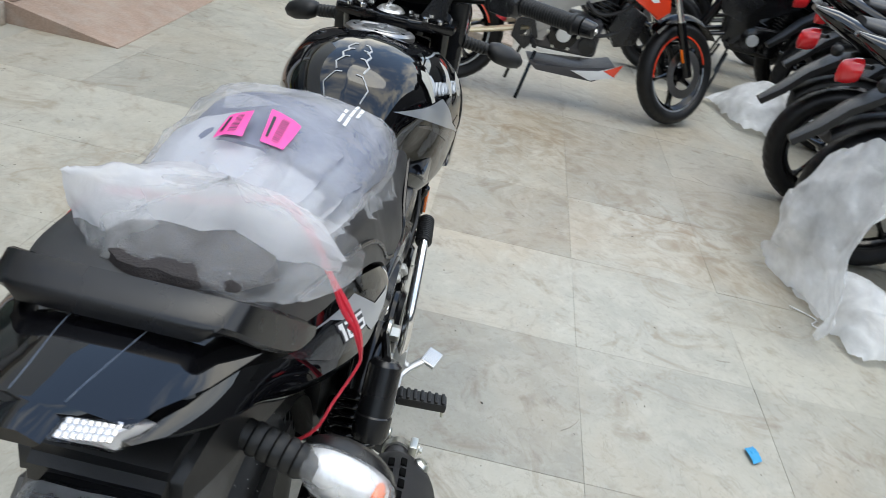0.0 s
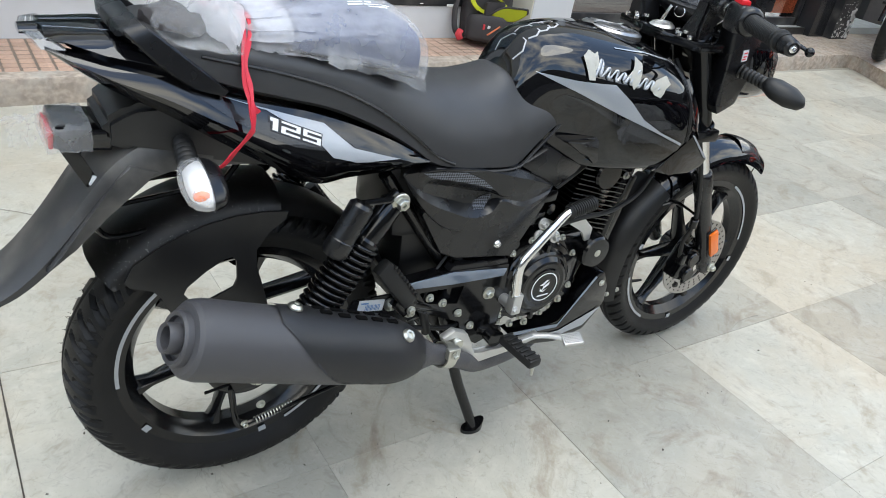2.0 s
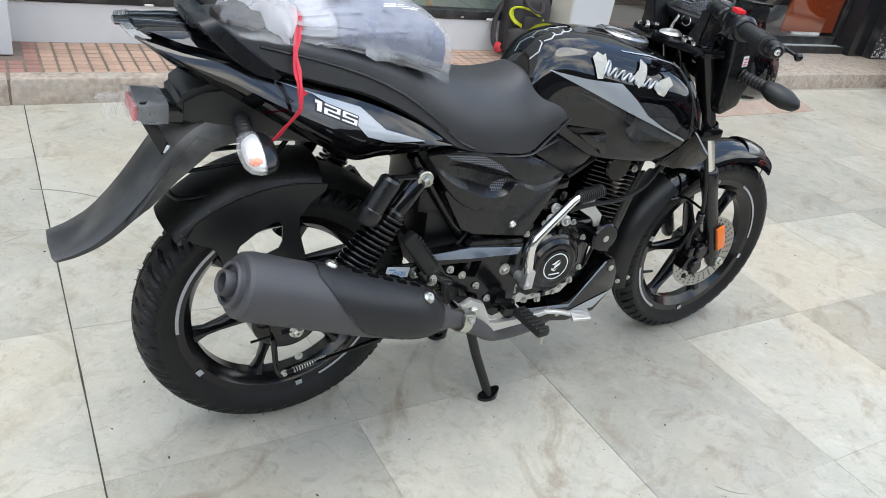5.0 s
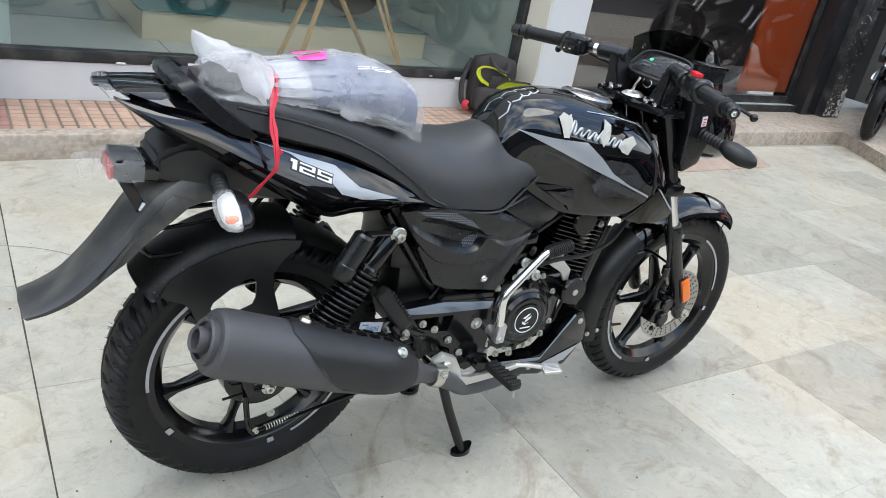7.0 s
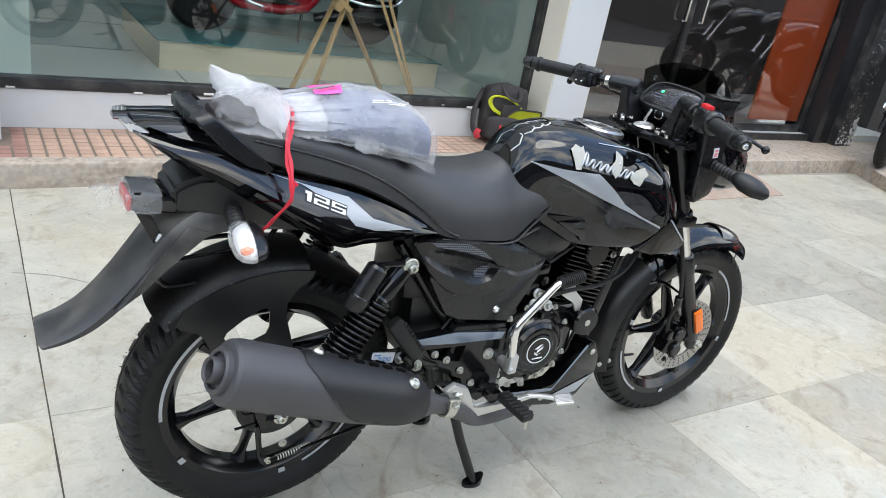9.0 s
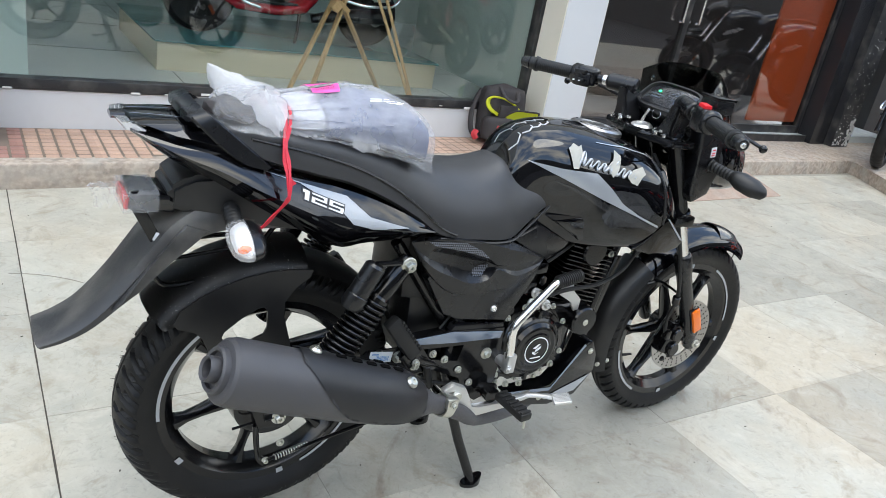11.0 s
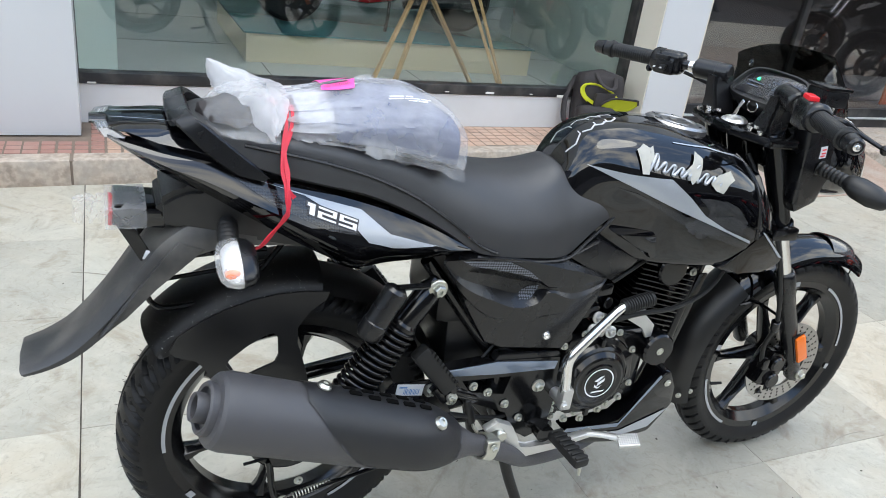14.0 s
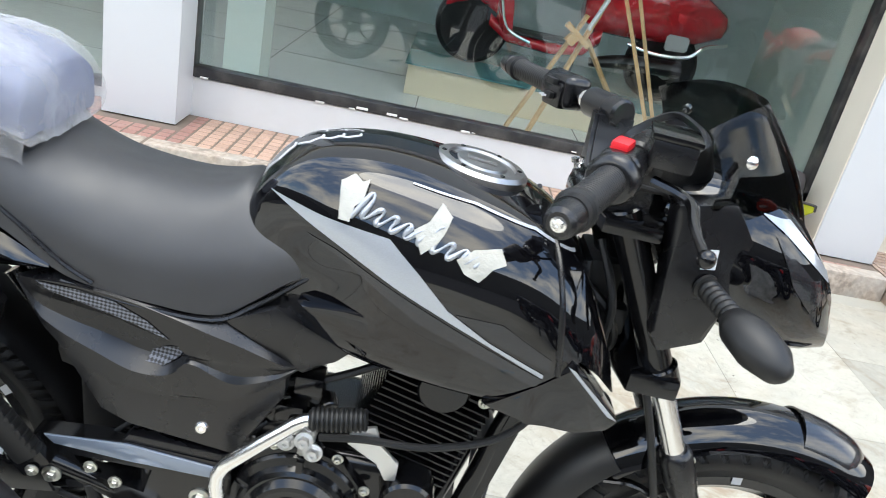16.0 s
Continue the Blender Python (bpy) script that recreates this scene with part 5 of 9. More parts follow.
    pieces("seat_edge", bm, SATIN, seat)
    # tail cowl
    T = [  # x, top z, bottom z, half width at top, at the middle, at bottom
        (-0.290, 0.921, 0.914, 0.052, 0.062, 0.055), (-0.22, 0.908, 0.866, 0.070, 0.094, 0.072), (-0.15, 0.894, 0.832, 0.088, 0.114, 0.088), (-0.08, 0.872, 0.792, 0.104, 0.136, 0.104),
        (0.02, 0.846, 0.736, 0.118, 0.154, 0.116), (0.09, 0.826, 0.705, 0.124, 0.158, 0.120), (0.14, 0.810, 0.712, 0.130, 0.158, 0.124), (0.20, 0.786, 0.718, 0.136, 0.157, 0.130),
        (0.25, 0.762, 0.724, 0.138, 0.152, 0.134), (0.295, 0.738, 0.731, 0.138, 0.142, 0.136)]
    for s in (-1, 1):
        bm = bmesh.new()
        rings = []
        for i in range(48):
            x = -0.290 + 0.585 * i / 47
            zt, zb, a1, a2, a3 = lerp_rows(T, x)
            h = zt - zb
            upper = [(a1 + (a2 - a1) * (k + 0.10 * math.sin(math.pi * k)), zt - h * 0.53 * k) for k in (0, 0.15, 0.35, 0.55, 0.75, 0.9, 1)]
            lower = [(a2 - (a2 - a3) * (k - 0.12 * math.sin(math.pi * k)), zt - h * (0.53 + 0.47 * k)) for k in (0.06, 0.25, 0.5, 0.75, 1)]
            ring = [V((x, s * y, z)) for y, z in upper + lower] + [V((x, s * (a3 - 0.02), zb + 0.004)), V((x, s * (a1 - 0.02), zt - 0.004))]
            rings.append(ring)
        loft(bm, rings)
        t = part("tail_panel", bm, GLOSS, bike, "gloss black tail side panel with silver flash", 42)
        tt = tree_of(t)
        bm = bmesh.new()
        decal(bm, [(-0.080, 0.864), (-0.014, 0.845), (0.086, 0.817), (0.135, 0.778), (0.224, 0.752), (0.140, 0.756), (0.096, 0.767), (0.068, 0.797), (0.026, 0.828), (-0.004, 0.840)], tt, y_from=s * 1.0, cuts=4)
        part("tail_flash", bm, SILVER, t, "silver flash")
        bm = bmesh.new()
        decal(bm, [(-0.12, 0.872), (-0.085, 0.860), (-0.01, 0.838), (0.063, 0.797), (0.085, 0.778), (0.03, 0.790), (-0.05, 0.826)], tt, lift=0.0007, y_from=s * 1.0, cuts=5)
        decal(bm, [(0.092, 0.812), (0.13, 0.798), (0.16, 0.782), (0.138, 0.778)], tt, y_from=s * 1.0, cuts=3)
        pieces("tail_weave", bm, CARBON, t)
        if s < 0:
            low, mid_, top_ = (0, 0, 1.5, 0.18), (0, 0.41, 1.5, 0.59), (0, 0.82, 1.5, 1)
            figures = (((0, 0.70, 0.62, 1), (0.20, 0, 0.62, 0.70)), (low, mid_, top_, (1.16, 0.59, 1.5, 0.82), (0, 0.18, 0.34, 0.41)), (low, mid_, top_, (0, 0.59, 0.34, 0.82), (1.16, 0.18, 1.5, 0.41)))
            backs = (((-0.12, 0.58, 0.74, 1.12), (0.08, -0.12, 0.74, 0.58)), ((-0.12, -0.12, 1.62, 1.12),), ((-0.12, -0.12, 1.62, 1.12),))
            for lift, mm, shapes in ((0.0014, DARKP, backs), (0.0026, WHITEP, figures)):
                for bars, u0 in zip(shapes, (0.0, 0.86, 2.58)):
                    bm = bmesh.new()
                    for ua, va, ub, vb in bars:
                        decal(bm, [(-0.008 + 0.0200 * (u + u0) + 0.0040 * v, 0.8178 - 0.0076 * (u + u0) + 0.0152 * v) for u, v in ((ua, va), (ub, va), (ub, vb), (ua, vb))], tt, lift=lift, cuts=5)
                    part("number_mark", bm, mm, t)
    # tail top and lamps
    tt = new("tail_top")
    tt.parent = bike
    bm = bmesh.new()
    rings = []
    for x, w, z, h in ((-0.314, 0.019, 0.930, 0.006), (-0.291, 0.0195, 0.931, 0.008), (-0.287, 0.060, 0.931, 0.008), (-0.265, 0.067, 0.931, 0.010), (-0.22, 0.084, 0.930, 0.04), (-0.16, 0.102, 0.925, 0.05), (-0.10, 0.114, 0.916, 0.06), (-0.03, 0.122, 0.900, 0.06)):
        rings.append([V((x, -w, z - h * 0.4)), V((x, -w * 0.75, z)), V((x, -w * 0.3, z + 0.004)), V((x, w * 0.3, z + 0.004)), V((x, w * 0.75, z)), V((x, w, z - h * 0.4)), V((x, w * 0.8, z - h)), V((x, -w * 0.8, z - h))])
    loft(bm, rings)
    part("tail_cover", bm, GLOSS, tt, "gloss black tail cover", 30)
    for s in (-1, 1):
        bm = bmesh.new()
        tube(bm, [(-0.285, s * 0.018, 0.9352), (-0.265, s * 0.020, 0.9350), (-0.22, s * 0.026, 0.9340), (-0.16, s * 0.032, 0.9290), (-0.12, s * 0.036, 0.9240)], 0.0004, 5)
        part("cover_joint", bm, GREYDEC, tt)
    for s in (-1, 1):
        low = [(-0.298, 0.020, 0.914), (-0.296, 0.056, 0.914), (-0.264, 0.072, 0.917), (-0.262, 0.064, 0.917), (-0.276, 0.044, 0.916), (-0.278, 0.020, 0.916)]
        top = [(-0.312, 0.020, 0.930), (-0.307, 0.048, 0.930), (-0.284, 0.064, 0.930), (-0.280, 0.058, 0.930), (-0.284, 0.044, 0.930), (-0.286, 0.020, 0.930)]
        mid = V((-0.286, 0.044, 0.922))
        bm = bmesh.new()
        loft(bm, [[V((x, s * y, z)) for x, y, z in low], [V((x, s * y, z)) for x, y, z in top]])
        bmesh.ops.bevel(bm, geom=bm.edges[:], offset=0.0012, segments=2, affect='EDGES', clamp_overlap=True)
        lampt = part("tail_lamp", bm, LENS, tt, "clear tail lamp lens with silver reflector")
        lampt.visible_shadow = False
        bm = bmesh.new()
        loft(bm, [[V((x, s * y, z)) for x, y, z in (mid + (V(p) - mid) * 0.84 + V((0.001, 0, -0.001)) for p in row)] for row in (low, top)])
        part("lamp_tray", bm, REFLR, lampt, "bright reflector tray")
        bm = bmesh.new()
        for row in range(3):
            for k in range(8):
                c = V((-0.3040 + 0.0062 * row + 0.0007 * k, s * (0.024 + 0.0042 * k), 0.9285))
                block(bm, c, (0.0052, 0.0036, 0.0016), 0.0006, Matrix.Rotation(radians(-12), 3, 'Y'))
        pieces("lamp_reflector", bm, CHROME, lampt)
    # grab rail
    gr = new("grab_rail")
    gr.parent = bike
    bm = bmesh.new()
    half = [  # front edge, rear edge, way inwards
        ((-0.064, -0.124, 0.873), (-0.072, -0.124, 0.865), (0, 1, 0)), ((-0.084, -0.120, 0.890), (-0.113, -0.118, 0.875), (0, 1, 0)),
        ((-0.125, -0.109, 0.923), (-0.154, -0.107, 0.904), (0, 1, 0)), ((-0.158, -0.098, 0.949), (-0.187, -0.095, 0.936), (0, 1, -0.1)),
        ((-0.168, -0.089, 0.957), (-0.198, -0.085, 0.947), (0, 0.8, -0.6)), ((-0.172, -0.072, 0.960), (-0.203, -0.066, 0.951), (0, 0.2, -1)),
        ((-0.173, -0.035, 0.961), (-0.205, -0.030, 0.953), (0, 0, -1))]
    full = half + [tuple((p[0], -p[1], p[2]) for p in row) for row in reversed(half)]
    front, rear, inward = (spline([row[k] for row in full], 6) for k in range(3))
    rings = []
    for a, b, n in zip(front, rear, inward):
        n = n.normalized() * 0.017
        e = (b - a) * 0.10
        rings.append([a + n * 0.2, a + e, b - e, b + n * 0.2, b + n * 0.9, b - e + n, a + e + n, a + n * 0.9])
    loft(bm, rings)
    part("rail", bm, SATIN, gr, "broad matte black grab rail", 40)


def rear_end(bike):
    # under-tail and flap
    u = new("rear_mudguard")
    u.parent = bike
    bm = bmesh.new()
    rings = []
    for x, z, w, h in ((0.05, 0.755, 0.075, 0.030), (-0.05, 0.765, 0.080, 0.034), (-0.13, 0.765, 0.082, 0.034), (-0.20, 0.735, 0.080, 0.026), (-0.24, 0.690, 0.074, 0.020), (-0.30, 0.612, 0.070, 0.015), (-0.355, 0.555, 0.066, 0.011), (-0.40, 0.528, 0.064, 0.008), (-0.438, 0.515, 0.060, 0.006)):
        i = len(rings)
        n = V((-0.75, 0, 0.66)) if x < -0.2 else V((-0.1, 0, 1)) if x > -0.1 else V((-0.4, 0, 0.9))
        n.normalize()
        c = V((x, 0, z))
        pr = [(-1, -0.9), (-1.0, 0.1), (-0.86, 0.75), (-0.45, 0.95), (0, 1.25), (0.45, 0.95), (0.86, 0.75), (1.0, 0.1), (1, -0.9), (0.7, -0.4), (-0.7, -0.4)]
        rings.append([c + V((0, w * a, 0)) + n * (h * b) for a, b in pr])
    sm = []
    for i in range(len(rings[0])):
        sm.append(spline([r[i] for r in rings], 4))
    loft(bm, [[c[k] for c in sm] for k in range(len(sm[0]))])
    part("flap", bm, FLAPM, u, "long matte black plastic mud flap", 40)
    bm = bmesh.new()
    rings = [[V((x, y, z)) for y, z in ((-w, zb), (-w, zt), (w, zt), (w, zb))] for x, w, zb, zt in ((0.16, 0.10, 0.72, 0.80), (0.0, 0.10, 0.735, 0.84), (-0.12, 0.085, 0.755, 0.846), (-0.19, 0.072, 0.765, 0.836), (-0.225, 0.064, 0.775, 0.812))]
    loft(bm, rings)
    bmesh.ops.bevel(bm, geom=bm.edges[:], offset=0.01, segments=2, affect='EDGES', clamp_overlap=True)
    part("under_tray", bm, MATTE, u)
    for sd in (-1, 1):
        bm = bmesh.new()
        prism(bm, [(-0.212, 0.730), (-0.196, 0.748), (-0.152, 0.734), (-0.174, 0.722), (-0.23, 0.668), (-0.279, 0.617), (-0.320, 0.583), (-0.26, 0.665)], sd * 0.0835, sd * 0.066, 0.003)
        part("flap_side", bm, FLAPM, u, "raised side wall of the flap")
    # plate lamp box
    b = new("plate_lamp")
    b.parent = bike
    bm = bmesh.new()
    block(bm, (-0.250, -0.008, 0.783), (0.080, 0.096, 0.034), 0.006, Matrix.Rotation(radians(6), 3, 'Y'))
    part("lamp_box", bm, GLOSS, b)
    bm = bmesh.new()
    block(bm, (-0.2925, -0.008, 0.781), (0.007, 0.086, 0.024), 0.003, Matrix.Rotation(radians(6), 3, 'Y'))
    part("rear_reflector", bm, REDL, b, "red rear reflector")
    bm = bmesh.new()
    prism(bm, [(-0.285, 0.770), (-0.262, 0.772), (-0.232, 0.710), (-0.240, 0.702), (-0.252, 0.706)], -0.052, -0.046, 0.001)
    prism(bm, [(-0.285, 0.770), (-0.262, 0.772), (-0.232, 0.710), (-0.240, 0.702), (-0.252, 0.706)], 0.040, 0.046, 0.001)
    pieces("plate_bracket", bm, METALB, b)
    bm = bmesh.new()
    block(bm, (-0.240, -0.053, 0.715), (0.012, 0.004, 0.016), 0.001, Matrix.Rotation(radians(25), 3, 'Y'))
    part("bracket_label", bm, LABEL, b)
    bm = bmesh.new()
    loft(bm, [[V((x + 0.002 * noise.noise(V((k * 2.1, x * 60, 1))), y * (1 + 0.03 * noise.noise(V((k * 1.7, x * 50, 4)))) - 0.008, z + 0.003 * noise.noise(V((k * 2.3, x * 70, 7))))) for k, (y, z) in enumerate(
        ((-0.051, 0.766), (-0.052, 0.780), (-0.052, 0.799), (-0.044, 0.803), (-0.02, 0.8045), (0.01, 0.8035), (0.04, 0.8045), (0.051, 0.800), (0.052, 0.782), (0.051, 0.766)))] for x in (-0.300, -0.290, -0.278, -0.264, -0.250, -0.240)], caps=False)
    part("film_sleeve", bm, POLYC, b, "clear film sleeve round the lamp", 50)
    bm = bmesh.new()
    grid_patch(bm, lambda p, q: (-0.345 + 0.050 * p + 0.006 * noise.noise(V((p * 9, q * 7, 0))), -0.058 + 0.095 * q + 0.006 * noise.noise(V((p * 8, q * 8, 3))),
                                 0.792 - 0.012 * abs(2 * q - 1) ** 3 + 0.006 * p + 0.012 * noise.noise(V((p * 7, q * 9, 6)))), 20, 18)
    part("wrapping", bm, POLYX, b, "loose clear plastic wrapping")
    # rear turn signals
    for s in (-1, 1):
        i = new("turn_signal")
        i.parent = bike
        bm = bmesh.new()
        prof = [(0.015, 0)]
        for k in range(5):
            prof += [(0.0145, 0.008 + k * 0.011), (0.0165, 0.010 + k * 0.011), (0.0165, 0.015 + k * 0.011)]
        prof += [(0.013, 0.066), (0.013, 0.075)]
        lathe(bm, prof, 18, (-0.120, s * 0.082, 0.780), (-0.12, s, -0.20))
        part("stalk", bm, GRIP, i)
        bm = bmesh.new()
        c0 = V((-0.128, s * 0.181, 0.758))
        rings = []
        for t, k in ((-0.05, 0.35), (0.0, 0.75), (0.18, 0.95), (0.45, 1.05), (0.47, 1.0)):
            c = c0 + V((0.036 - 0.052 * t, 0, 0.0))
            rings.append([c + V((0, 0.046 * k * math.cos(q) * s, 0.022 * k * math.sin(q)) ) + V((0, 0, -0.28 * 0.046 * k * math.cos(q))) for q in (2 * math.pi * j / 22 for j in range(22))])
        loft(bm, rings)
        part("signal_shell", bm, SATIN, i, "black turn signal housing", 50)
        bm = bmesh.new()
        rings = []
        for t, k in ((0.46, 1.02), (0.62, 1.04), (0.9, 0.95), (1.05, 0.75), (1.13, 0.4)):
            c = c0 + V((0.036 - 0.052 * t, 0, 0.0))
            rings.append([c + V((0, 0.046 * k * math.cos(q) * s, 0.022 * k * math.sin(q) - 0.28 * 0.046 * k * math.cos(q))) for q in (2 * math.pi * j / 22 for j in range(22))])
        loft(bm, rings)
        part("signal_lens", bm, LENSW, i, "clear turn signal lens", 50).visible_shadow = False
        bm = bmesh.new()
        rings = []
        for t, k in ((0.46, 0.90), (0.60, 0.90), (0.80, 0.80), (0.95, 0.55), (0.98, 0.2)):
            c = c0 + V((0.036 - 0.052 * t, 0, 0.0))
            rings.append([c + V((0, 0.046 * k * math.cos(q) * s, 0.022 * k * math.sin(q) - 0.28 * 0.046 * k * math.cos(q))) for q in (2 * math.pi * j / 22 for j in range(22))])
        loft(bm, rings)
        part("signal_reflector", bm, REFLR, i, "bright reflector bowl", 50)
        bm = bmesh.new()
        bmesh.ops.create_uvsphere(bm, u_segments=14, v_segments=10, radius=0.0085, matrix=Matrix.Translation(c0 + V((0.0, s * 0.030, -0.004))) @ Matrix.Diagonal((1.7, 1.0, 1.0, 1)))
        part("signal_bulb", bm, AMBER, i, "orange bulb")
    # hugger
    g = new("tyre_hugger")
    g.parent = bike

    def hug(p, q):
        k = -1 + 2 * q
        e = abs(k)
        if e < 0.62:
            th = e / 0.62 * radians(80)
            y, r, w = 0.083 * math.sin(th) / math.sin(radians(80)), 0.358 - 0.034 * (1 - math.cos(th)) / (1 - math.cos(radians(80))), 0.0
        else:
            w = (e - 0.62) / 0.38
            y, r = 0.083 + 0.003 * w, 0.324 - (0.014 if k < 0 else 0.056) * w
        a = radians(137 - 8 * w ** 1.5 - (55 - 10 * w) * p)
        r -= 0.010 * (1 - p) ** 3
        return (R_AX.x + r * math.cos(a), math.copysign(y, k), R_AX.z + r * math.sin(a))

    bm = bmesh.new()
    grid_patch(bm, hug, 30, 36)
    bmesh.ops.solidify(bm, geom=bm.faces[:], thickness=0.004)
    part("hugger_top", bm, MATTE, g, "matte black tyre hugger with dusty speckles", 60)
    bm = bmesh.new()
    rim_arc = [(0.326 * math.cos(radians(t)), R_AX.z + 0.326 * math.sin(radians(t))) for t in (128, 120, 112, 104, 96, 88, 80)]
    outer = [(-0.214, 0.548)] + rim_arc + [(0.052, 0.625), (0.024, 0.604), (0.003, 0.572), (0.004, 0.54), (0.019, 0.489), (0.040, 0.404), (0.036, 0.385), (-0.100, 0.385), (-0.121, 0.427), (-0.136, 0.458), (-0.148, 0.485), (-0.158, 0.508), (-0.172, 0.524), (-0.190, 0.531), (-0.206, 0.537)]
    inner = [(-0.121, 0.507), (-0.116, 0.519), (-0.084, 0.545), (-0.052, 0.564), (-0.040, 0.566), (-0.032, 0.556), (-0.030, 0.520), (-0.036, 0.504), (-0.090, 0.481), (-0.100, 0.480), (-0.108, 0.486)]
    prism(bm, outer, -0.0875, -0.0825, hole=inner)
    part("hugger_side", bm, MATTE, g, "side bracket of the hugger with a slot")
    bm = bmesh.new()
    for k in range(300):
        p, q = random.random(), random.uniform(0.05, 0.55)
        c = V(hug(p, q))
        n = (c - V((R_AX.x, 0, R_AX.z))).normalized()
        r = random.uniform(0.0003, 0.0007)
        bmesh.ops.create_circle(bm, cap_ends=True, radius=r, segments=5, matrix=Matrix.Translation(c + n * 0.0045) @ n.to_track_quat('Z', 'Y').to_matrix().to_4x4())
    tagged(part("speckles", bm, CHIP, g, "pale splashes of dust"), kind="stuff")
    # inner guard between the tyre and the seat post
    bm = bmesh.new()
    grid_patch(bm, lambda p_, q_: (R_AX.x + (0.330 - 0.02 * abs(2 * q_ - 1) ** 3) * math.cos(radians(8 + 74 * p_)), 0.072 * (2 * q_ - 1), R_AX.z + (0.330 - 0.02 * abs(2 * q_ - 1) ** 3) * math.sin(radians(8 + 74 * p_))), 24, 10)
    bmesh.ops.solidify(bm, geom=bm.faces[:], thickness=0.004)
    part("inner_guard", bm, MATTE, g, "", 60)
    # thin wire guard behind
    bm = bmesh.new()
    tube(bm, [(-0.05, -0.05, 0.715), (-0.20, -0.05, 0.705), (-0.245, -0.05, 0.66), (-0.225, -0.05, 0.615), (-0.15, -0.05, 0.62)], 0.005, 8, 5)
    tube(bm, [(-0.05, -0.05, 0.69), (-0.22, -0.05, 0.668)], 0.004, 8)
    tube(bm, [(-0.03, 0.05, 0.705), (-0.20, 0.05, 0.70), (-0.235, 0.05, 0.65)], 0.005, 8, 4)
    tube(bm, [(-0.02, -0.06, 0.735), (-0.06, -0.06, 0.68)], 0.005, 8)
    pieces("guard_wire", bm, METALB, g)
    # swing arm, axle plate and brake rod
    w = new("swing_arm")
    w.parent = bike
    for s in (-1, 1):
        bm = bmesh.new()
        tube(bm, [(0.40, s * 0.10, 0.385), (0.25, s * 0.105, 0.365), (0.05, s * 0.107, 0.330), (-0.03, s * 0.107, 0.318)], [0.026, 0.024, 0.022, 0.020], 10, 4, 0.6)
        part("arm", bm, METALB, w)
        bm = bmesh.new()
        bolt(bm, R_AX + V((0, s * 0.122, 0)), (0, s, 0), 0.011, 0.012)
        part("axle_nut", bm, ZINC, w)
    bm = bmesh.new()
    tube(bm, [(-0.045, -0.112, 0.30), (-0.035, -0.115, 0.22), (-0.02, -0.115, 0.20)], [0.010, 0.009, 0.010], 8, 3, 0.5)
    tube(bm, [(-0.02, -0.12, 0.205), (0.12, -0.13, 0.245), (0.40, -0.13, 0.30)], 0.0045, 8)
    tube(bm, [(-0.09, -0.10, 0.29), (-0.02, -0.10, 0.30)], 0.003, 6)
    pieces("brake_rod", bm, METALB, w)
    bm = bmesh.new()
    P = [(0.0 + 0.075 * i / 90, -0.122 + 0.006 * math.cos(i * 0.9), 0.211 + 0.021 * i / 90 + 0.006 * math.sin(i * 0.9)) for i in range(91)]
    tube(bm, P, 0.0014, 5)
    part("return_spring", bm, ZINC, w)
    bm = bmesh.new()
    bolt(bm, (-0.018, -0.118, 0.205), (0, -1, 0), 0.006)
    bolt(bm, (0.012, -0.118, 0.245), (0, -1, 0), 0.006)
    pieces("rod_nut", bm, ZINC, w)
    bm = bmesh.new()
    prism(bm, [(-0.06, 0.345), (0.03, 0.345), (0.03, 0.29), (-0.04, 0.29)], -0.117, -0.109, 0.004)
    part("axle_plate", bm, METALB, w)
    # shocks
    for s in (-1, 1):
        k = new("shock_absorber")
        k.parent = bike
        a, b = V((0.228, s * 0.150, 0.676)), V((0.045, s * 0.150, 0.400))
        d = (b - a).normalized()
        L = (b - a).length
        bm = bmesh.new()
        lathe(bm, [(0.013, -0.012), (0.016, 0.0), (0.023, 0.012), (0.0235, 0.085), (0.028, 0.090), (0.028, 0.098), (0.020, 0.10), (0.020, L - 0.05), (0.031, L - 0.045), (0.031, L - 0.036), (0.018, L - 0.03), (0.016, L)], 24, a, d)
        part("damper", bm, METALB, k)
        bm = bmesh.new()
        uu = d.orthogonal().normalized()
        vv = d.cross(uu)
        n = 16
        P = [a + d * (0.092 + (L - 0.135) * i / (n * 22)) + (uu * math.cos(i * 2 * math.pi / 22) + vv * math.sin(i * 2 * math.pi / 22)) * (0.0325 - 0.004 * max(0.0, 1 - i / (5 * 22.0))) for i in range(n * 22 + 1)]
        tube(bm, P, 0.0046, 8)
        part("spring", bm, METALB, k, "gloss black coil spring", 60)
        bm = bmesh.new()
        c0, c1 = V((0.148, s * 0.178, 0.690)), V((0.100, s * 0.178, 0.596))
        dd = (c1 - c0).normalized()
        lathe(bm, [(0.016, 0), (0.022, 0.006), (0.022, 0.070), (0.024, 0.072), (0.024, 0.095), (0.020, 0.104)], 24, c0, dd)
        part("gas_canister", bm, SATIN, k, "black gas canister")
        bm = bmesh.new()
        tube(bm, [c0 + V((0.0, 0, 0.0)), a + V((0.0, s * 0.012, 0.004))], 0.006, 8)
        part("canister_bracket", bm, METALB, k)
        bm = bmesh.new()
        bolt(bm, a + V((0, s * 0.016, 0)), (0, s, 0), 0.012, 0.014)
        part("top_nut", bm, ZINC, k, "zinc plated dome nut")


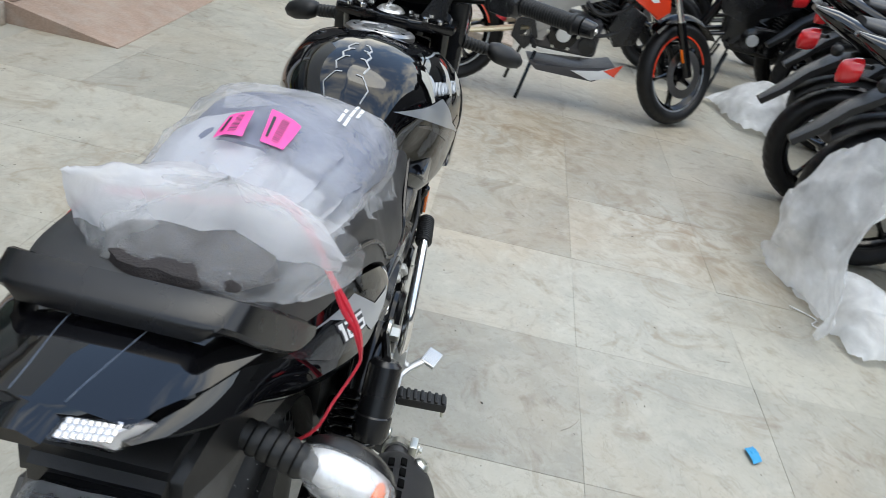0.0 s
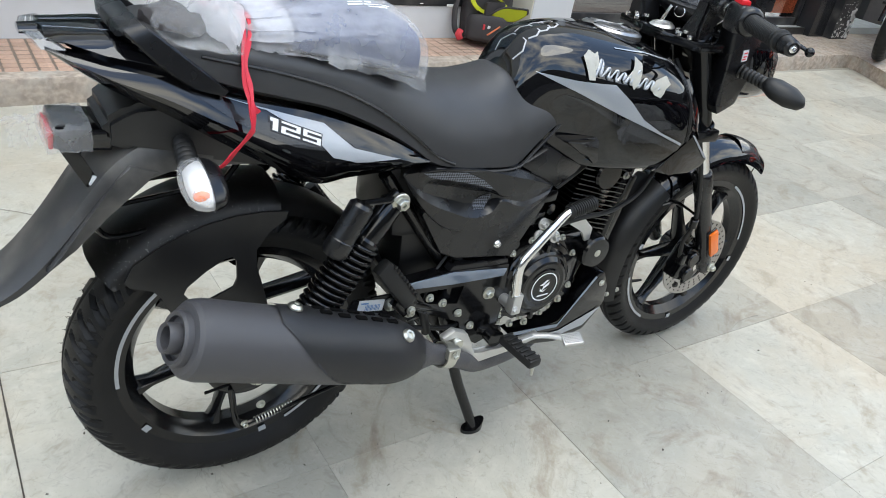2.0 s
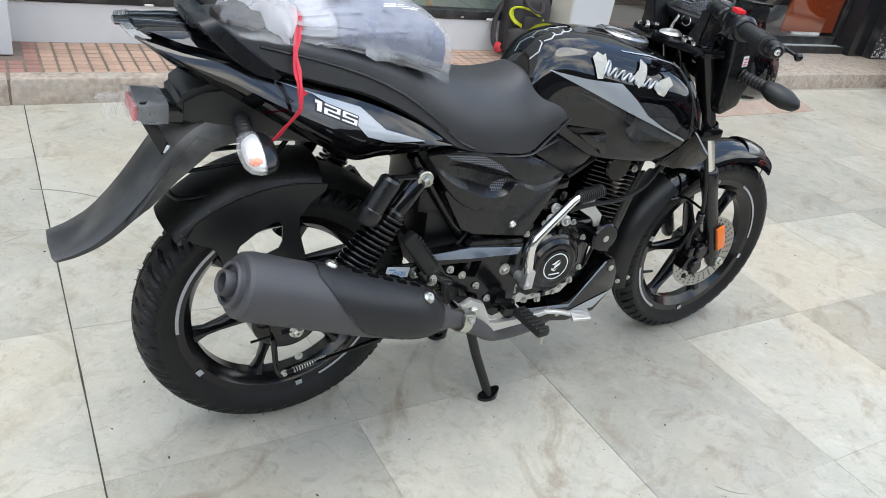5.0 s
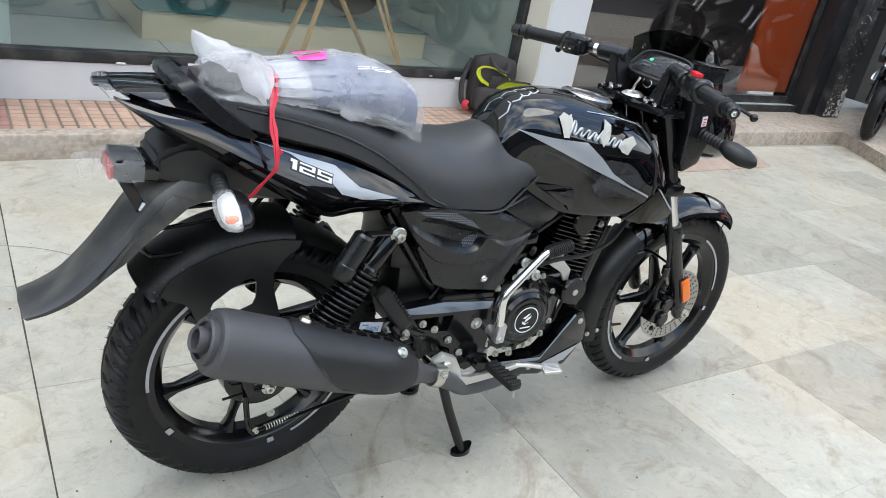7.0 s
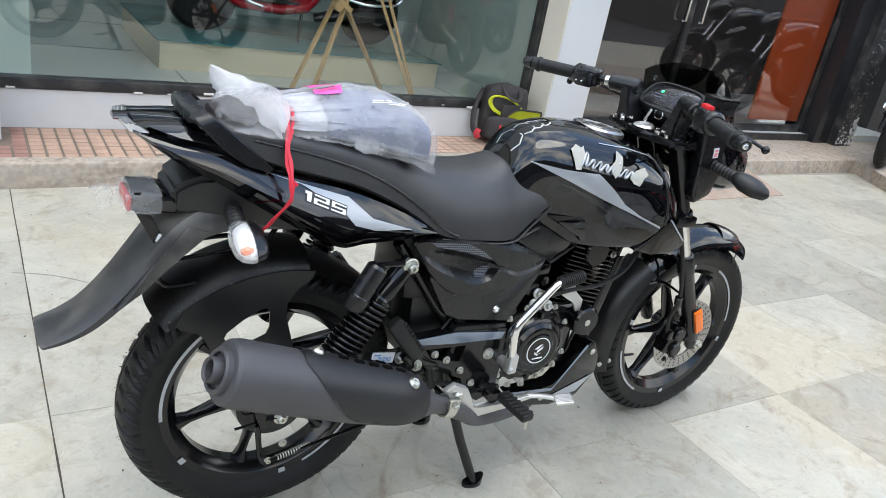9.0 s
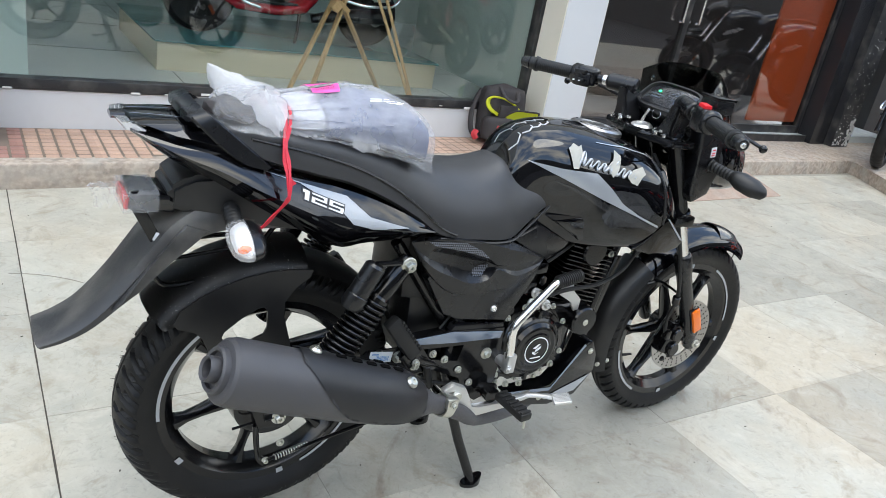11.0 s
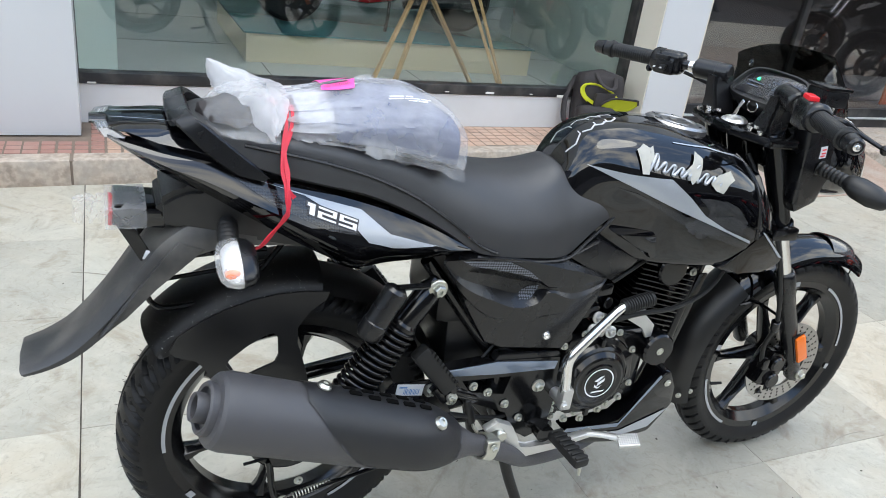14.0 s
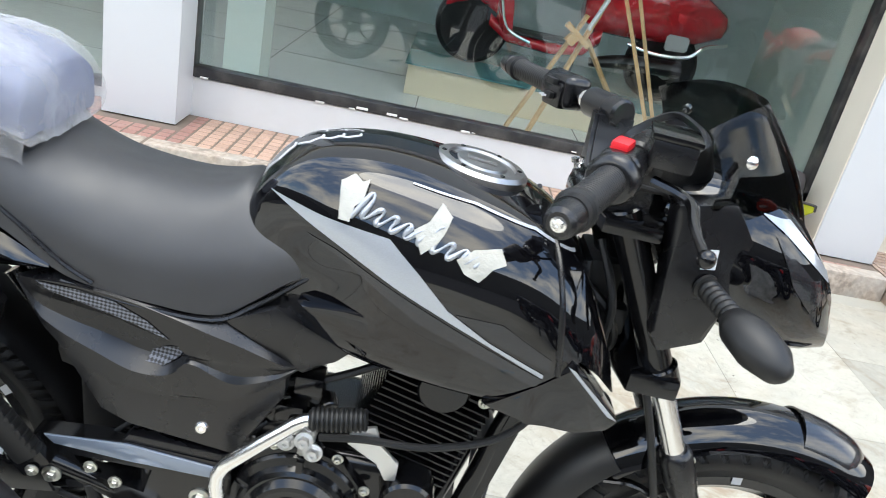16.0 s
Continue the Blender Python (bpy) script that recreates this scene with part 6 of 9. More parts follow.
def engine(bike):
    e = new("engine")
    e.parent = bike
    bm = bmesh.new()
    block(bm, (0.64, 0.0, 0.40), (0.32, 0.22, 0.20), 0.03, None, 3)
    block(bm, (0.56, 0.0, 0.47), (0.16, 0.20, 0.14), 0.025, None, 3)
    part("crankcase", bm, METALB, e, smooth=40)
    bm = bmesh.new()
    C = V((0.640, 0, 0.408))
    lathe(bm, [(0.098, -0.100), (0.098, -0.130), (0.095, -0.135), (0.084, -0.138), (0.080, -0.146), (0.074, -0.150), (0.070, -0.1495), (0.066, -0.154), (0.062, -0.1585), (0.056, -0.1600), (0.052, -0.1592), (0.046, -0.1592), (0.042, -0.1610), (0.0, -0.1615)], 64, C)
    part("clutch_cover", bm, METALB, e, "black clutch cover with a round badge", 22)
    bm = bmesh.new()
    prism(bm, [(0.545, 0.42), (0.57, 0.50), (0.64, 0.52), (0.70, 0.50), (0.745, 0.44), (0.755, 0.38), (0.70, 0.315), (0.60, 0.305), (0.545, 0.34)], -0.128, -0.105, 0.008)
    part("cover_flange", bm, METALB, e)
    for k in range(6):
        a = radians(30 + 60 * k)
        bm = bmesh.new()
        block(bm, C + V((0.080 * math.cos(a), -0.142, 0.080 * math.sin(a))), (0.036, 0.010, 0.010), 0.002, Matrix.Rotation(-a, 3, 'Y'))
        part("cover_rib", bm, METALB, e)
    bm = bmesh.new()
    for r0, r1 in ((0.0335, 0.0365),):
        lathe(bm, [(r0, -0.0005), (r1, -0.0005)], 40, C + V((0, -0.1618, 0)), (0, 1, 0))
        bmesh.ops.delete(bm, geom=[f for f in bm.faces if len(f.verts) > 4], context='FACES')
    for poly in ([(-0.014, 0.006), (0.002, 0.017), (0.010, 0.017), (-0.004, 0.004)], [(-0.004, 0.002), (0.012, 0.012), (0.012, 0.004), (-0.006, -0.008)], [(-0.012, -0.002), (-0.002, -0.010), (0.008, -0.006), (-0.002, -0.014), (-0.012, -0.009)]):
        bm.faces.new([bm.verts.new(C + V((x, -0.1626, zz))) for x, zz in poly])
    bm.faces.new([bm.verts.new(C + V((x, -0.1626, zz))) for x, zz in ((-0.016, -0.020), (0.016, -0.019), (0.016, -0.023), (-0.016, -0.024))])
    tagged(part("badge", bm, WHITEP, e, "white printed round badge"), kind="stuff")
    bm = bmesh.new()
    for p in ((0.555, 0.49), (0.60, 0.515), (0.69, 0.508), (0.735, 0.46), (0.75, 0.37), (0.70, 0.322), (0.62, 0.31), (0.555, 0.33)):
        bolt(bm, (p[0], -0.128, p[1]), (0, -1, 0), 0.0055, 0.006)
    pieces("cover_bolt", bm, ZINC, e)
    bm = bmesh.new()
    lathe(bm, [(0.040, -0.09), (0.040, -0.142), (0.036, -0.147), (0.0, -0.149)], 32, V((0.797, 0, 0.458)))
    part("pulse_cover", bm, METALB, e)
    bm = bmesh.new()
    bolt(bm, (0.797, -0.148, 0.458), (0, -1, 0), 0.006, 0.003)
    pieces("pulse_bolt", bm, ZINC, e)
    # leaning cylinder with cooling fins
    up = V((0.28, 0, 0.96)).normalized()
    q = Matrix.Rotation(radians(16), 3, 'Y')
    base = V((0.765, 0, 0.455))
    bm = bmesh.new()
    block(bm, base + up * 0.10, (0.105, 0.13, 0.22), 0.015, q)
    for k in range(13):
        block(bm, base + up * (0.030 + 0.0118 * k), (0.158, 0.192, 0.0036), 0.0012, q)
    pieces("cylinder", bm, METALB, e, "black finned cylinder", 35)
    bm = bmesh.new()
    block(bm, base + up * 0.215, (0.13, 0.15, 0.07), 0.02, q, 3)
    for k in range(3):
        block(bm, base + up * (0.185 + 0.016 * k), (0.155, 0.185, 0.005), 0.002, q)
    lathe(bm, [(0.038, -0.06), (0.038, -0.098), (0.034, -0.103), (0.0, -0.104)], 28, base + up * 0.185 + V((0.0, 0, 0)))
    part("cylinder_head", bm, METALB, e, "black cylinder head", 35)
    bm = bmesh.new()
    for dx, dz in ((-0.050, 0.055), (0.052, 0.050), (0.060, -0.01)):
        bolt(bm, base + up * 0.185 + V((dx, -0.096, dz)), (0, -1, 0), 0.006)
    pieces("head_bolt", bm, ZINC, e)
    bm = bmesh.new()
    prism(bm, [(0.70, 0.565), (0.735, 0.575), (0.745, 0.545), (0.775, 0.52), (0.775, 0.49), (0.76, 0.488), (0.745, 0.515), (0.70, 0.54)], -0.132, -0.126, 0.001)
    part("cable_plate", bm, ALLOY, e, "bright clutch cable bracket")
    bm = bmesh.new()
    tube(bm, [(0.66, -0.135, 0.545), (0.72, -0.137, 0.556), (0.82, -0.135, 0.562), (0.92, -0.12, 0.60), (0.97, -0.10, 0.70), (0.97, -0.06, 0.85)], 0.0055, 8, 6)
    tube(bm, [(0.60, -0.10, 0.60), (0.66, -0.10, 0.62), (0.74, -0.09, 0.66)], 0.006, 8, 5)
    tube(bm, [(0.93, -0.09, 0.80), (0.95, -0.10, 0.72), (0.91, -0.06, 0.64)], 0.005, 8, 5)
    tube(bm, [(0.98, -0.05, 0.88), (1.01, -0.09, 0.80), (1.0, -0.08, 0.70), (0.95, -0.04, 0.66)], 0.006, 8, 5)
    pieces("cable", bm, GRIP, e)
    bm = bmesh.new()
    for k in range(16):
        p = V((random.uniform(0.53, 0.66), random.uniform(-0.10, -0.06), random.uniform(0.50, 0.63)))
        if k % 2:
            cyl(bm, p, p + V((random.uniform(-0.01, 0.01), -0.03, random.uniform(-0.01, 0.01))), random.uniform(0.008, 0.016), seg=12, bevel=0.002)
        else:
            block(bm, p, (0.04, 0.04, 0.03), 0.006)
    pieces("carburettor", bm, METALB, e)
    bm = bmesh.new()
    for p in ((0.64, -0.135, 0.535), (0.625, -0.125, 0.55), (0.655, -0.138, 0.52), (0.615, -0.13, 0.525)):
        bolt(bm, p, (0, -1, 0.2), 0.009, 0.01)
    cyl(bm, (0.64, -0.12, 0.50), (0.645, -0.12, 0.55), 0.012, seg=12)
    part("clutch_arm", bm, ALLOY, e)
    # kick starter
    k = new("kick_starter")
    k.parent = bike
    bm = bmesh.new()
    tube(bm, [(0.549, -0.174, 0.390), (0.541, -0.178, 0.440), (0.536, -0.178, 0.473), (0.537, -0.178, 0.491), (0.546, -0.177, 0.508), (0.590, -0.174, 0.551), (0.630, -0.171, 0.589), (0.640, -0.170, 0.596), (0.652, -0.169, 0.600)], [0.0105, 0.0105, 0.0105, 0.0105, 0.0105, 0.010, 0.0095, 0.0092, 0.009], 16, 0)
    part("kick_arm", bm, CHROME, k, "chromed kick-start lever")
    bm = bmesh.new()
    cyl(bm, (0.550, -0.130, 0.382), (0.550, -0.186, 0.382), 0.013, seg=20, bevel=0.003)
    block(bm, (0.548, -0.176, 0.396), (0.025, 0.024, 0.050), 0.004)
    bolt(bm, (0.541, -0.188, 0.386), (0, -1, 0), 0.006, 0.006)
    part("kick_boss", bm, ALLOY, k)
    bm = bmesh.new()
    g0, g1 = V((0.645, -0.169, 0.598)), V((0.720, -0.163, 0.608))
    prof = [(0.012, 0)]
    for i in range(11):
        x = 0.003 + 0.0062 * i
        prof += [(0.0135, x), (0.0165, x + 0.0015), (0.0165, x + 0.004), (0.0135, x + 0.0055)]
    prof += [(0.016, 0.074), (0.012, 0.077)]
    lathe(bm, prof, 18, g0, g1 - g0)
    part("kick_rubber", bm, GRIP, k)
    # belly pan
    b = new("belly_pan")
    b.parent = bike
    for s in (-1, 1):
        bm = bmesh.new()
        prism(bm, [(0.60, 0.262), (0.755, 0.255), (0.845, 0.380), (0.870, 0.383), (0.895, 0.335), (0.900, 0.285), (0.850, 0.215), (0.76, 0.198), (0.66, 0.215)], s * 0.130, s * 0.085, 0.010)
        part("pan_side", bm, GLOSS, b, "gloss black belly pan")
        bm = bmesh.new()
        bm.faces.new([bm.verts.new((x, s * 0.1315, z)) for x, z in ((0.60, 0.258), (0.75, 0.248), (0.845, 0.372), (0.838, 0.378), (0.752, 0.258), (0.61, 0.268))])
        part("pan_line", bm, GREYDEC, b, "blue grey line")
        bm = bmesh.new()
        bm.faces.new([bm.verts.new((x, s * 0.1318, z)) for x, z in ((0.70, 0.238), (0.76, 0.236), (0.885, 0.278), (0.84, 0.232), (0.77, 0.222))])
        part("pan_flash", bm, SILVER, b, "silver flash")
    bm = bmesh.new()
    bolt(bm, (0.865, -0.131, 0.352), (0, -1, 0), 0.006, 0.004)
    bolt(bm, (0.72, -0.131, 0.232), (0, -1, 0), 0.006, 0.004)
    pieces("pan_screw", bm, ZINC, b)
    fit_pts = [(0.565, 0.305), (0.600, 0.292), (0.640, 0.290), (0.690, 0.300), (0.735, 0.330), (0.530, 0.335), (0.520, 0.300), (0.556, 0.345)]
    bm = bmesh.new()
    for i, (x, z) in enumerate(fit_pts):
        bolt(bm, (x, -0.118 - 0.004 * (i % 3), z), (0, -1, 0), 0.0065, 0.007)
    pieces("case_bolt", bm, ZINC, e)
    bm = bmesh.new()
    for k in range(5):
        x = 0.535 + 0.032 * k
        cyl(bm, (x, -0.085, 0.318 + 0.004 * (k % 2)), (x + 0.004, -0.122, 0.316), 0.012, 0.010, 14, 0.002)
    tube(bm, [(0.50, -0.115, 0.36), (0.53, -0.122, 0.335), (0.575, -0.122, 0.322), (0.66, -0.120, 0.306), (0.74, -0.112, 0.326)], 0.0045, 8, 5)
    tube(bm, [(0.585, -0.118, 0.545), (0.560, -0.122, 0.515), (0.552, -0.120, 0.480), (0.560, -0.112, 0.440)], 0.0050, 8, 5)
    tube(bm, [(0.610, -0.116, 0.590), (0.575, -0.124, 0.585), (0.548, -0.120, 0.560), (0.535, -0.108, 0.520)], 0.0042, 8, 5)
    pieces("case_fitting", bm, METALB, e)
    # frame tubes
    f = new("frame")
    f.parent = bike
    for s in (-1, 1):
        bm = bmesh.new()
        tube(bm, [(0.99, s * 0.03, 0.74), (0.93, s * 0.05, 0.60), (0.885, s * 0.06, 0.40), (0.86, s * 0.06, 0.30)], 0.016, 12, 5)
        tube(bm, [(0.98, s * 0.04, 0.80), (0.75, s * 0.06, 0.74), (0.50, s * 0.08, 0.70), (0.30, s * 0.095, 0.715), (0.10, s * 0.095, 0.77), (-0.10, s * 0.08, 0.82)], 0.016, 12, 5)
        tube(bm, [(0.47, s * 0.085, 0.70), (0.44, s * 0.095, 0.55), (0.42, s * 0.10, 0.38), (0.46, s * 0.10, 0.28)], 0.018, 12, 5)
        tube(bm, [(0.42, s * 0.09, 0.45), (0.32, s * 0.095, 0.58), (0.23, s * 0.10, 0.70)], 0.013, 12)
        part("frame_tube", bm, METALB, f)
    bm = bmesh.new()
    prism(bm, [(0.925, 0.60), (0.95, 0.60), (0.90, 0.36), (0.87, 0.37)], -0.070, -0.064, 0.002)
    pieces("engine_bracket", bm, METALB, f)
    bm = bmesh.new()
    block(bm, (0.36, 0.0, 0.62), (0.18, 0.17, 0.16), 0.03)
    block(bm, (0.20, 0.0, 0.73), (0.26, 0.16, 0.06), 0.02)
    prism(bm, [(0.30, 0.62), (0.56, 0.62), (0.56, 0.29), (0.44, 0.27), (0.31, 0.42)], -0.075, 0.075, 0.01)
    part("battery_box", bm, MATTE, f)
    bm = bmesh.new()
    block(bm, (1.0, 0.0, 0.80), (0.05, 0.10, 0.10), 0.01)
    tube(bm, [(0.97, -0.06, 0.82), (1.01, -0.075, 0.79), (1.03, -0.07, 0.74), (1.01, -0.05, 0.70)], 0.007, 8, 5)
    tube(bm, [(0.99, -0.05, 0.76), (1.02, -0.08, 0.73), (0.99, -0.07, 0.68)], 0.005, 8, 5)
    block(bm, (1.02, -0.06, 0.775), (0.04, 0.03, 0.04), 0.006)
    pieces("wiring", bm, GRIP, f)


def side_panels(bike):
    for s in (-1, 1):
        p = new("side_panel")
        p.parent = bike
        y = lambda a: s * a
        # upper cover: a creased shell with a scoop pressed into it
        U = [(0.250, 0.712, 0.705, 0.7095), (0.294, 0.724, 0.640, 0.7185), (0.350, 0.725, 0.588, 0.7165), (0.400, 0.722, 0.573, 0.710), (0.436, 0.720, 0.569, 0.702),
             (0.509, 0.713, 0.574, 0.682), (0.534, 0.706, 0.579, 0.676), (0.580, 0.680, 0.612, 0.662), (0.620, 0.652, 0.647, 0.650)]

        SCOOP = [(0.250, 0.7075, 0.7065), (0.275, 0.704, 0.676), (0.309, 0.701, 0.650), (0.357, 0.690, 0.627), (0.408, 0.676, 0.607), (0.455, 0.660, 0.612), (0.475, 0.646, 0.634), (0.54, 0.648, 0.615), (0.62, 0.6495, 0.6485)]

        def shell(u, v):
            x = 0.250 + 0.370 * u
            zt, zb, zc = lerp_rows(U, x)
            end = min(1.0, u / 0.10, (1 - u) / 0.06)
            zu, zl = lerp_rows(SCOOP, x)
            dip = 0.022 * min(1.0, max(0.0, x - 0.275) / 0.10) * min(1.0, max(0.0, 0.478 - x) / 0.016)
            g = zu - zl
            K = [(zt, -0.028), (zc, 0.005), (zu, 0.003), (zu - 0.30 * g, 0.001 - dip), (zl + 0.30 * g, -dip * 0.85), (zl, 0.005), (zb + 0.15 * (zl - zb), 0.001), (zb, -0.008)]
            (a, p0), (b, q0) = K[min(int(v), 6)], K[min(int(v), 6) + 1]
            f = v - min(int(v), 6)
            off = p0 + (q0 - p0) * f
            return V((x, y(0.142 + off * end - 0.010 * (1 - end)), a + (b - a) * f))

        bm = bmesh.new()
        grid_patch(bm, lambda u, v: shell(u, v * 7), 60, 21)
        bmesh.ops.recalc_face_normals(bm, faces=bm.faces)
        bmesh.ops.solidify(bm, geom=bm.faces[:], thickness=0.0025 * s)
        up = part("upper_cover", bm, SATIN, p, "satin black air-box cover with a pressed scoop", 24)
        tr = tree_of(up)
        bm = bmesh.new()
        decal(bm, [(0.282, 0.716), (0.33, 0.7145), (0.379, 0.707), (0.421, 0.687), (0.452, 0.663), (0.405, 0.679), (0.356, 0.692), (0.300, 0.704)], tr, y_from=s, cuts=4)
        decal(bm, [(0.418, 0.617), (0.424, 0.632), (0.444, 0.640), (0.466, 0.640), (0.458, 0.626), (0.442, 0.616)], tr, y_from=s, cuts=4)
        pieces("vent_mesh", bm, MESHG, up, "honeycomb vent")
        # lower cover
        bm = bmesh.new()
        rings = []
        for x, zt, zb in ((0.303, 0.630, 0.618), (0.335, 0.604, 0.566), (0.361, 0.586, 0.525), (0.40, 0.576, 0.507), (0.47, 0.576, 0.497), (0.545, 0.588, 0.486), (0.577, 0.614, 0.547), (0.604, 0.640, 0.597)):
            w = 0.134
            rings.append([V((x, y(a), z)) for a, z in ((w - 0.04, zt), (w + 0.003, zt), (w + 0.003, zt - (zt - zb) * 0.25), (w - 0.001, zb + 0.004), (w - 0.005, zb), (w - 0.04, zb))])
        loft(bm, rings)
        part("lower_cover", bm, SATIN, p, "satin black lower side cover", 30)
        bm = bmesh.new()
        lathe(bm, [(0.010, 0), (0.010, 0.002), (0.007, 0.006), (0.003, 0.006), (0.003, 0.003)], 16, (0.499, y(0.134), 0.527), (0, s, 0))
        pieces("panel_screw", bm, CHROME, p)
        # diamond cover
        bm = bmesh.new()
        prism(bm, [(0.512, 0.702), (0.580, 0.735), (0.685, 0.686), (0.665, 0.672), (0.624, 0.642)], y(0.138), y(0.09), 0.008)
        part("diamond_cover", bm, SATIN, p, "satin black cover below the tank")


def foot_controls(bike):
    for s in (-1, 1):
        h = new("footrest_hanger")
        h.parent = bike
        bm = bmesh.new()
        prism(bm, [(0.27, 0.470), (0.40, 0.480), (0.545, 0.470), (0.552, 0.36), (0.545, 0.285), (0.50, 0.27), (0.455, 0.30), (0.44, 0.345), (0.33, 0.395), (0.27, 0.440)], s * 0.136, s * 0.108, hole=[(0.325, 0.442), (0.435, 0.438), (0.425, 0.395), (0.345, 0.412)])
        part("hanger_plate", bm, METALB, h, "black cast footrest hanger", 30)
        bm = bmesh.new()
        prism(bm, [(0.285, 0.472), (0.40, 0.478), (0.54, 0.462), (0.535, 0.444), (0.40, 0.450), (0.30, 0.458)], s * 0.1395, s * 0.136, 0.001)
        part("hanger_strip", bm, GREYDEC, h, "blue grey strip on the hanger")
        bm = bmesh.new()
        prism(bm, [(0.40, 0.492), (0.54, 0.484), (0.545, 0.470), (0.39, 0.478)], s * 0.134, s * 0.11, 0.003)
        part("hanger_top", bm, SATIN, h)
        bm = bmesh.new()
        bolt(bm, (0.505, s * 0.136, 0.405), (0, s, 0), 0.010, 0.009)
        bolt(bm, (0.300, s * 0.146, 0.412), (0, s, 0), 0.009, 0.009)
        pieces("hanger_bolt", bm, ZINC, h)
        # rider's peg
        r = new("footrest")
        r.parent = bike
        bm = bmesh.new()
        a, b = V((0.535, s * 0.135, 0.300)), V((0.545, s * 0.195, 0.318))
        tube(bm, [(0.50, s * 0.12, 0.30), (0.535, s * 0.165, 0.315)], 0.014, 10)
        lathe(bm, [(0.020, -0.012), (0.020, 0.012)], 18, (0.520, s * 0.165, 0.306))
        part("peg_bracket", bm, METALB, r)
        bm = bmesh.new()
        d = V((0.10, s, -0.02)).normalized()
        q = Matrix((V((1, -0.1 * s, 0)).normalized(), d, V((0, 0, 1)))).transposed()
        c = V((0.540, s * 0.235, 0.312))
        block(bm, c, (0.034, 0.100, 0.020), 0.006, q)
        part("peg_rubber", bm, GRIP, r, "ribbed rubber footrest")
        for k in range(7):
            bm = bmesh.new()
            block(bm, c + d * (-0.042 + 0.014 * k) + V((0, 0, 0.009)), (0.030, 0.007, 0.010), 0.002, q)
            part("peg_rib", bm, GRIP, r)
        bm = bmesh.new()
        cyl(bm, c + d * 0.044 - V((0, 0, 0.01)), c + d * 0.046 - V((0, 0, 0.032)), 0.004, 0.003, 8)
        part("peg_feeler", bm, ZINC, r)
        # pillion peg, folded up
        pg = new("pillion_peg")
        pg.parent = bike
        bm = bmesh.new()
        q2 = Matrix.Rotation(radians(52), 3, 'Y') @ Matrix.Rotation(radians(s * 8), 3, 'X')
        block(bm, (0.245, s * 0.165, 0.500), (0.120, 0.026, 0.036), 0.008, q2)
        rib = bmesh.new()
        for k in range(9):
            block(rib, V((0.245, s * 0.165, 0.500)) + q2 @ V((-0.042 + 0.0115 * k, s * 0.004, 0.017)), (0.006, 0.022, 0.007), 0.0015, q2)
        part("peg_rubber", bm, GRIP, pg, "folded rubber pillion peg")
        pieces("peg_rib", rib, GRIP, pg)
        bm = bmesh.new()
        block(bm, (0.275, s * 0.150, 0.445), (0.045, 0.035, 0.045), 0.008, q2)
        tube(bm, [(0.27, s * 0.14, 0.44), (0.36, s * 0.125, 0.395), (0.44, s * 0.12, 0.36)], 0.013, 10)
        part("peg_mount", bm, METALB, pg)
        bm = bmesh.new()
        for p in ((0.268, s * 0.170, 0.455), (0.285, s * 0.170, 0.435)):
            bolt(bm, p, (0, s, 0), 0.006)
        pieces("peg_bolt", bm, ZINC, pg)
    # brake pedal
    b = new("brake_pedal")
    b.parent = bike
    bm = bmesh.new()
    prism(bm, [(0.372, 0.340), (0.398, 0.352), (0.415, 0.338), (0.418, 0.300), (0.432, 0.272), (0.470, 0.262), (0.560, 0.270), (0.640, 0.284), (0.640, 0.296), (0.560, 0.286), (0.478, 0.280), (0.462, 0.292), (0.450, 0.262), (0.425, 0.248), (0.395, 0.262), (0.390, 0.300), (0.376, 0.312)][:10] + [(0.478, 0.284), (0.455, 0.290), (0.448, 0.318), (0.430, 0.350), (0.395, 0.366), (0.368, 0.352)], -0.186, -0.168, 0.003)
    tube(bm, [(0.625, -0.178, 0.289), (0.655, -0.196, 0.294), (0.682, -0.222, 0.300)], [0.009, 0.0085, 0.010], 10, 4, 0.7)
    part("pedal_arm", bm, ALLOY, b, "bright cast brake pedal", 30)
    bm = bmesh.new()
    cyl(bm, (0.402, -0.165, 0.335), (0.402, -0.196, 0.335), 0.013, seg=20, bevel=0.002)
    part("pedal_pivot", bm, ZINC, b)
    bm = bmesh.new()
    tilt = Matrix.Rotation(radians(8), 3, 'X') @ Matrix.Rotation(radians(-12), 3, 'Y') @ Matrix.Rotation(radians(-18), 3, 'Z')
    block(bm, (0.692, -0.236, 0.303), (0.046, 0.034, 0.009), 0.003, tilt)
    pad = part("pedal_pad", bm, ALLOY, b, "knurled alloy pedal pad")
    bm = bmesh.new()
    for i in range(-4, 5):
        for j in range(-3, 4):
            block(bm, V((0.692, -0.236, 0.303)) + tilt @ V((0.0047 * i, 0.0044 * j, 0.005)), (0.0026, 0.0024, 0.002), 0, tilt)
    tagged(part("knurl", bm, CHROME, pad), kind="stuff")
    # muffler
    m = new("exhaust")
    m.parent = bike
    P0, P1 = V((-0.178, -0.232, 0.535)), V((0.355, -0.214, 0.338))
    d = (P1 - P0).normalized()
    L = (P1 - P0).length
    bm = bmesh.new()
    lathe(bm, [(0.018, 0.030), (0.018, -0.012), (0.0225, -0.016), (0.024, -0.012), (0.024, 0.006), (0.034, 0.008), (0.034, 0.000), (0.040, -0.002), (0.043, 0.002), (0.0435, 0.012), (0.055, 0.014), (0.0605, 0.020), (0.064, 0.036), (0.064, 0.30), (0.060, 0.40), (0.050, 0.455), (0.032, 0.50), (0.022, 0.53), (0.0205, L)], 48, P0, d)
    part("muffler", bm, GUN, m, "matte grey black muffler", 30)
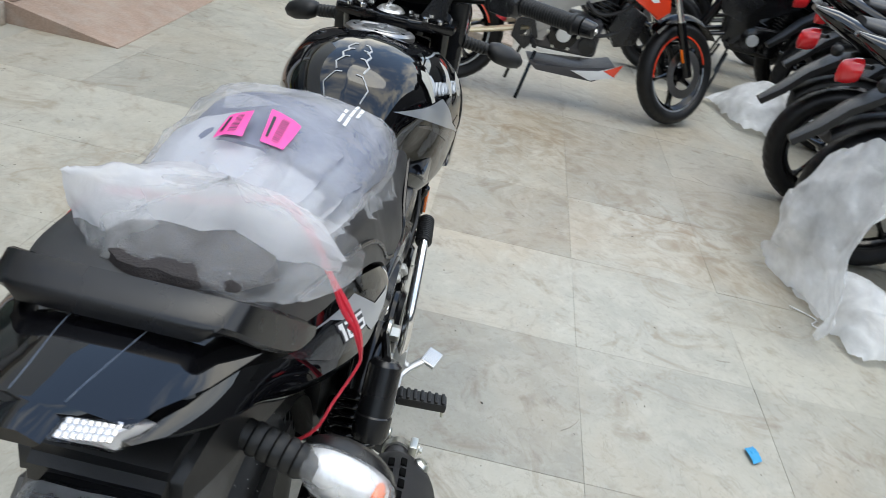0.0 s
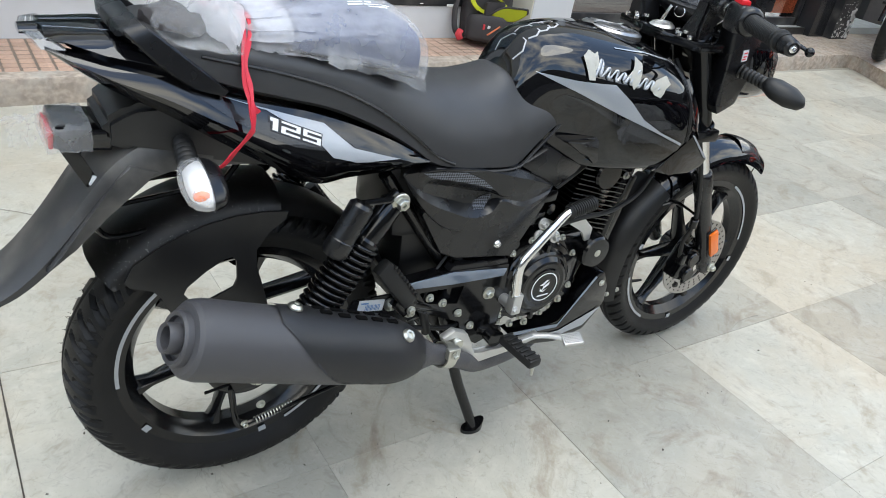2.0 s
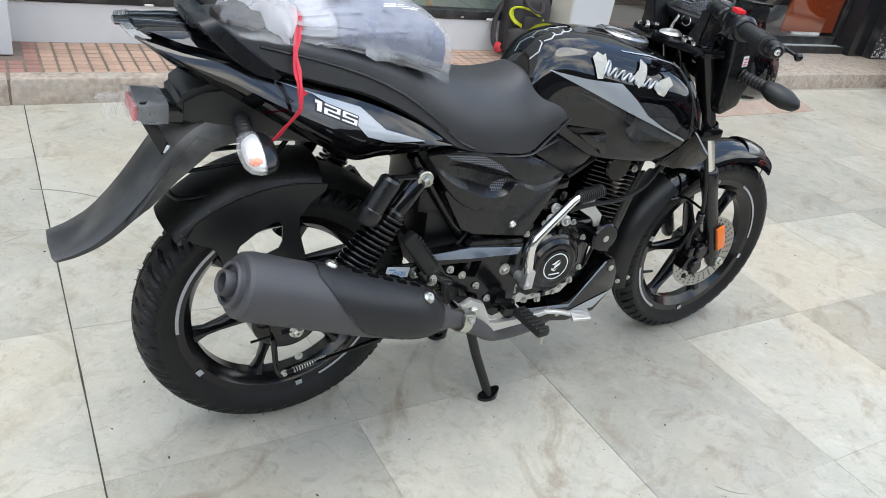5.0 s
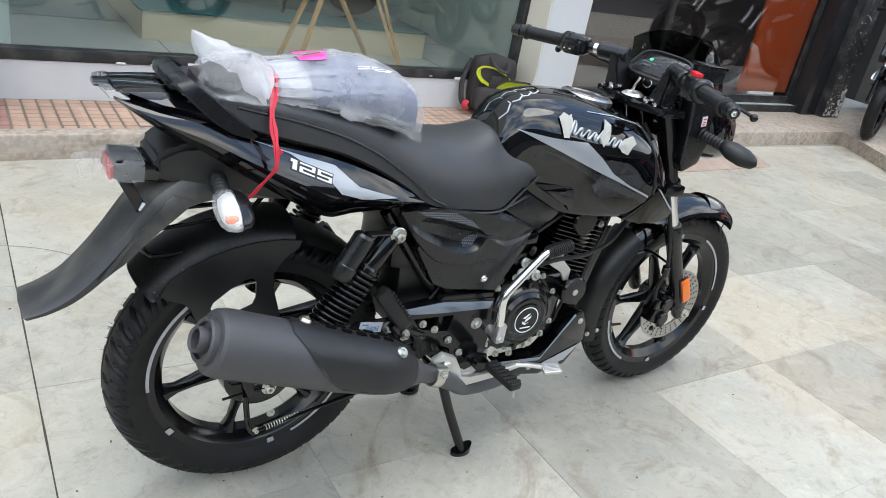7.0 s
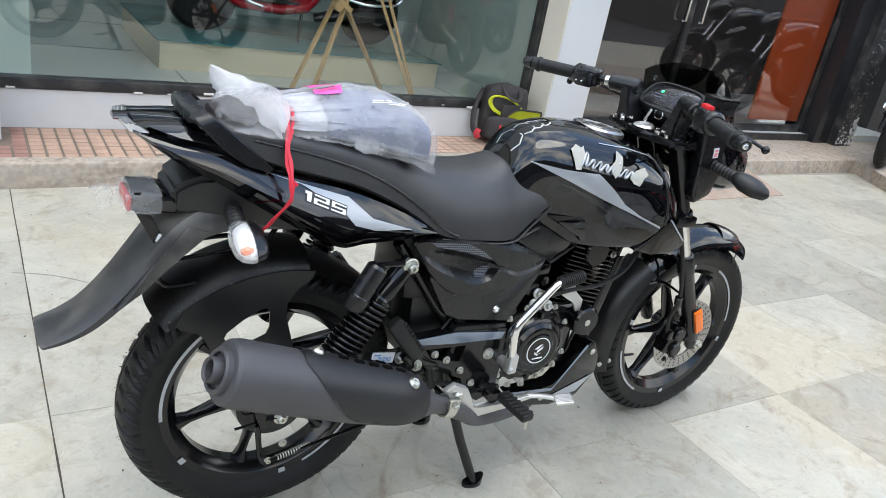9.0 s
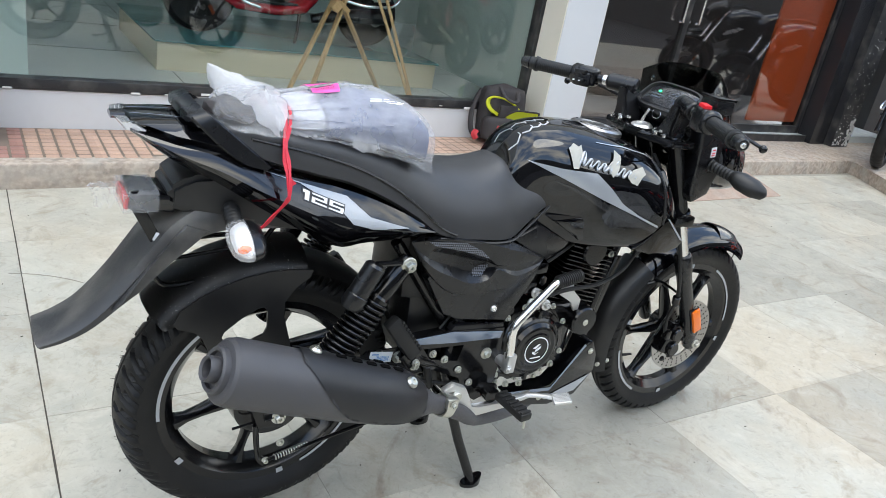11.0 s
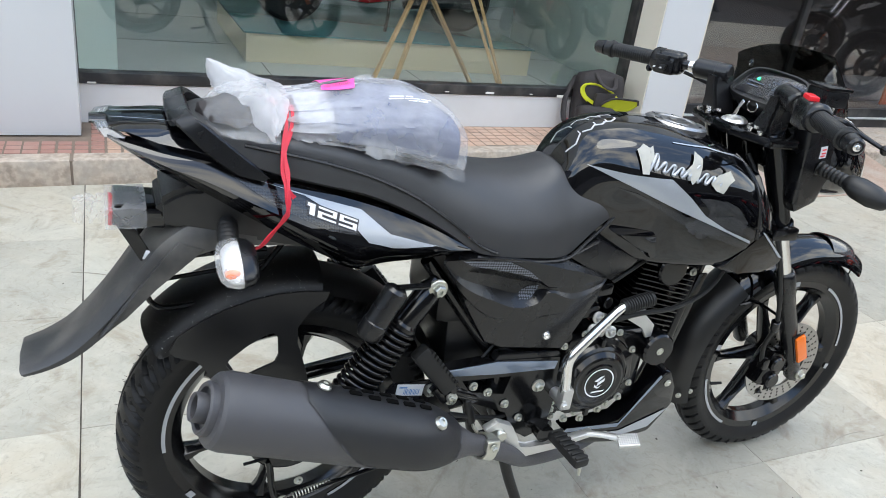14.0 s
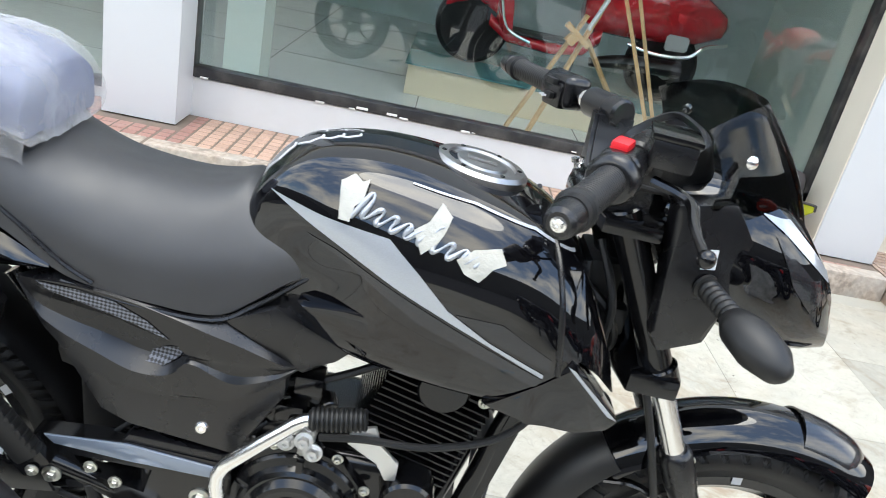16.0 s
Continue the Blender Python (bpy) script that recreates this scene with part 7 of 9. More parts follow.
    # curved heat shield with slots
    up = V((0, 0, 1)) - d * d.z
    up.normalize()
    sd = d.cross(up)  # towards the bike's left
    bm = bmesh.new()

    def shield(u, v):
        x = 0.150 + 0.325 * u
        lo = 118 - 92 * max(0, 1 - u * 2.2) ** 1.5
        a = radians(30 - (30 + lo) * v)
        r = 0.069 + 0.004 * math.sin(math.pi * v) - 0.022 * max(0, (u - 0.7) / 0.3) ** 2 - 0.003 * (1 - math.sin(math.pi * min(1, u * 1.02)))
        return P0 + d * x + (up * math.cos(a) - sd * math.sin(a)) * r

    grid_patch(bm, shield, 34, 22)
    bmesh.ops.solidify(bm, geom=bm.faces[:], thickness=0.004)
    part("heat_shield", bm, SHIELDM, m, "satin black heat shield", 60)
    # slots as solid near-black pads, their inner shade put into the colour
    bm = bmesh.new()
    for row, v in ((0, 0.16), (1, 0.26)):
        for k in range(5):
            c = V(shield(0.26 + 0.11 * k + 0.02 * row, v))
            n = (c - (P0 + d * (c - P0).dot(d))).normalized()
            tng = n.cross(d)
            q = Matrix((d, tng, n)).transposed()
            block(bm, c + n * 0.0006, (0.0235, 0.0095, 0.0050), 0.0020, q)
    pieces("shield_slot", bm, HOLE, m)
    bm = bmesh.new()
    for u, v in ((0.10, 0.34), (0.80, 0.42)):
        c = V(shield(u, v))
        n = (c - (P0 + d * (c - P0).dot(d))).normalized()
        lathe(bm, [(0.013, 0.001), (0.013, 0.004), (0.009, 0.009), (0.005, 0.009), (0.005, 0.006)], 18, c, n)
    pieces("shield_bolt", bm, ZINC, m)
    bm = bmesh.new()
    tube(bm, [P1 - d * 0.03, P1 + V((0.06, 0.02, -0.045)), (0.50, -0.16, 0.235), (0.66, -0.11, 0.20), (0.80, -0.06, 0.22), (0.90, -0.03, 0.34), (0.905, -0.02, 0.50), (0.86, -0.02, 0.60)], 0.0195, 14, 6)
    part("header_pipe", bm, GUN, m)
    bm = bmesh.new()
    lathe(bm, [(0.023, -0.012), (0.027, -0.012), (0.027, 0.012), (0.023, 0.012)], 24, P1, d, closed=True)
    block(bm, P1 + V((0.0, -0.025, 0.022)), (0.028, 0.014, 0.026), 0.003)
    bolt(bm, P1 + V((0, -0.034, 0.022)), (0, -1, 0), 0.006)
    part("pipe_clamp", bm, ZINC, m)
    bm = bmesh.new()
    prism(bm, [(0.160, 0.452), (0.172, 0.466), (0.262, 0.464), (0.280, 0.418), (0.304, 0.380), (0.22, 0.370), (0.158, 0.425)], -0.148, -0.143, 0.001)
    part("muffler_bracket", bm, SATIN, m)
    bm = bmesh.new()
    bolt(bm, (0.252, -0.148, 0.442), (0, -1, 0), 0.010, 0.010)
    part("bracket_bolt", bm, ZINC, m)
    bm = bmesh.new()
    block(bm, (0.208, -0.1495, 0.449), (0.056, 0.001, 0.025), 0, Matrix.Rotation(radians(8), 3, 'Y'))
    lb = part("bar_label", bm, LABEL, m, "white bar-code label")
    bm = bmesh.new()
    for k in range(11):
        block(bm, (0.196 + 0.0030 * k, -0.1504, 0.447 - 0.0004 * k), (0.0016 if k % 3 else 0.0008, 0.0005, 0.012), 0, Matrix.Rotation(radians(8), 3, 'Y'))
    block(bm, (0.194, -0.1504, 0.457), (0.016, 0.0005, 0.003), 0, Matrix.Rotation(radians(8), 3, 'Y'))
    tagged(part("label_print", bm, BLUEP, lb), kind="stuff")
    # brake light switch, its spring and the pivot bolts by the hanger
    sw = new("brake_switch")
    sw.parent = bike
    bm = bmesh.new()
    cyl(bm, (0.365, -0.128, 0.330), (0.345, -0.130, 0.392), 0.010, 0.009, 14, 0.002)
    cyl(bm, (0.345, -0.130, 0.392), (0.338, -0.131, 0.415), 0.006, 0.005, 10)
    part("switch_body", bm, GRIP, sw)
    bm = bmesh.new()
    tube(bm, [(0.368 + 0.030 * i / 70, -0.130 + 0.005 * math.cos(i * 0.9), 0.322 - 0.045 * i / 70 + 0.005 * math.sin(i * 0.9)) for i in range(71)], 0.0011, 5)
    part("switch_spring", bm, ZINC, sw)
    bm = bmesh.new()
    for p in ((0.385, -0.138, 0.408), (0.430, -0.138, 0.372), (0.350, -0.138, 0.428), (0.470, -0.138, 0.330), (0.455, -0.140, 0.300)):
        bolt(bm, p, (0, -1, 0), 0.0065, 0.007)
    pieces("hanger_nut", bm, ZINC, sw)
    bm = bmesh.new()
    tube(bm, [(0.345, -0.128, 0.41), (0.36, -0.118, 0.46), (0.40, -0.105, 0.50), (0.43, -0.10, 0.54)], 0.0035, 7, 5)
    tube(bm, [(0.30, -0.125, 0.36), (0.36, -0.130, 0.345), (0.42, -0.128, 0.33), (0.47, -0.12, 0.335)], 0.0055, 8, 5)
    pieces("switch_wire", bm, GRIP, sw)
    # centre stand
    c = new("centre_stand")
    c.parent = bike
    for s in (-1, 1):
        bm = bmesh.new()
        tube(bm, [(0.445, s * 0.085, 0.29), (0.50, s * 0.11, 0.13), (0.545, s * 0.140, 0.012)], 0.0125, 12)
        part("stand_leg", bm, METALB, c, "black tubular stand leg")
    bm = bmesh.new()
    cyl(bm, (0.47, -0.10, 0.22), (0.47, 0.10, 0.22), 0.012, seg=14)
    part("stand_bar", bm, METALB, c)
    bm = bmesh.new()
    tube(bm, [(0.50, 0.10, 0.14), (0.44, 0.14, 0.11), (0.36, 0.15, 0.10)], 0.009, 10, 4)
    part("stand_tread", bm, METALB, c)
    for s in (-1, 1):
        bm = bmesh.new()
        loft(bm, [[V((0.545 + 0.030 * math.cos(a), s * 0.140 + 0.017 * math.sin(a), z + 0.020 * max(0, math.cos(a)) * (z > 0.0))) for a in (2 * math.pi * k / 16 for k in range(16))] for z in (0.0, 0.010)])
        part("stand_foot", bm, METALB, c)


def motorcycle():
    bike = thing("motorcycle", "new gloss black commuter motorcycle with silver graphics on its centre stand", "motorcycle")
    wheels(bike)
    front_end(bike)
    headlamp(bike)
    body(bike)
    rear_end(bike)
    engine(bike)
    side_panels(bike)
    foot_controls(bike)
    return bike


BIKE = motorcycle()


# ---- the parcel tied on the seat ----
def ribbon(bm, pts, w=0.010, th=0.0012, smooth=6, out=None):
    """A flat strip along pts, its flat side turned outward."""
    P = spline(pts, smooth)
    rings = []
    for i, p in enumerate(P):
        d = (P[min(i + 1, len(P) - 1)] - P[max(i - 1, 0)]).normalized()
        n = V(out) if out else V((0, p.y, (p.z - 0.90) * 0.6)) + V((0, 0, 0.02))
        n = (n - d * n.dot(d)).normalized()
        s = d.cross(n)
        k = w * (1 + 0.25 * math.sin(i * 0.7))
        rings.append([p + s * k / 2 + n * th, p - s * k / 2 + n * th, p - s * k / 2 - n * th, p + s * k / 2 - n * th])
    return loft(bm, rings)


BAG = [  # x, middle y, half width, bottom z, top z
    (-0.060, -0.025, 0.045, 0.938, 0.962), (-0.045, -0.022, 0.060, 0.934, 0.972), (-0.015, -0.020, 0.086, 0.930, 0.979), (0.05, -0.018, 0.104, 0.922, 0.993), (0.112, -0.018, 0.110, 0.908, 1.002), (0.15, -0.018, 0.113, 0.902, 1.000),
    (0.19, -0.020, 0.113, 0.894, 0.994), (0.23, -0.022, 0.112, 0.884, 0.981), (0.255, -0.024, 0.109, 0.880, 0.966), (0.267, -0.026, 0.104, 0.878, 0.950)]


def bag_ring(x, n, shrink=0.0, crumple=0.0, seed=0.0):
    yc, w, zb, zt = lerp_rows(BAG, x)
    w, zb, zt = w - shrink, zb + shrink * 0.4, zt - shrink
    out = []
    for i in range(n):
        a = 2 * math.pi * i / n
        c, s = math.cos(a), math.sin(a)
        y = yc + w * math.copysign(abs(c) ** 0.62, c)
        k = (1 + s) / 2
        z = (zb + zt) / 2 + (zt - zb) / 2 * math.copysign(abs(s) ** (0.75 if s < 0 else 0.80), s)
        roof = max(0.0, min(1.0, (0.21 - x) / 0.10)) * 0.75
        if s > 0 and roof:
            y += (yc + w * c - y) * roof
            z += ((zb + zt) / 2 + (zt - zb) / 2 * (1.12 - 1.10 * abs(c) ** 1.15) - z) * roof
        z -= 0.026 * abs(c) ** 3 * (1 - k)
        p = V((x, y, z))
        if crumple:
            q = V((x * 9 + seed, y * 14, z * 14))
            f = noise.noise(q) * 0.6 + (0.5 - abs(noise.noise(q * 2.3))) * 0.7 + (0.4 - abs(noise.noise(q * 5.1))) * 0.4
            # folds running out of the tied neck
            f = f * 0.55 + 0.9 * math.exp(-max(0, x + 0.05) * 11) * math.sin(a * 15 + 5 * x)
            g = V((x * 5 + seed, a * 2.6 + x * 4, 1.0))
            f += 0.9 * max(0.0, 0.14 - abs(noise.noise(g))) / 0.14 * min(1, max(0, (0.30 - x) * 5))
            f += 0.7 * max(0.0, -s) * (0.4 - abs(noise.noise(q * 4.0)))
            r = V((0, y - yc, z - (zb + zt) / 2))
            if r.length > 1e-6:
                p += r.normalized() * crumple * f
                p.x += crumple * 0.6 * noise.noise(q * 1.7 + V((7, 0, 0)))
        out.append(p)
    return out


def parcel():
    t = thing("parcel_bag", "milky plastic bag of boxed parts tied on the seat", "plastic bag")
    bm = bmesh.new()
    loft(bm, [bag_ring(-0.055 + 0.321 * i / 80, 96, 0.0, 0.0068) for i in range(81)])
    film_ob = part("bag_film", bm, POLY, t, "thin milky polythene film", 80)
    # contents
    bm = bmesh.new()
    loft(bm, [bag_ring(0.045 + 0.209 * i / 24, 48, 0.010, 0.005, 3.0) for i in range(25)])
    part("inner_bag", bm, NAVYB, t, "slate blue padded bag inside", 70)
    bm = bmesh.new()
    loft(bm, [[p + V((0, 0.014, 0.004)) for p in bag_ring(-0.010 + 0.120 * i / 16, 40, 0.017, 0.005, 8.0)] for i in range(17)])
    part("inner_wrap", bm, CARTON, t, "white wrapped carton inside", 70)
    bm = bmesh.new()
    loft(bm, [[p + V((0, 0, -0.006)) for p in bag_ring(0.125 + 0.128 * i / 14, 40, 0.0075, 0.004, 5.0)][23:37] for i in range(15)], closed=False)
    part("inner_foam", bm, GREYBG, t, "dark grey foam inside", 70)
    # pink slips with printed bars
    tree = tree_of(film_ob)

    def on_top(x, y, lift):
        h, _, _, _ = tree.ray_cast(V((x, y, 1.3)), V((0, 0, -1)))
        return V((x, y, (h.z if h else 0.99) + lift))
    for quad in ([(0.030, 0.018), (0.078, 0.020), (0.086, -0.002), (0.036, -0.008)], [(0.034, -0.026), (0.092, -0.018), (0.083, -0.052), (0.029, -0.050)]):
        A, B, C, D = (V((*p, 0)) for p in quad)

        def spot(u, v, lift):
            p = A.lerp(B, u).lerp(D.lerp(C, u), v)
            return on_top(p.x, p.y, lift)
        bm = bmesh.new()
        grid_patch(bm, lambda u, v: spot(u, v, 0.0026), 10, 8)
        lab = part("pink_label", bm, PINK, t, "bright pink printed label")
        bm = bmesh.new()
        for k in range(13):
            u0, du = 0.10 + 0.062 * k, 0.022 if k % 3 else 0.012
            bm.faces.new([bm.verts.new(spot(u, v, 0.0036)) for u, v in ((u0, 0.42), (u0 + du, 0.42), (u0 + du, 0.70), (u0, 0.70))])
        bm.faces.new([bm.verts.new(spot(u, v, 0.0036)) for u, v in ((0.15, 0.14), (0.8, 0.14), (0.8, 0.24), (0.15, 0.24))])
        tagged(part("print_bar", bm, DARKP, lab), kind="stuff")
    # print on the box inside, showing through the film
    bm = bmesh.new()
    for k, (x0, x1, row) in enumerate(((0.135, 0.160, 0), (0.164, 0.176, 0), (0.132, 0.158, 1), (0.160, 0.186, 1), (0.188, 0.206, 1), (0.164, 0.198, 2))):
        quad = []
        for x, dv in ((x0, 0.0), (x1, 0.0), (x1, 0.0035), (x0, 0.0035)):
            y = -0.076 - 0.007 * row - dv
            quad.append(bm.verts.new(on_top(x, y, 0.0016)))
        bm.faces.new(quad)
    tagged(part("print_bar", bm, WHITEP, t, "white print on the box"), kind="stuff")
    # folded corner of the film at the crest
    bm = bmesh.new()
    grid_patch(bm, lambda u, v: V((0.118, -0.020, 1.003)).lerp(V((0.150, 0.050, 0.996)).lerp(V((0.098, 0.034, 0.992)), v), u) + V((0, 0, 0.004)) * math.sin(math.pi * v) * u, 12, 8)
    part("bag_corner", bm, POLY, t, "folded corner of the film", 80)
    # gathered neck: a standing fan and a billow behind the tie
    low = spline([(-0.060, -0.136, 0.931), (-0.090, -0.06, 0.946), (-0.110, 0.02, 0.945), (-0.130, 0.066, 0.966)], 20)
    high = spline([(-0.058, -0.140, 0.940), (-0.034, -0.095, 0.968), (-0.020, 0.0, 0.980), (-0.060, 0.058, 0.986), (-0.124, 0.074, 0.992)], 15)

    def fan(u, v):
        i = min(int(u * 59), 59)
        p = low[i].lerp(high[min(i, len(high) - 1)], v)
        p += V((-0.35, 0, 0.94)) * 0.022 * math.sin(math.pi * v) * (0.4 + u)
        q = V((u * 5, v * 2, 0))
        p += V((0.5, 0.1, 0.6)) * 0.008 * ((0.4 - abs(noise.noise(q * 1.3))) + 0.5 * (0.4 - abs(noise.noise(q * 3.7))))
        return p
    bm = bmesh.new()
    grid_patch(bm, fan, 60, 26)
    part("bag_neck", bm, POLYN, t, "flared loose neck of the bag", 80)
    bm = bmesh.new()

    def billow(u, v):
        a, b = math.pi * (u - 0.5), math.pi * v
        d = V((-math.cos(a) * math.sin(b), math.sin(a) * math.sin(b), math.cos(b)))
        r = V((0.092, 0.118, 0.042))
        p = V((-0.055, -0.030, 0.944)) + V((d.x * r.x, d.y * r.y, d.z * r.z))
        f = (0.45 - abs(noise.noise(V((u * 9, v * 7, 2))))) + 0.6 * (0.4 - abs(noise.noise(V((u * 22, v * 16, 5)))))
        p += d * 0.016 * f
        p.z = max(p.z, 0.936 + 0.004 * noise.noise(p * 40))
        return p
    grid_patch(bm, billow, 60, 36)
    part("bag_billow", bm, POLYX, t, "clear crumpled plastic billow", 80)
    bm = bmesh.new()
    loft(bm, [[V((-0.105 + 0.055 * math.cos(a) * k, -0.015 + 0.075 * math.sin(a) * k, 0.944 + 0.016 * h)) for a in (2 * math.pi * i / 24 for i in range(24))] for k, h in ((1.0, 0), (0.95, 0.6), (0.7, 1.0), (0.2, 1.1))])
    for v in bm.verts:
        v.co += V((0.012 * noise.noise(v.co * 30), 0.016 * noise.noise(v.co * 26 + V((5, 0, 0))), 0.008 * noise.noise(v.co * 40)))
    part("inner_pouch", bm, BAGB, t, "dark pouch inside the clear plastic")

    # front skirt of the film hanging over the seat
    def skirt(u, v):
        x = 0.085 + 0.178 * u
        yc, w, zb, zt = lerp_rows(BAG, x)
        f = noise.noise(V((u * 5, v * 1.5, 4)))
        p = V((x + 0.008 * f * v, yc - w * 0.96 - 0.012 * v + 0.010 * noise.noise(V((u * 8, v, 9))) * v, zb + 0.020 - (0.022 + 0.016 * f + 0.012 * u ** 6) * v))
        return p
    bm = bmesh.new()
    grid_patch(bm, skirt, 70, 10)
    part("bag_skirt", bm, POLYC, t, "crumpled lower edge of the film", 80)

    r = thing("red_ribbon", "flat red ribbon tied round the bag and under the tail", "ribbon")
    for k, (dx, dy) in enumerate(((0, 0), (0.008, 0.003))):
        bm = bmesh.new()
        ribbon(bm, [(-0.034 + dx, 0.07, 0.944), (-0.034 + dx, 0.0, 0.952), (-0.030 + dx, -0.066, 0.968), (-0.036 + dx, -0.100, 0.946), (-0.046 + dx * 0.5, -0.126, 0.915), (-0.047 + dx * 0.8, -0.142 - dy, 0.885), (-0.044 + dx * 0.3, -0.156 - dy, 0.862),
                    (-0.043 + dx * 0.2, -0.165, 0.836), (-0.046 + dx * 0.1, -0.164, 0.822), (-0.062, -0.150, 0.790), (-0.080, -0.134, 0.758), (-0.096, -0.09, 0.738), (-0.11, -0.03, 0.732)], 0.0058)
        part("strand", bm, RIBBON, r)
    bm = bmesh.new()
    ribbon(bm, [(-0.034, 0.07, 0.944), (-0.036, 0.098, 0.940), (-0.044, 0.125, 0.905), (-0.05, 0.155, 0.850), (-0.07, 0.155, 0.79), (-0.10, 0.09, 0.74), (-0.11, -0.03, 0.732)], 0.011)
    part("strand", bm, RIBBON, r)
    bm = bmesh.new()
    ribbon(bm, [(-0.045, -0.150, 0.868), (-0.038, -0.156, 0.860), (-0.032, -0.159, 0.852)], 0.006)
    part("knot", bm, RIBBON, r)


parcel()


# ---- the shop window's things ----
def podium():
    p = thing("podium", "low cream display platform with a teal top", "platform")
    bm = bmesh.new()
    prism(bm, [(0.56, 3.82), (2.62, 3.74), (2.66, 5.2), (0.56, 5.2)], 0.166, 0.352, 0.003, "xy")
    part("podium_body", bm, PODIUM, p)
    bm = bmesh.new()
    prism(bm, [(0.54, 3.80), (2.64, 3.72), (2.68, 5.22), (0.54, 5.22)], 0.353, 0.364, 0.002, "xy")
    part("podium_top", bm, PODTOP, p)


def scooter():
    s = thing("scooter", "red retro scooter with chrome trim on the display platform", "scooter")
    for nm, x in (("front_wheel", 0.92), ("rear_wheel", 2.22)):
        w = new(nm)
        w.parent = s
        c = V((x, 4.25, 0.615))
        bm = bmesh.new()
        lathe(bm, [(0.155, -0.045), (0.215, -0.052), (0.243, -0.03), (0.25, 0), (0.243, 0.03), (0.215, 0.052), (0.155, 0.045)], 40, c)
        part("tyre", bm, RUBBER, w)
        bm = bmesh.new()
        lathe(bm, [(0.157, -0.03), (0.145, -0.02), (0.140, 0.02), (0.157, 0.03)], 40, c, closed=True)
        for k in range(10):
            a = 2 * math.pi * k / 10
            tube(bm, [c + V((0.03 * math.cos(a), -0.02, 0.03 * math.sin(a))), c + V((0.148 * math.cos(a + 0.1), -0.02, 0.148 * math.sin(a + 0.1)))], [0.013, 0.008], 6)
        lathe(bm, [(0.04, -0.04), (0.04, 0.04)], 20, c)
        part("rim", bm, METALB, w)
    Y = 4.25

    def hull(name, rows, material, lab, n=28):
        bm = bmesh.new()
        rings = []
        for x, z, hw, hh in rows:
            rings.append([V((x, Y + hw * math.copysign(abs(math.cos(a)) ** 0.8, math.cos(a)), z + hh * math.copysign(abs(math.sin(a)) ** 0.85, math.sin(a)))) for a in (2 * math.pi * i / n for i in range(n))])
        loft(bm, rings)
        return part(name, bm, material, s, lab, 50)
    hull("rear_body", [(1.62, 0.90, 0.10, 0.10), (1.72, 0.93, 0.17, 0.19), (1.90, 0.95, 0.21, 0.215), (2.15, 0.95, 0.215, 0.205), (2.38, 0.94, 0.18, 0.16), (2.54, 0.93, 0.09, 0.09), (2.58, 0.93, 0.03, 0.03)], SCRED, "glossy red rear body")
    hull("floorboard", [(1.02, 0.68, 0.10, 0.05), (1.15, 0.60, 0.17, 0.045), (1.45, 0.58, 0.18, 0.045), (1.66, 0.62, 0.16, 0.06), (1.76, 0.72, 0.12, 0.08)], SCRED, "red footboard edge")
    bm = bmesh.new()
    prism(bm, [(1.12, Y - 0.15), (1.60, Y - 0.15), (1.60, Y + 0.15), (1.12, Y + 0.15)], 0.625, 0.645, 0.01, "xy")
    part("foot_mat", bm, GRIP, s)
    hull("front_fender", [(0.72, 0.72, 0.05, 0.03), (0.78, 0.80, 0.09, 0.07), (0.92, 0.86, 0.10, 0.08), (1.05, 0.82, 0.10, 0.10), (1.12, 0.72, 0.06, 0.05)], SCRED, "red front mudguard")
    bm = bmesh.new()
    loft(bm, [[V((x + 0.05 * (abs(k) ** 2), Y + w * k, z)) for k in (-1, -0.8, -0.4, 0, 0.4, 0.8, 1)] + [V((x + 0.06 + 0.05 * (abs(k) ** 2), Y + w * k, z)) for k in (1, 0.8, 0.4, 0, -0.4, -0.8, -1)] for x, z, w in ((1.07, 0.62, 0.16), (1.04, 0.80, 0.21), (0.98, 1.05, 0.22), (0.95, 1.30, 0.17))])
    part("leg_shield", bm, SCRED, s, "red leg shield", 50)
    bm = bmesh.new()
    tube(bm, [(1.0, Y - 0.225, 1.10), (1.06, Y - 0.215, 0.85), (1.14, Y - 0.19, 0.66), (1.30, Y - 0.19, 0.60)], 0.010, 8, 6)
    part("shield_trim", bm, CHROME, s, "chrome trim")
    bm = bmesh.new()
    tube(bm, [(1.92, Y - 0.20, 0.72), (2.10, Y - 0.26, 0.70), (2.30, Y - 0.26, 0.72), (2.40, Y - 0.24, 0.80), (2.56, Y - 0.14, 0.83), (2.60, Y, 0.84)], 0.012, 8, 6)
    part("crash_bar", bm, CHROME, s, "chrome crash bar")
    bm = bmesh.new()
    tube(bm, [(1.72, Y - 0.12, 0.55), (1.95, Y - 0.16, 0.60), (2.30, Y - 0.17, 0.62)], [0.05, 0.08, 0.09], 14, 4, 0.6)
    part("engine_cover", bm, MATTE, s)
    bm = bmesh.new()
    lathe(bm, [(0.045, 0), (0.055, 0.01), (0.05, 0.012)], 24, (2.22, Y - 0.17, 0.60), (0, -1, 0))
    part("cover_badge", bm, STEEL, s)
    bm = bmesh.new()
    tube(bm, [(1.62, Y - 0.12, 0.58), (1.60, Y - 0.16, 0.46), (1.585, Y - 0.17, 0.366)], 0.012, 8)
    part("side_stand", bm, METALB, s)
    bm = bmesh.new()
    P = [V((0.985 + 0.016 * math.cos(i * 0.8), Y - 0.07 + 0.016 * math.sin(i * 0.8), 0.66 + 0.14 * i / 60)) for i in range(61)]
    tube(bm, P, 0.004, 6)
    part("fork_spring", bm, METALB, s)
    bm = bmesh.new()
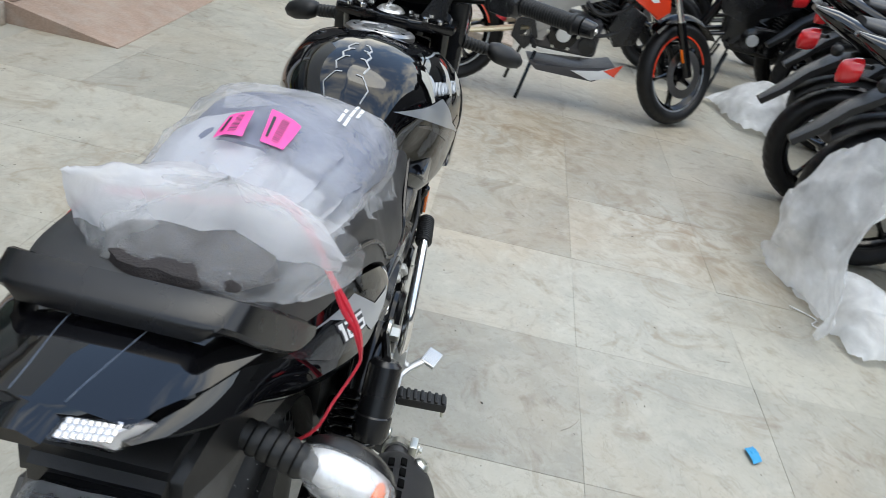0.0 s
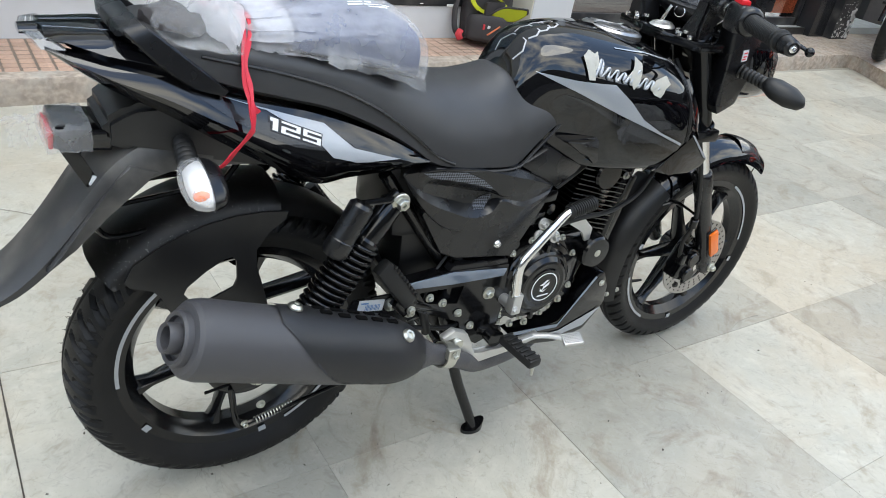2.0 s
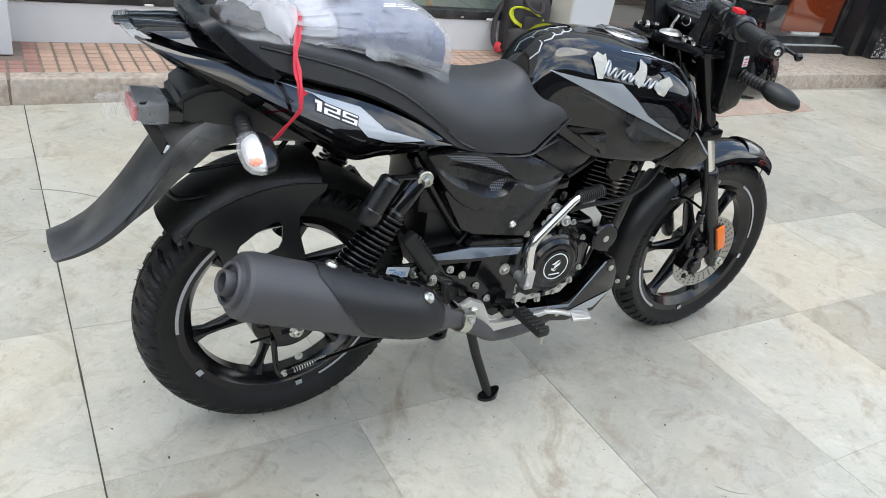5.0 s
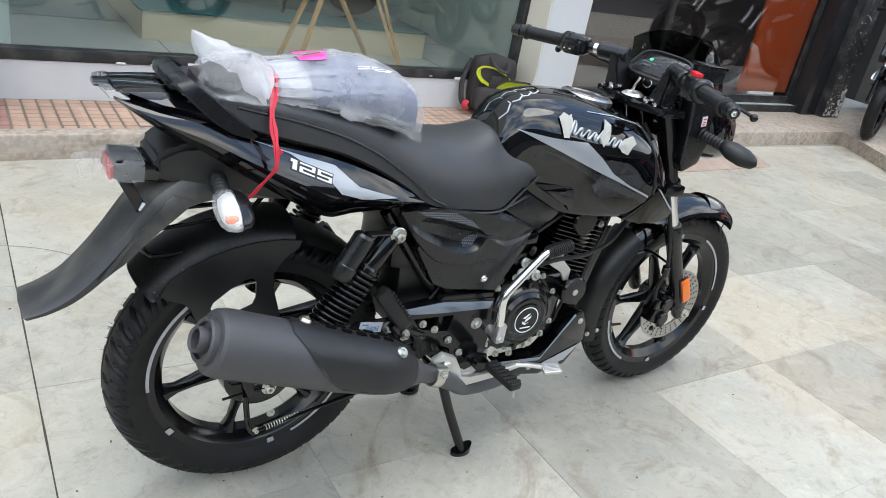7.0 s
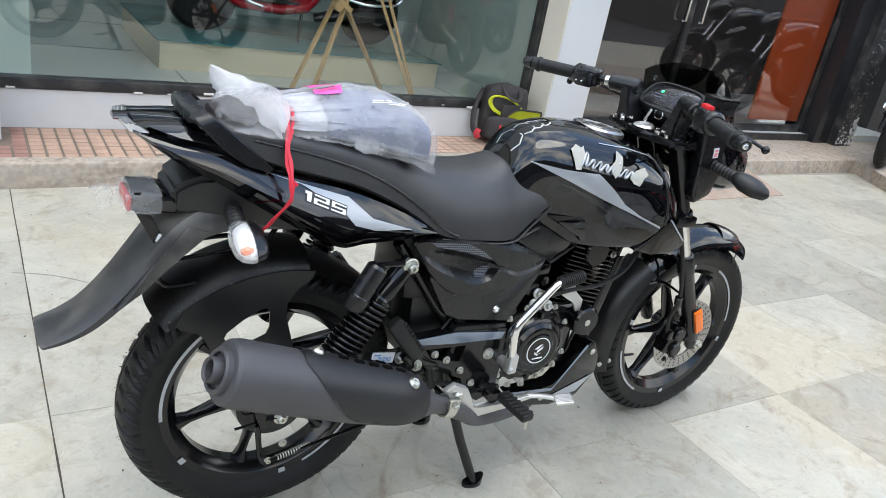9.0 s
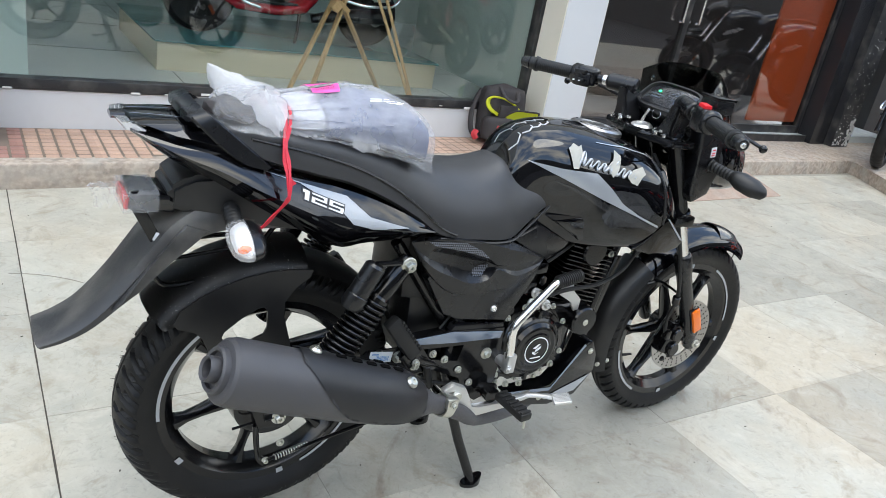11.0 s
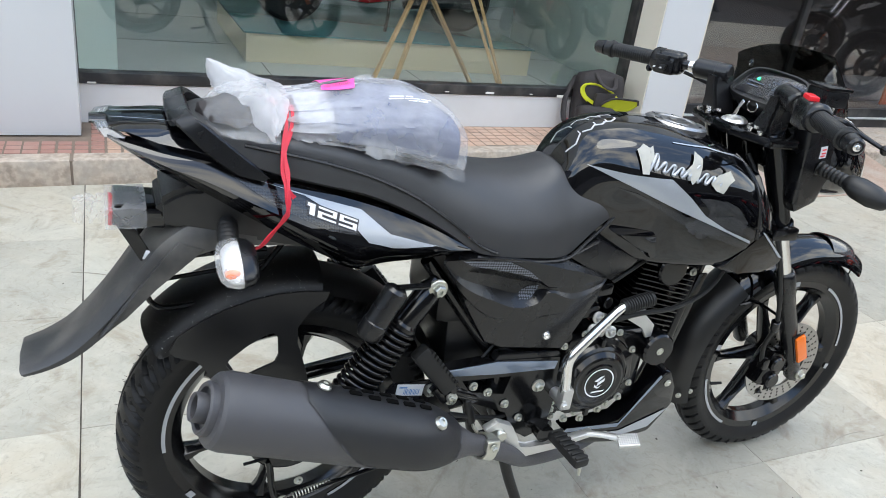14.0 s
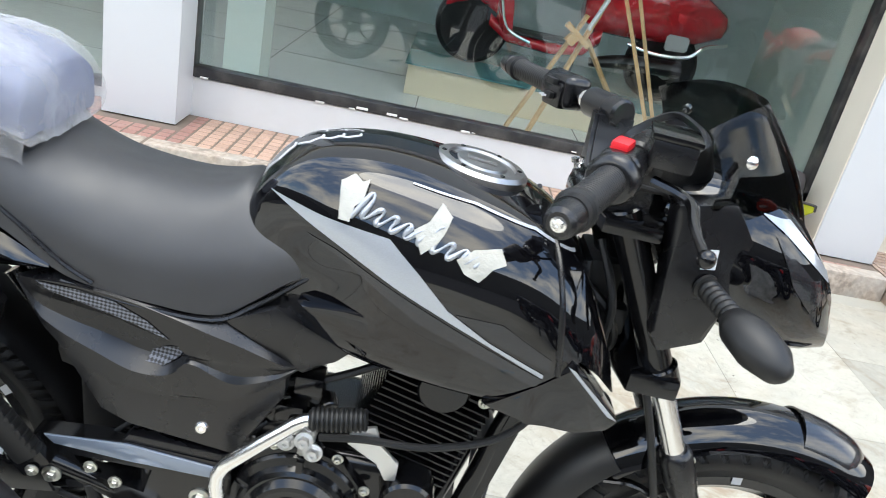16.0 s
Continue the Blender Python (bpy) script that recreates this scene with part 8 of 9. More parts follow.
    loft(bm, [[V((x, Y + w * math.cos(a), z + h * math.sin(a))) for a in (2 * math.pi * i / 16 for i in range(16))] for x, z, w, h in ((1.60, 1.13, 0.06, 0.03), (1.72, 1.16, 0.14, 0.05), (2.1, 1.18, 0.15, 0.055), (2.4, 1.15, 0.09, 0.04))])
    part("saddle", bm, VINYL, s)
    bm = bmesh.new()
    loft(bm, [[V((x, Y - 0.24 + 0.02 * k, z)) for k, x, z in ((0, x0, z0), (0, x1, z0 + 0.01), (0, x1, z1), (0, x0, z1))] for x0, x1, z0, z1 in ((2.14, 2.30, 0.73, 0.84),)] + [[V((2.16, Y - 0.20, 0.74)), V((2.29, Y - 0.20, 0.75)), V((2.29, Y - 0.20, 0.83)), V((2.16, Y - 0.20, 0.83))]])
    bmesh.ops.bevel(bm, geom=bm.edges[:], offset=0.012, segments=3, affect='EDGES', clamp_overlap=True)
    part("guard_plate", bm, ALLOY, s, "pale oval guard plate")
    bm = bmesh.new()
    tube(bm, [(0.98, Y, 1.30), (1.02, Y, 1.42)], 0.03, 12)
    tube(bm, [(1.05, Y - 0.33, 1.46), (1.02, Y, 1.43), (1.05, Y + 0.33, 1.46)], 0.016, 10, 5)
    part("handlebar", bm, METALB, s)


def easel():
    e = thing("easel", "pale pine display easel standing behind the glass", "easel")
    bars = [((1.22, 2.90, 0.167), (1.62, 3.05, 1.32)), ((1.10, 2.97, 0.167), (1.44, 3.04, 0.92)), ((2.00, 2.90, 0.167), (1.60, 3.04, 1.05)), ((2.035, 2.95, 0.167), (1.66, 3.07, 1.10)), ((1.98, 3.35, 0.167), (1.47, 3.06, 0.80))]
    for a, b in bars:
        a, b = V(a), V(b)
        d = (b - a).normalized()
        q = d.to_track_quat('Z', 'Y').to_matrix()
        bm = bmesh.new()
        block(bm, (a + b) / 2, (0.028, 0.018, (b - a).length), 0.002, q)
        part("leg", bm, WOODL, e)
    bm = bmesh.new()
    block(bm, (1.40, 2.96, 0.82), (0.16, 0.05, 0.03), 0.003, Matrix.Rotation(radians(35), 3, 'Y'))
    part("tray", bm, WOODL, e)
    bm = bmesh.new()
    block(bm, (1.37, 2.93, 0.80), (0.05, 0.06, 0.05), 0.004, Matrix.Rotation(radians(35), 3, 'Y'))
    part("clamp_block", bm, WOODL, e)
    bm = bmesh.new()
    tube(bm, [(1.44, 2.93, 0.86), (1.60, 2.98, 1.25)], 0.012, 8)
    part("slide", bm, ALLOY, e)


def backpack():
    b = thing("backpack", "black backpack with an open yellow-lined pocket leaning on the wall", "backpack")
    M = Matrix.Translation((2.42, 2.50, KERB_H + 0.004)) @ Matrix.Rotation(radians(-18), 4, 'Z') @ Matrix.Rotation(radians(-10), 4, 'X')

    def blob(w, d, h, c, n=24, e=0.6, top=1.0):
        bm = bmesh.new()
        rings = []
        for i in range(13):
            v = -1 + 2 * i / 12
            k = (1 - abs(v) ** 6) ** 0.35 if abs(v) < 1 else 0.05
            ring = []
            for j in range(n):
                a = 2 * math.pi * j / n
                x = w * k * math.copysign(abs(math.cos(a)) ** e, math.cos(a)) * (top if v > 0 else 1)
                y = d * k * math.copysign(abs(math.sin(a)) ** e, math.sin(a))
                p = V(c) + V((x, y, h * v))
                p += V((1, 1, 0.5)) * 0.006 * noise.noise(p * 14)
                ring.append(M @ p)
            rings.append(ring)
        return loft(bm, rings)
    part("pack_body", blob(0.152, 0.085, 0.190, (0, 0.02, 0.195), e=0.5, top=0.97), BAGB, b, "black nylon body", 60)
    part("front_pocket", blob(0.142, 0.060, 0.085, (0, -0.065, 0.095)), BAGB, b, "", 60)
    bm = bmesh.new()

    def lining(u, v):
        a, r = 2 * math.pi * u, v
        return M @ V((-0.018 + 0.118 * r * math.cos(a), -0.080 + 0.045 * (1 - r * r) + 0.018 * r * math.sin(a), 0.226 + 0.062 * r * math.sin(a) - 0.028 * r * math.cos(a)))
    grid_patch(bm, lining, 28, 6)
    part("pocket_lining", bm, BAGY, b, "yellow green lining", 70)
    bm = bmesh.new()
    tube(bm, [lining(k / 28.0, 1.0) for k in range(1, 19)], 0.007, 6)
    part("pocket_rim", bm, BAGY, b)
    bm = bmesh.new()

    def flap(u, v):
        w = math.sin(math.pi * min(1.0, 0.06 + 0.86 * u)) ** 0.8
        return M @ V((-0.005 + 0.205 * u, -0.100 - 0.045 * u, 0.172 + 0.036 * u + 0.040 * w * (2 * v - 1) + 0.006 * math.sin(u * 7)))
    grid_patch(bm, flap, 18, 8)
    bmesh.ops.solidify(bm, geom=bm.faces[:], thickness=0.006)
    part("open_flap", bm, BAGY, b, "flap turned down, yellow green inside", 70)
    bm = bmesh.new()
    tube(bm, [flap(k / 18.0, 1.0) for k in range(19)] + [flap(1.0, 1 - k / 6.0) for k in range(1, 7)], 0.006, 6)
    part("flap_rim", bm, BAGB, b)
    bm = bmesh.new()
    block(bm, M @ V((0.012, -0.088, 0.208)), (0.140, 0.024, 0.085), 0.014)
    part("organiser", bm, BAGB, b, "dark organiser pocket")
    bm = bmesh.new()
    tube(bm, [M @ V(p) for p in ((-0.05, -0.050, 0.358), (-0.02, -0.100, 0.300), (0.030, -0.112, 0.276), (0.062, -0.100, 0.290), (0.070, -0.055, 0.340))], 0.013, 8, 6, 0.5)
    part("carry_handle", bm, BAGB, b)
    bm = bmesh.new()
    tube(bm, [M @ V(p) for p in ((-0.13, 0.08, 0.33), (-0.19, 0.03, 0.22), (-0.20, -0.02, 0.08), (-0.15, -0.03, 0.02))], 0.018, 8, 6, 0.4)
    part("shoulder_strap", bm, BAGB, b)
    bm = bmesh.new()
    tube(bm, [M @ V(p) for p in ((-0.17, -0.05, 0.07), (-0.185, -0.06, 0.045), (-0.17, -0.06, 0.02))], 0.022, 8, 5, 0.6)
    part("red_pouch", bm, BAGR, b, "small red pouch on the strap")
    for x0, z0, x1, z1 in ((-0.03, 0.06, 0.045, 0.115), (0.10, 0.05, 0.115, 0.125)):
        bm = bmesh.new()
        tube(bm, [M @ V((x0, -0.128, z0)), M @ V((x1, -0.128, z1))], 0.008, 6, 0, 0.5)
        part("zip_trim", bm, BAGO, b, "rust orange trim")
    bm = bmesh.new()
    block(bm, M @ V((-0.055, -0.128, 0.105)), (0.012, 0.008, 0.03), 0.002)
    part("tag", bm, BAGR, b)
    bm = bmesh.new()
    for k in range(3):
        block(bm, M @ V((-0.03 + 0.006 * k, -0.129, 0.105)), (0.003, 0.004, 0.018), 0.0005)
    part("logo_bar", bm, WHITEP, b)


podium()
scooter()
easel()
backpack()


# ---- the other motorcycles ----
def plain_bike(name, label, paint, frame_mat, arm_mat, rim_stripe, red_tail=False, low_pipe=True, group="", steer=0.0):
    """A street motorcycle along +x from its rear axle's foot, simpler than the one in front."""
    b = thing(name, label, "motorcycle", group)
    ra, fa = V((0, 0, 0.305)), V((1.36, 0, 0.300))
    for nm, c, R, W, ph in (("rear_wheel", ra, 0.305, 0.13, 20), ("front_wheel", fa, 0.298, 0.10, 50)):
        w = new(nm)
        w.parent = b
        part("tyre", tyre_mesh(c, R, W, 0.222, (lambda u, a: 0.35 * groove_rear(u, a)) if nm == "rear_wheel" else (lambda u, a: 0.35 * groove_front(u, a)), 200, 18, 40), RUBBER, w, "", 60)
        part("rim", rim_mesh(c, 0.216, W * 0.6, 0.045, 0.12, 5, ph, 0.8), METALB, w, "", 32)
        if rim_stripe:
            for s in (-1, 1):
                bm = bmesh.new()
                arc_strip(bm, c, 0.213, 0.228, s * (W * 0.3 + 0.0015), 20, 190, 24)
                part("rim_stripe", bm, rim_stripe, w)
                bm = bmesh.new()
                arc_strip(bm, c, 0.213, 0.226, s * (W * 0.3 + 0.0015), 195, 375, 24)
                part("rim_line", bm, SILVER, w)
    bm = bmesh.new()
    lathe(bm, [(0.09, -0.002), (0.14, -0.002), (0.14, 0.002), (0.09, 0.002)], 40, fa + V((0, -0.065, 0)), closed=True)
    part("brake_disc", bm, STEEL, b)
    for s in (-1, 1):
        f = new("fork_leg")
        f.parent = b
        bm = bmesh.new()
        cyl(bm, (1.36, s * 0.095, 0.29), (1.22, s * 0.095, 0.58), 0.027, seg=16)
        part("lower_leg", bm, METALB, f)
        bm = bmesh.new()
        cyl(bm, (1.22, s * 0.095, 0.58), (1.06, s * 0.095, 0.92), 0.019, seg=16)
        part("stanchion", bm, CHROME, f)
    bm = bmesh.new()
    block(bm, (1.285, -0.10, 0.40), (0.03, 0.012, 0.08), 0.004, Matrix.Rotation(radians(-26), 3, 'Y'))
    part("reflector", bm, AMBER, b)

    def hull(nm, rows, material, lab="", e=0.8):
        bm = bmesh.new()
        loft(bm, [[V((x, hw * math.copysign(abs(math.cos(a)) ** e, math.cos(a)), z + hh * math.copysign(abs(math.sin(a)) ** e, math.sin(a)))) for a in (2 * math.pi * i / 24 for i in range(24))] for x, z, hw, hh in rows])
        return part(nm, bm, material, b, lab, 45)
    hull("fuel_tank", [(0.50, 0.80, 0.06, 0.06), (0.56, 0.85, 0.10, 0.09), (0.70, 0.87, 0.15, 0.11), (0.88, 0.86, 0.17, 0.11), (1.0, 0.83, 0.15, 0.09), (1.08, 0.80, 0.09, 0.06)], paint, "painted fuel tank")
    for s in (-1, 1):
        bm = bmesh.new()
        prism(bm, [(0.72, 0.80), (0.98, 0.84), (1.12, 0.78), (1.16, 0.66), (1.10, 0.60), (0.95, 0.70), (0.80, 0.72)], s * 0.185, s * 0.13, 0.015)
        sh = part("shroud", bm, paint, b, "painted tank shroud")
        bm = bmesh.new()
        for k in range(3):
            bm.faces.new([bm.verts.new((x + 0.05 * k, s * 0.187, z - 0.02 * k)) for x, z in ((0.86, 0.79), (0.93, 0.80), (0.98, 0.74), (0.95, 0.73))])
        tagged(part("shroud_print", bm, WHITEP, sh), kind="stuff")
    hull("seat", [(-0.12, 0.90, 0.07, 0.03), (0.0, 0.89, 0.11, 0.04), (0.20, 0.86, 0.12, 0.05), (0.34, 0.80, 0.12, 0.05), (0.50, 0.80, 0.09, 0.05), (0.56, 0.82, 0.05, 0.03)], VINYL, "black seat")
    hull("tail", [(-0.34, 0.92, 0.03, 0.012), (-0.24, 0.89, 0.08, 0.04), (-0.05, 0.83, 0.12, 0.06), (0.18, 0.77, 0.13, 0.06), (0.32, 0.73, 0.10, 0.04)], paint if not red_tail else GLOSS)
    for s in (-1, 1):
        bm = bmesh.new()
        prism(bm, [(0.28, 0.72), (0.50, 0.74), (0.62, 0.68), (0.50, 0.52), (0.36, 0.55)], s * 0.14, s * 0.06, 0.012)
        part("side_cover", bm, SATIN, b)
        bm = bmesh.new()
        tube(bm, [(0.42, s * 0.11, 0.42), (0.2, s * 0.115, 0.36), (-0.03, s * 0.115, 0.305)], [0.035, 0.03, 0.022], 10, 4, 0.5)
        part("swing_arm", bm, arm_mat, b)
        bm = bmesh.new()
        prism(bm, [(0.40, 0.66), (0.62, 0.72), (1.0, 0.78), (1.06, 0.70), (0.80, 0.66), (0.62, 0.58), (0.52, 0.36), (0.42, 0.36)], s * 0.135, s * 0.09, 0.012)
        part("frame_spar", bm, frame_mat, b, "cast frame spar")
        bm = bmesh.new()
        tube(bm, [(1.02, s * 0.10, 0.99), (0.98, s * 0.22, 1.02), (0.90, s * 0.36, 1.01)], 0.012, 10, 4)
        part("handlebar", bm, METALB, b)
        bm = bmesh.new()
        cyl(bm, (0.945, s * 0.27, 1.017), (0.90, s * 0.37, 1.01), 0.017, seg=14)
        part("grip", bm, GRIP, b)
        bm = bmesh.new()
        tube(bm, [(0.45, s * 0.12, 0.36), (0.46, s * 0.25, 0.35)], 0.015, 8)
        part("footrest", bm, GRIP, b)
    if frame_mat is BIKEG:
        for s in (-1, 1):
            bm = bmesh.new()
            prism(bm, [(0.40, 0.56), (0.50, 0.66), (0.74, 0.745), (0.96, 0.815), (1.0, 0.76), (0.78, 0.685), (0.60, 0.60), (0.53, 0.46), (0.47, 0.40), (0.42, 0.44)], s * 0.150, s * 0.12, 0.014)
            part("frame_plate", bm, BIKEG, b, "grey cast frame beam")
            bm = bmesh.new()
            prism(bm, [(0.92, 0.66), (1.06, 0.60), (1.04, 0.44), (0.92, 0.40), (0.86, 0.50)], s * 0.13, s * 0.05, 0.012)
            part("radiator_cover", bm, SATIN, b)
            bm = bmesh.new()
            prism(bm, [(0.34, 0.46), (0.44, 0.48), (0.48, 0.38), (0.42, 0.30), (0.33, 0.36)], s * 0.165, s * 0.13, 0.010, hole=[(0.37, 0.43), (0.43, 0.43), (0.44, 0.38), (0.38, 0.37)])
            part("heel_guard", bm, SATIN, b)
        for z0 in (0.62, 0.50):
            bm = bmesh.new()
            tube(bm, [(0.70, -0.15, z0), (0.78, -0.16, z0 - 0.05), (0.90, -0.13, z0 - 0.02), (0.98, -0.12, z0 + 0.06)], 0.011, 8, 5)
            part("coolant_hose", bm, GRIP, b)
        for k in range(6):
            bm = bmesh.new()
            bolt(bm, (0.62 + 0.085 * math.cos(k * 1.05), -0.135, 0.42 + 0.085 * math.sin(k * 1.05)), (0, -1, 0), 0.008)
            part("cover_bolt", bm, ZINC, b)
    e = new("engine")
    e.parent = b
    bm = bmesh.new()
    block(bm, (0.66, 0, 0.42), (0.36, 0.22, 0.22), 0.04, None, 3)
    part("crankcase", bm, GUN if frame_mat is BIKEG else METALB, e)
    bm = bmesh.new()
    lathe(bm, [(0.09, -0.10), (0.085, -0.14), (0.04, -0.155), (0.0, -0.156)], 32, V((0.62, 0, 0.42)))
    part("clutch_cover", bm, METALB, e)
    bm = bmesh.new()
    lathe(bm, [(0.045, -0.14), (0.04, -0.162), (0.0, -0.163)], 28, V((0.62, 0, 0.42)))
    part("cover_ring", bm, ALLOY, e)
    bm = bmesh.new()
    lathe(bm, [(0.05, -0.10), (0.05, -0.145), (0.0, -0.15)], 28, V((0.77, 0, 0.38)))
    part("generator_cover", bm, METALB, e)
    for k in range(7):
        bm = bmesh.new()
        block(bm, (0.80 + 0.006 * k, 0, 0.50 + 0.022 * k), (0.16, 0.18, 0.008), 0.003, Matrix.Rotation(radians(15), 3, 'Y'))
        part("fin", bm, METALB, e)
    bm = bmesh.new()
    block(bm, (0.83, 0, 0.60), (0.11, 0.13, 0.16), 0.02, Matrix.Rotation(radians(15), 3, 'Y'))
    part("cylinder", bm, METALB, e)
    x = new("exhaust")
    x.parent = b
    bm = bmesh.new()
    if low_pipe:
        prism(bm, [(0.46, 0.235), (0.80, 0.235), (0.97, 0.30), (0.98, 0.245), (0.86, 0.18), (0.52, 0.185)], -0.12, 0.12, 0.02)
        part("belly_muffler", bm, GUN, x)
        bm = bmesh.new()
        prism(bm, [(0.72, 0.228), (0.88, 0.250), (1.0, 0.310), (0.97, 0.232), (0.84, 0.192)], -0.135, -0.122, 0.004)
        part("belly_panel", bm, WHITEP, x, "white belly panel")
        bm = bmesh.new()
        prism(bm, [(0.905, 0.262), (1.005, 0.318), (0.972, 0.238)], -0.1385, -0.1355, 0.001)
        part("belly_tip", bm, BIKEO, x, "orange tip")
    else:
        lathe(bm, [(0.03, 0), (0.055, 0.01), (0.06, 0.05), (0.06, 0.34), (0.03, 0.46)], 28, (-0.16, -0.22, 0.47), (0.93, 0.05, -0.34))
        part("muffler", bm, GUN, x)
        bm = bmesh.new()
        tube(bm, [(0.02, -0.285, 0.45), (0.15, -0.285, 0.40), (0.24, -0.28, 0.37)], [0.02, 0.028, 0.02], 10, 4, 0.4)
        part("shield", bm, CHROME, x)
    bm = bmesh.new()
    grid_patch(bm, lambda u, v: (fa.x + 0.345 * math.cos(radians(40 + 100 * u)), 0.058 * math.sin(-1.4 + 2.8 * v), fa.z + (0.345 - 0.05 * (1 - math.cos(-1.4 + 2.8 * v))) * math.sin(radians(40 + 100 * u))), 20, 10)
    bmesh.ops.solidify(bm, geom=bm.faces[:], thickness=0.005)
    part("front_mudguard", bm, GLOSS, b, "", 50)
    bm = bmesh.new()
    grid_patch(bm, lambda u, v: (ra.x + 0.37 * math.cos(radians(75 + 65 * u)), 0.075 * math.sin(-1.3 + 2.6 * v), ra.z + (0.37 - 0.05 * (1 - math.cos(-1.3 + 2.6 * v))) * math.sin(radians(75 + 65 * u))), 18, 10)
    bmesh.ops.solidify(bm, geom=bm.faces[:], thickness=0.005)
    part("tyre_hugger", bm, MATTE, b, "", 50)
    bm = bmesh.new()
    if red_tail:
        loft(bm, [[V((x, -w, z)), V((x, 0, z + 0.015)), V((x, w, z)), V((x + 0.02, w, z - 0.02)), V((x + 0.02, -w, z - 0.02))] for x, z, w in ((0.0, 0.78, 0.07), (-0.15, 0.74, 0.065), (-0.26, 0.65, 0.055), (-0.34, 0.55, 0.048), (-0.42, 0.47, 0.030))])
        part("mud_flap", bm, MATTE, b)
    bm = bmesh.new()
    loft(bm, [[V((x, w * math.cos(a), z + h * math.sin(a))) for a in (2 * math.pi * i / 20 for i in range(20))] for x, z, w, h in ((-0.352, 0.772, 0.012, 0.018), (-0.343, 0.773, 0.034, 0.044), (-0.305, 0.782, 0.044, 0.052), (-0.275, 0.790, 0.042, 0.048))])
    part("tail_lamp", bm, REDL, b, "large red tail lamp", 50)
    for s in (-1, 1):
        bm = bmesh.new()
        tube(bm, [(-0.20, s * 0.08, 0.80), (-0.22, s * 0.14, 0.79)], 0.010, 8)
        bmesh.ops.create_uvsphere(bm, u_segments=12, v_segments=8, radius=0.028, matrix=Matrix.Translation((-0.225, s * 0.165, 0.785)))
        part("turn_signal", bm, GRIP, b)
    hull("headlamp", [(1.05, 0.93, 0.06, 0.06), (1.12, 0.92, 0.12, 0.11), (1.20, 0.90, 0.12, 0.10), (1.27, 0.88, 0.07, 0.05)], GLOSS)
    bm = bmesh.new()
    tube(bm, [(0.45, 0.12, 0.30), (0.42, 0.22, 0.14), (0.40, 0.27, 0.008)], 0.011, 8)
    part("side_stand", bm, METALB, b)
    bm = bmesh.new()
    tube(bm, [(0.50, -0.06, 0.28), (0.46, -0.12, 0.10), (0.44, -0.14, 0.008)], 0.011, 8)
    part("centre_stand", bm, METALB, b)
    bm = bmesh.new()
    tube(bm, [(0.36, -0.05, 0.66), (0.26, -0.05, 0.42)], 0.035, 12)
    part("shock_absorber", bm, BAGR if frame_mat is BIKEG else METALB, b)
    # turn the front end about the steering head
    if steer:
        axis = V((-0.45, 0, 0.89)).normalized()
        turn = Matrix.Translation((1.06, 0, 0.86)) @ Matrix.Rotation(radians(steer), 4, axis) @ Matrix.Translation((-1.06, 0, -0.86))
        for o in b.children_recursive:
            if o.data and (o.name.split(".")[0] in ("brake_disc", "reflector", "front_mudguard", "handlebar", "grip", "headlamp") or o.parent.name.split(".")[0] in ("front_wheel", "fork_leg")):
                o.data.transform(turn)
    return b


def crumple_sheet(bm, f, nu, nv, amp, seed, freq=4):
    def g(u, v):
        p = V(f(u, v))
        q = V((u * freq, v * freq, seed))
        k = (0.4 - abs(noise.noise(q))) + 0.5 * (0.35 - abs(noise.noise(q * 2.7)))
        return p + V((noise.noise(q + V((3, 1, 0))), noise.noise(q + V((0, 5, 2))), 0.8)) * amp * k
    return grid_patch(bm, g, nu, nv)


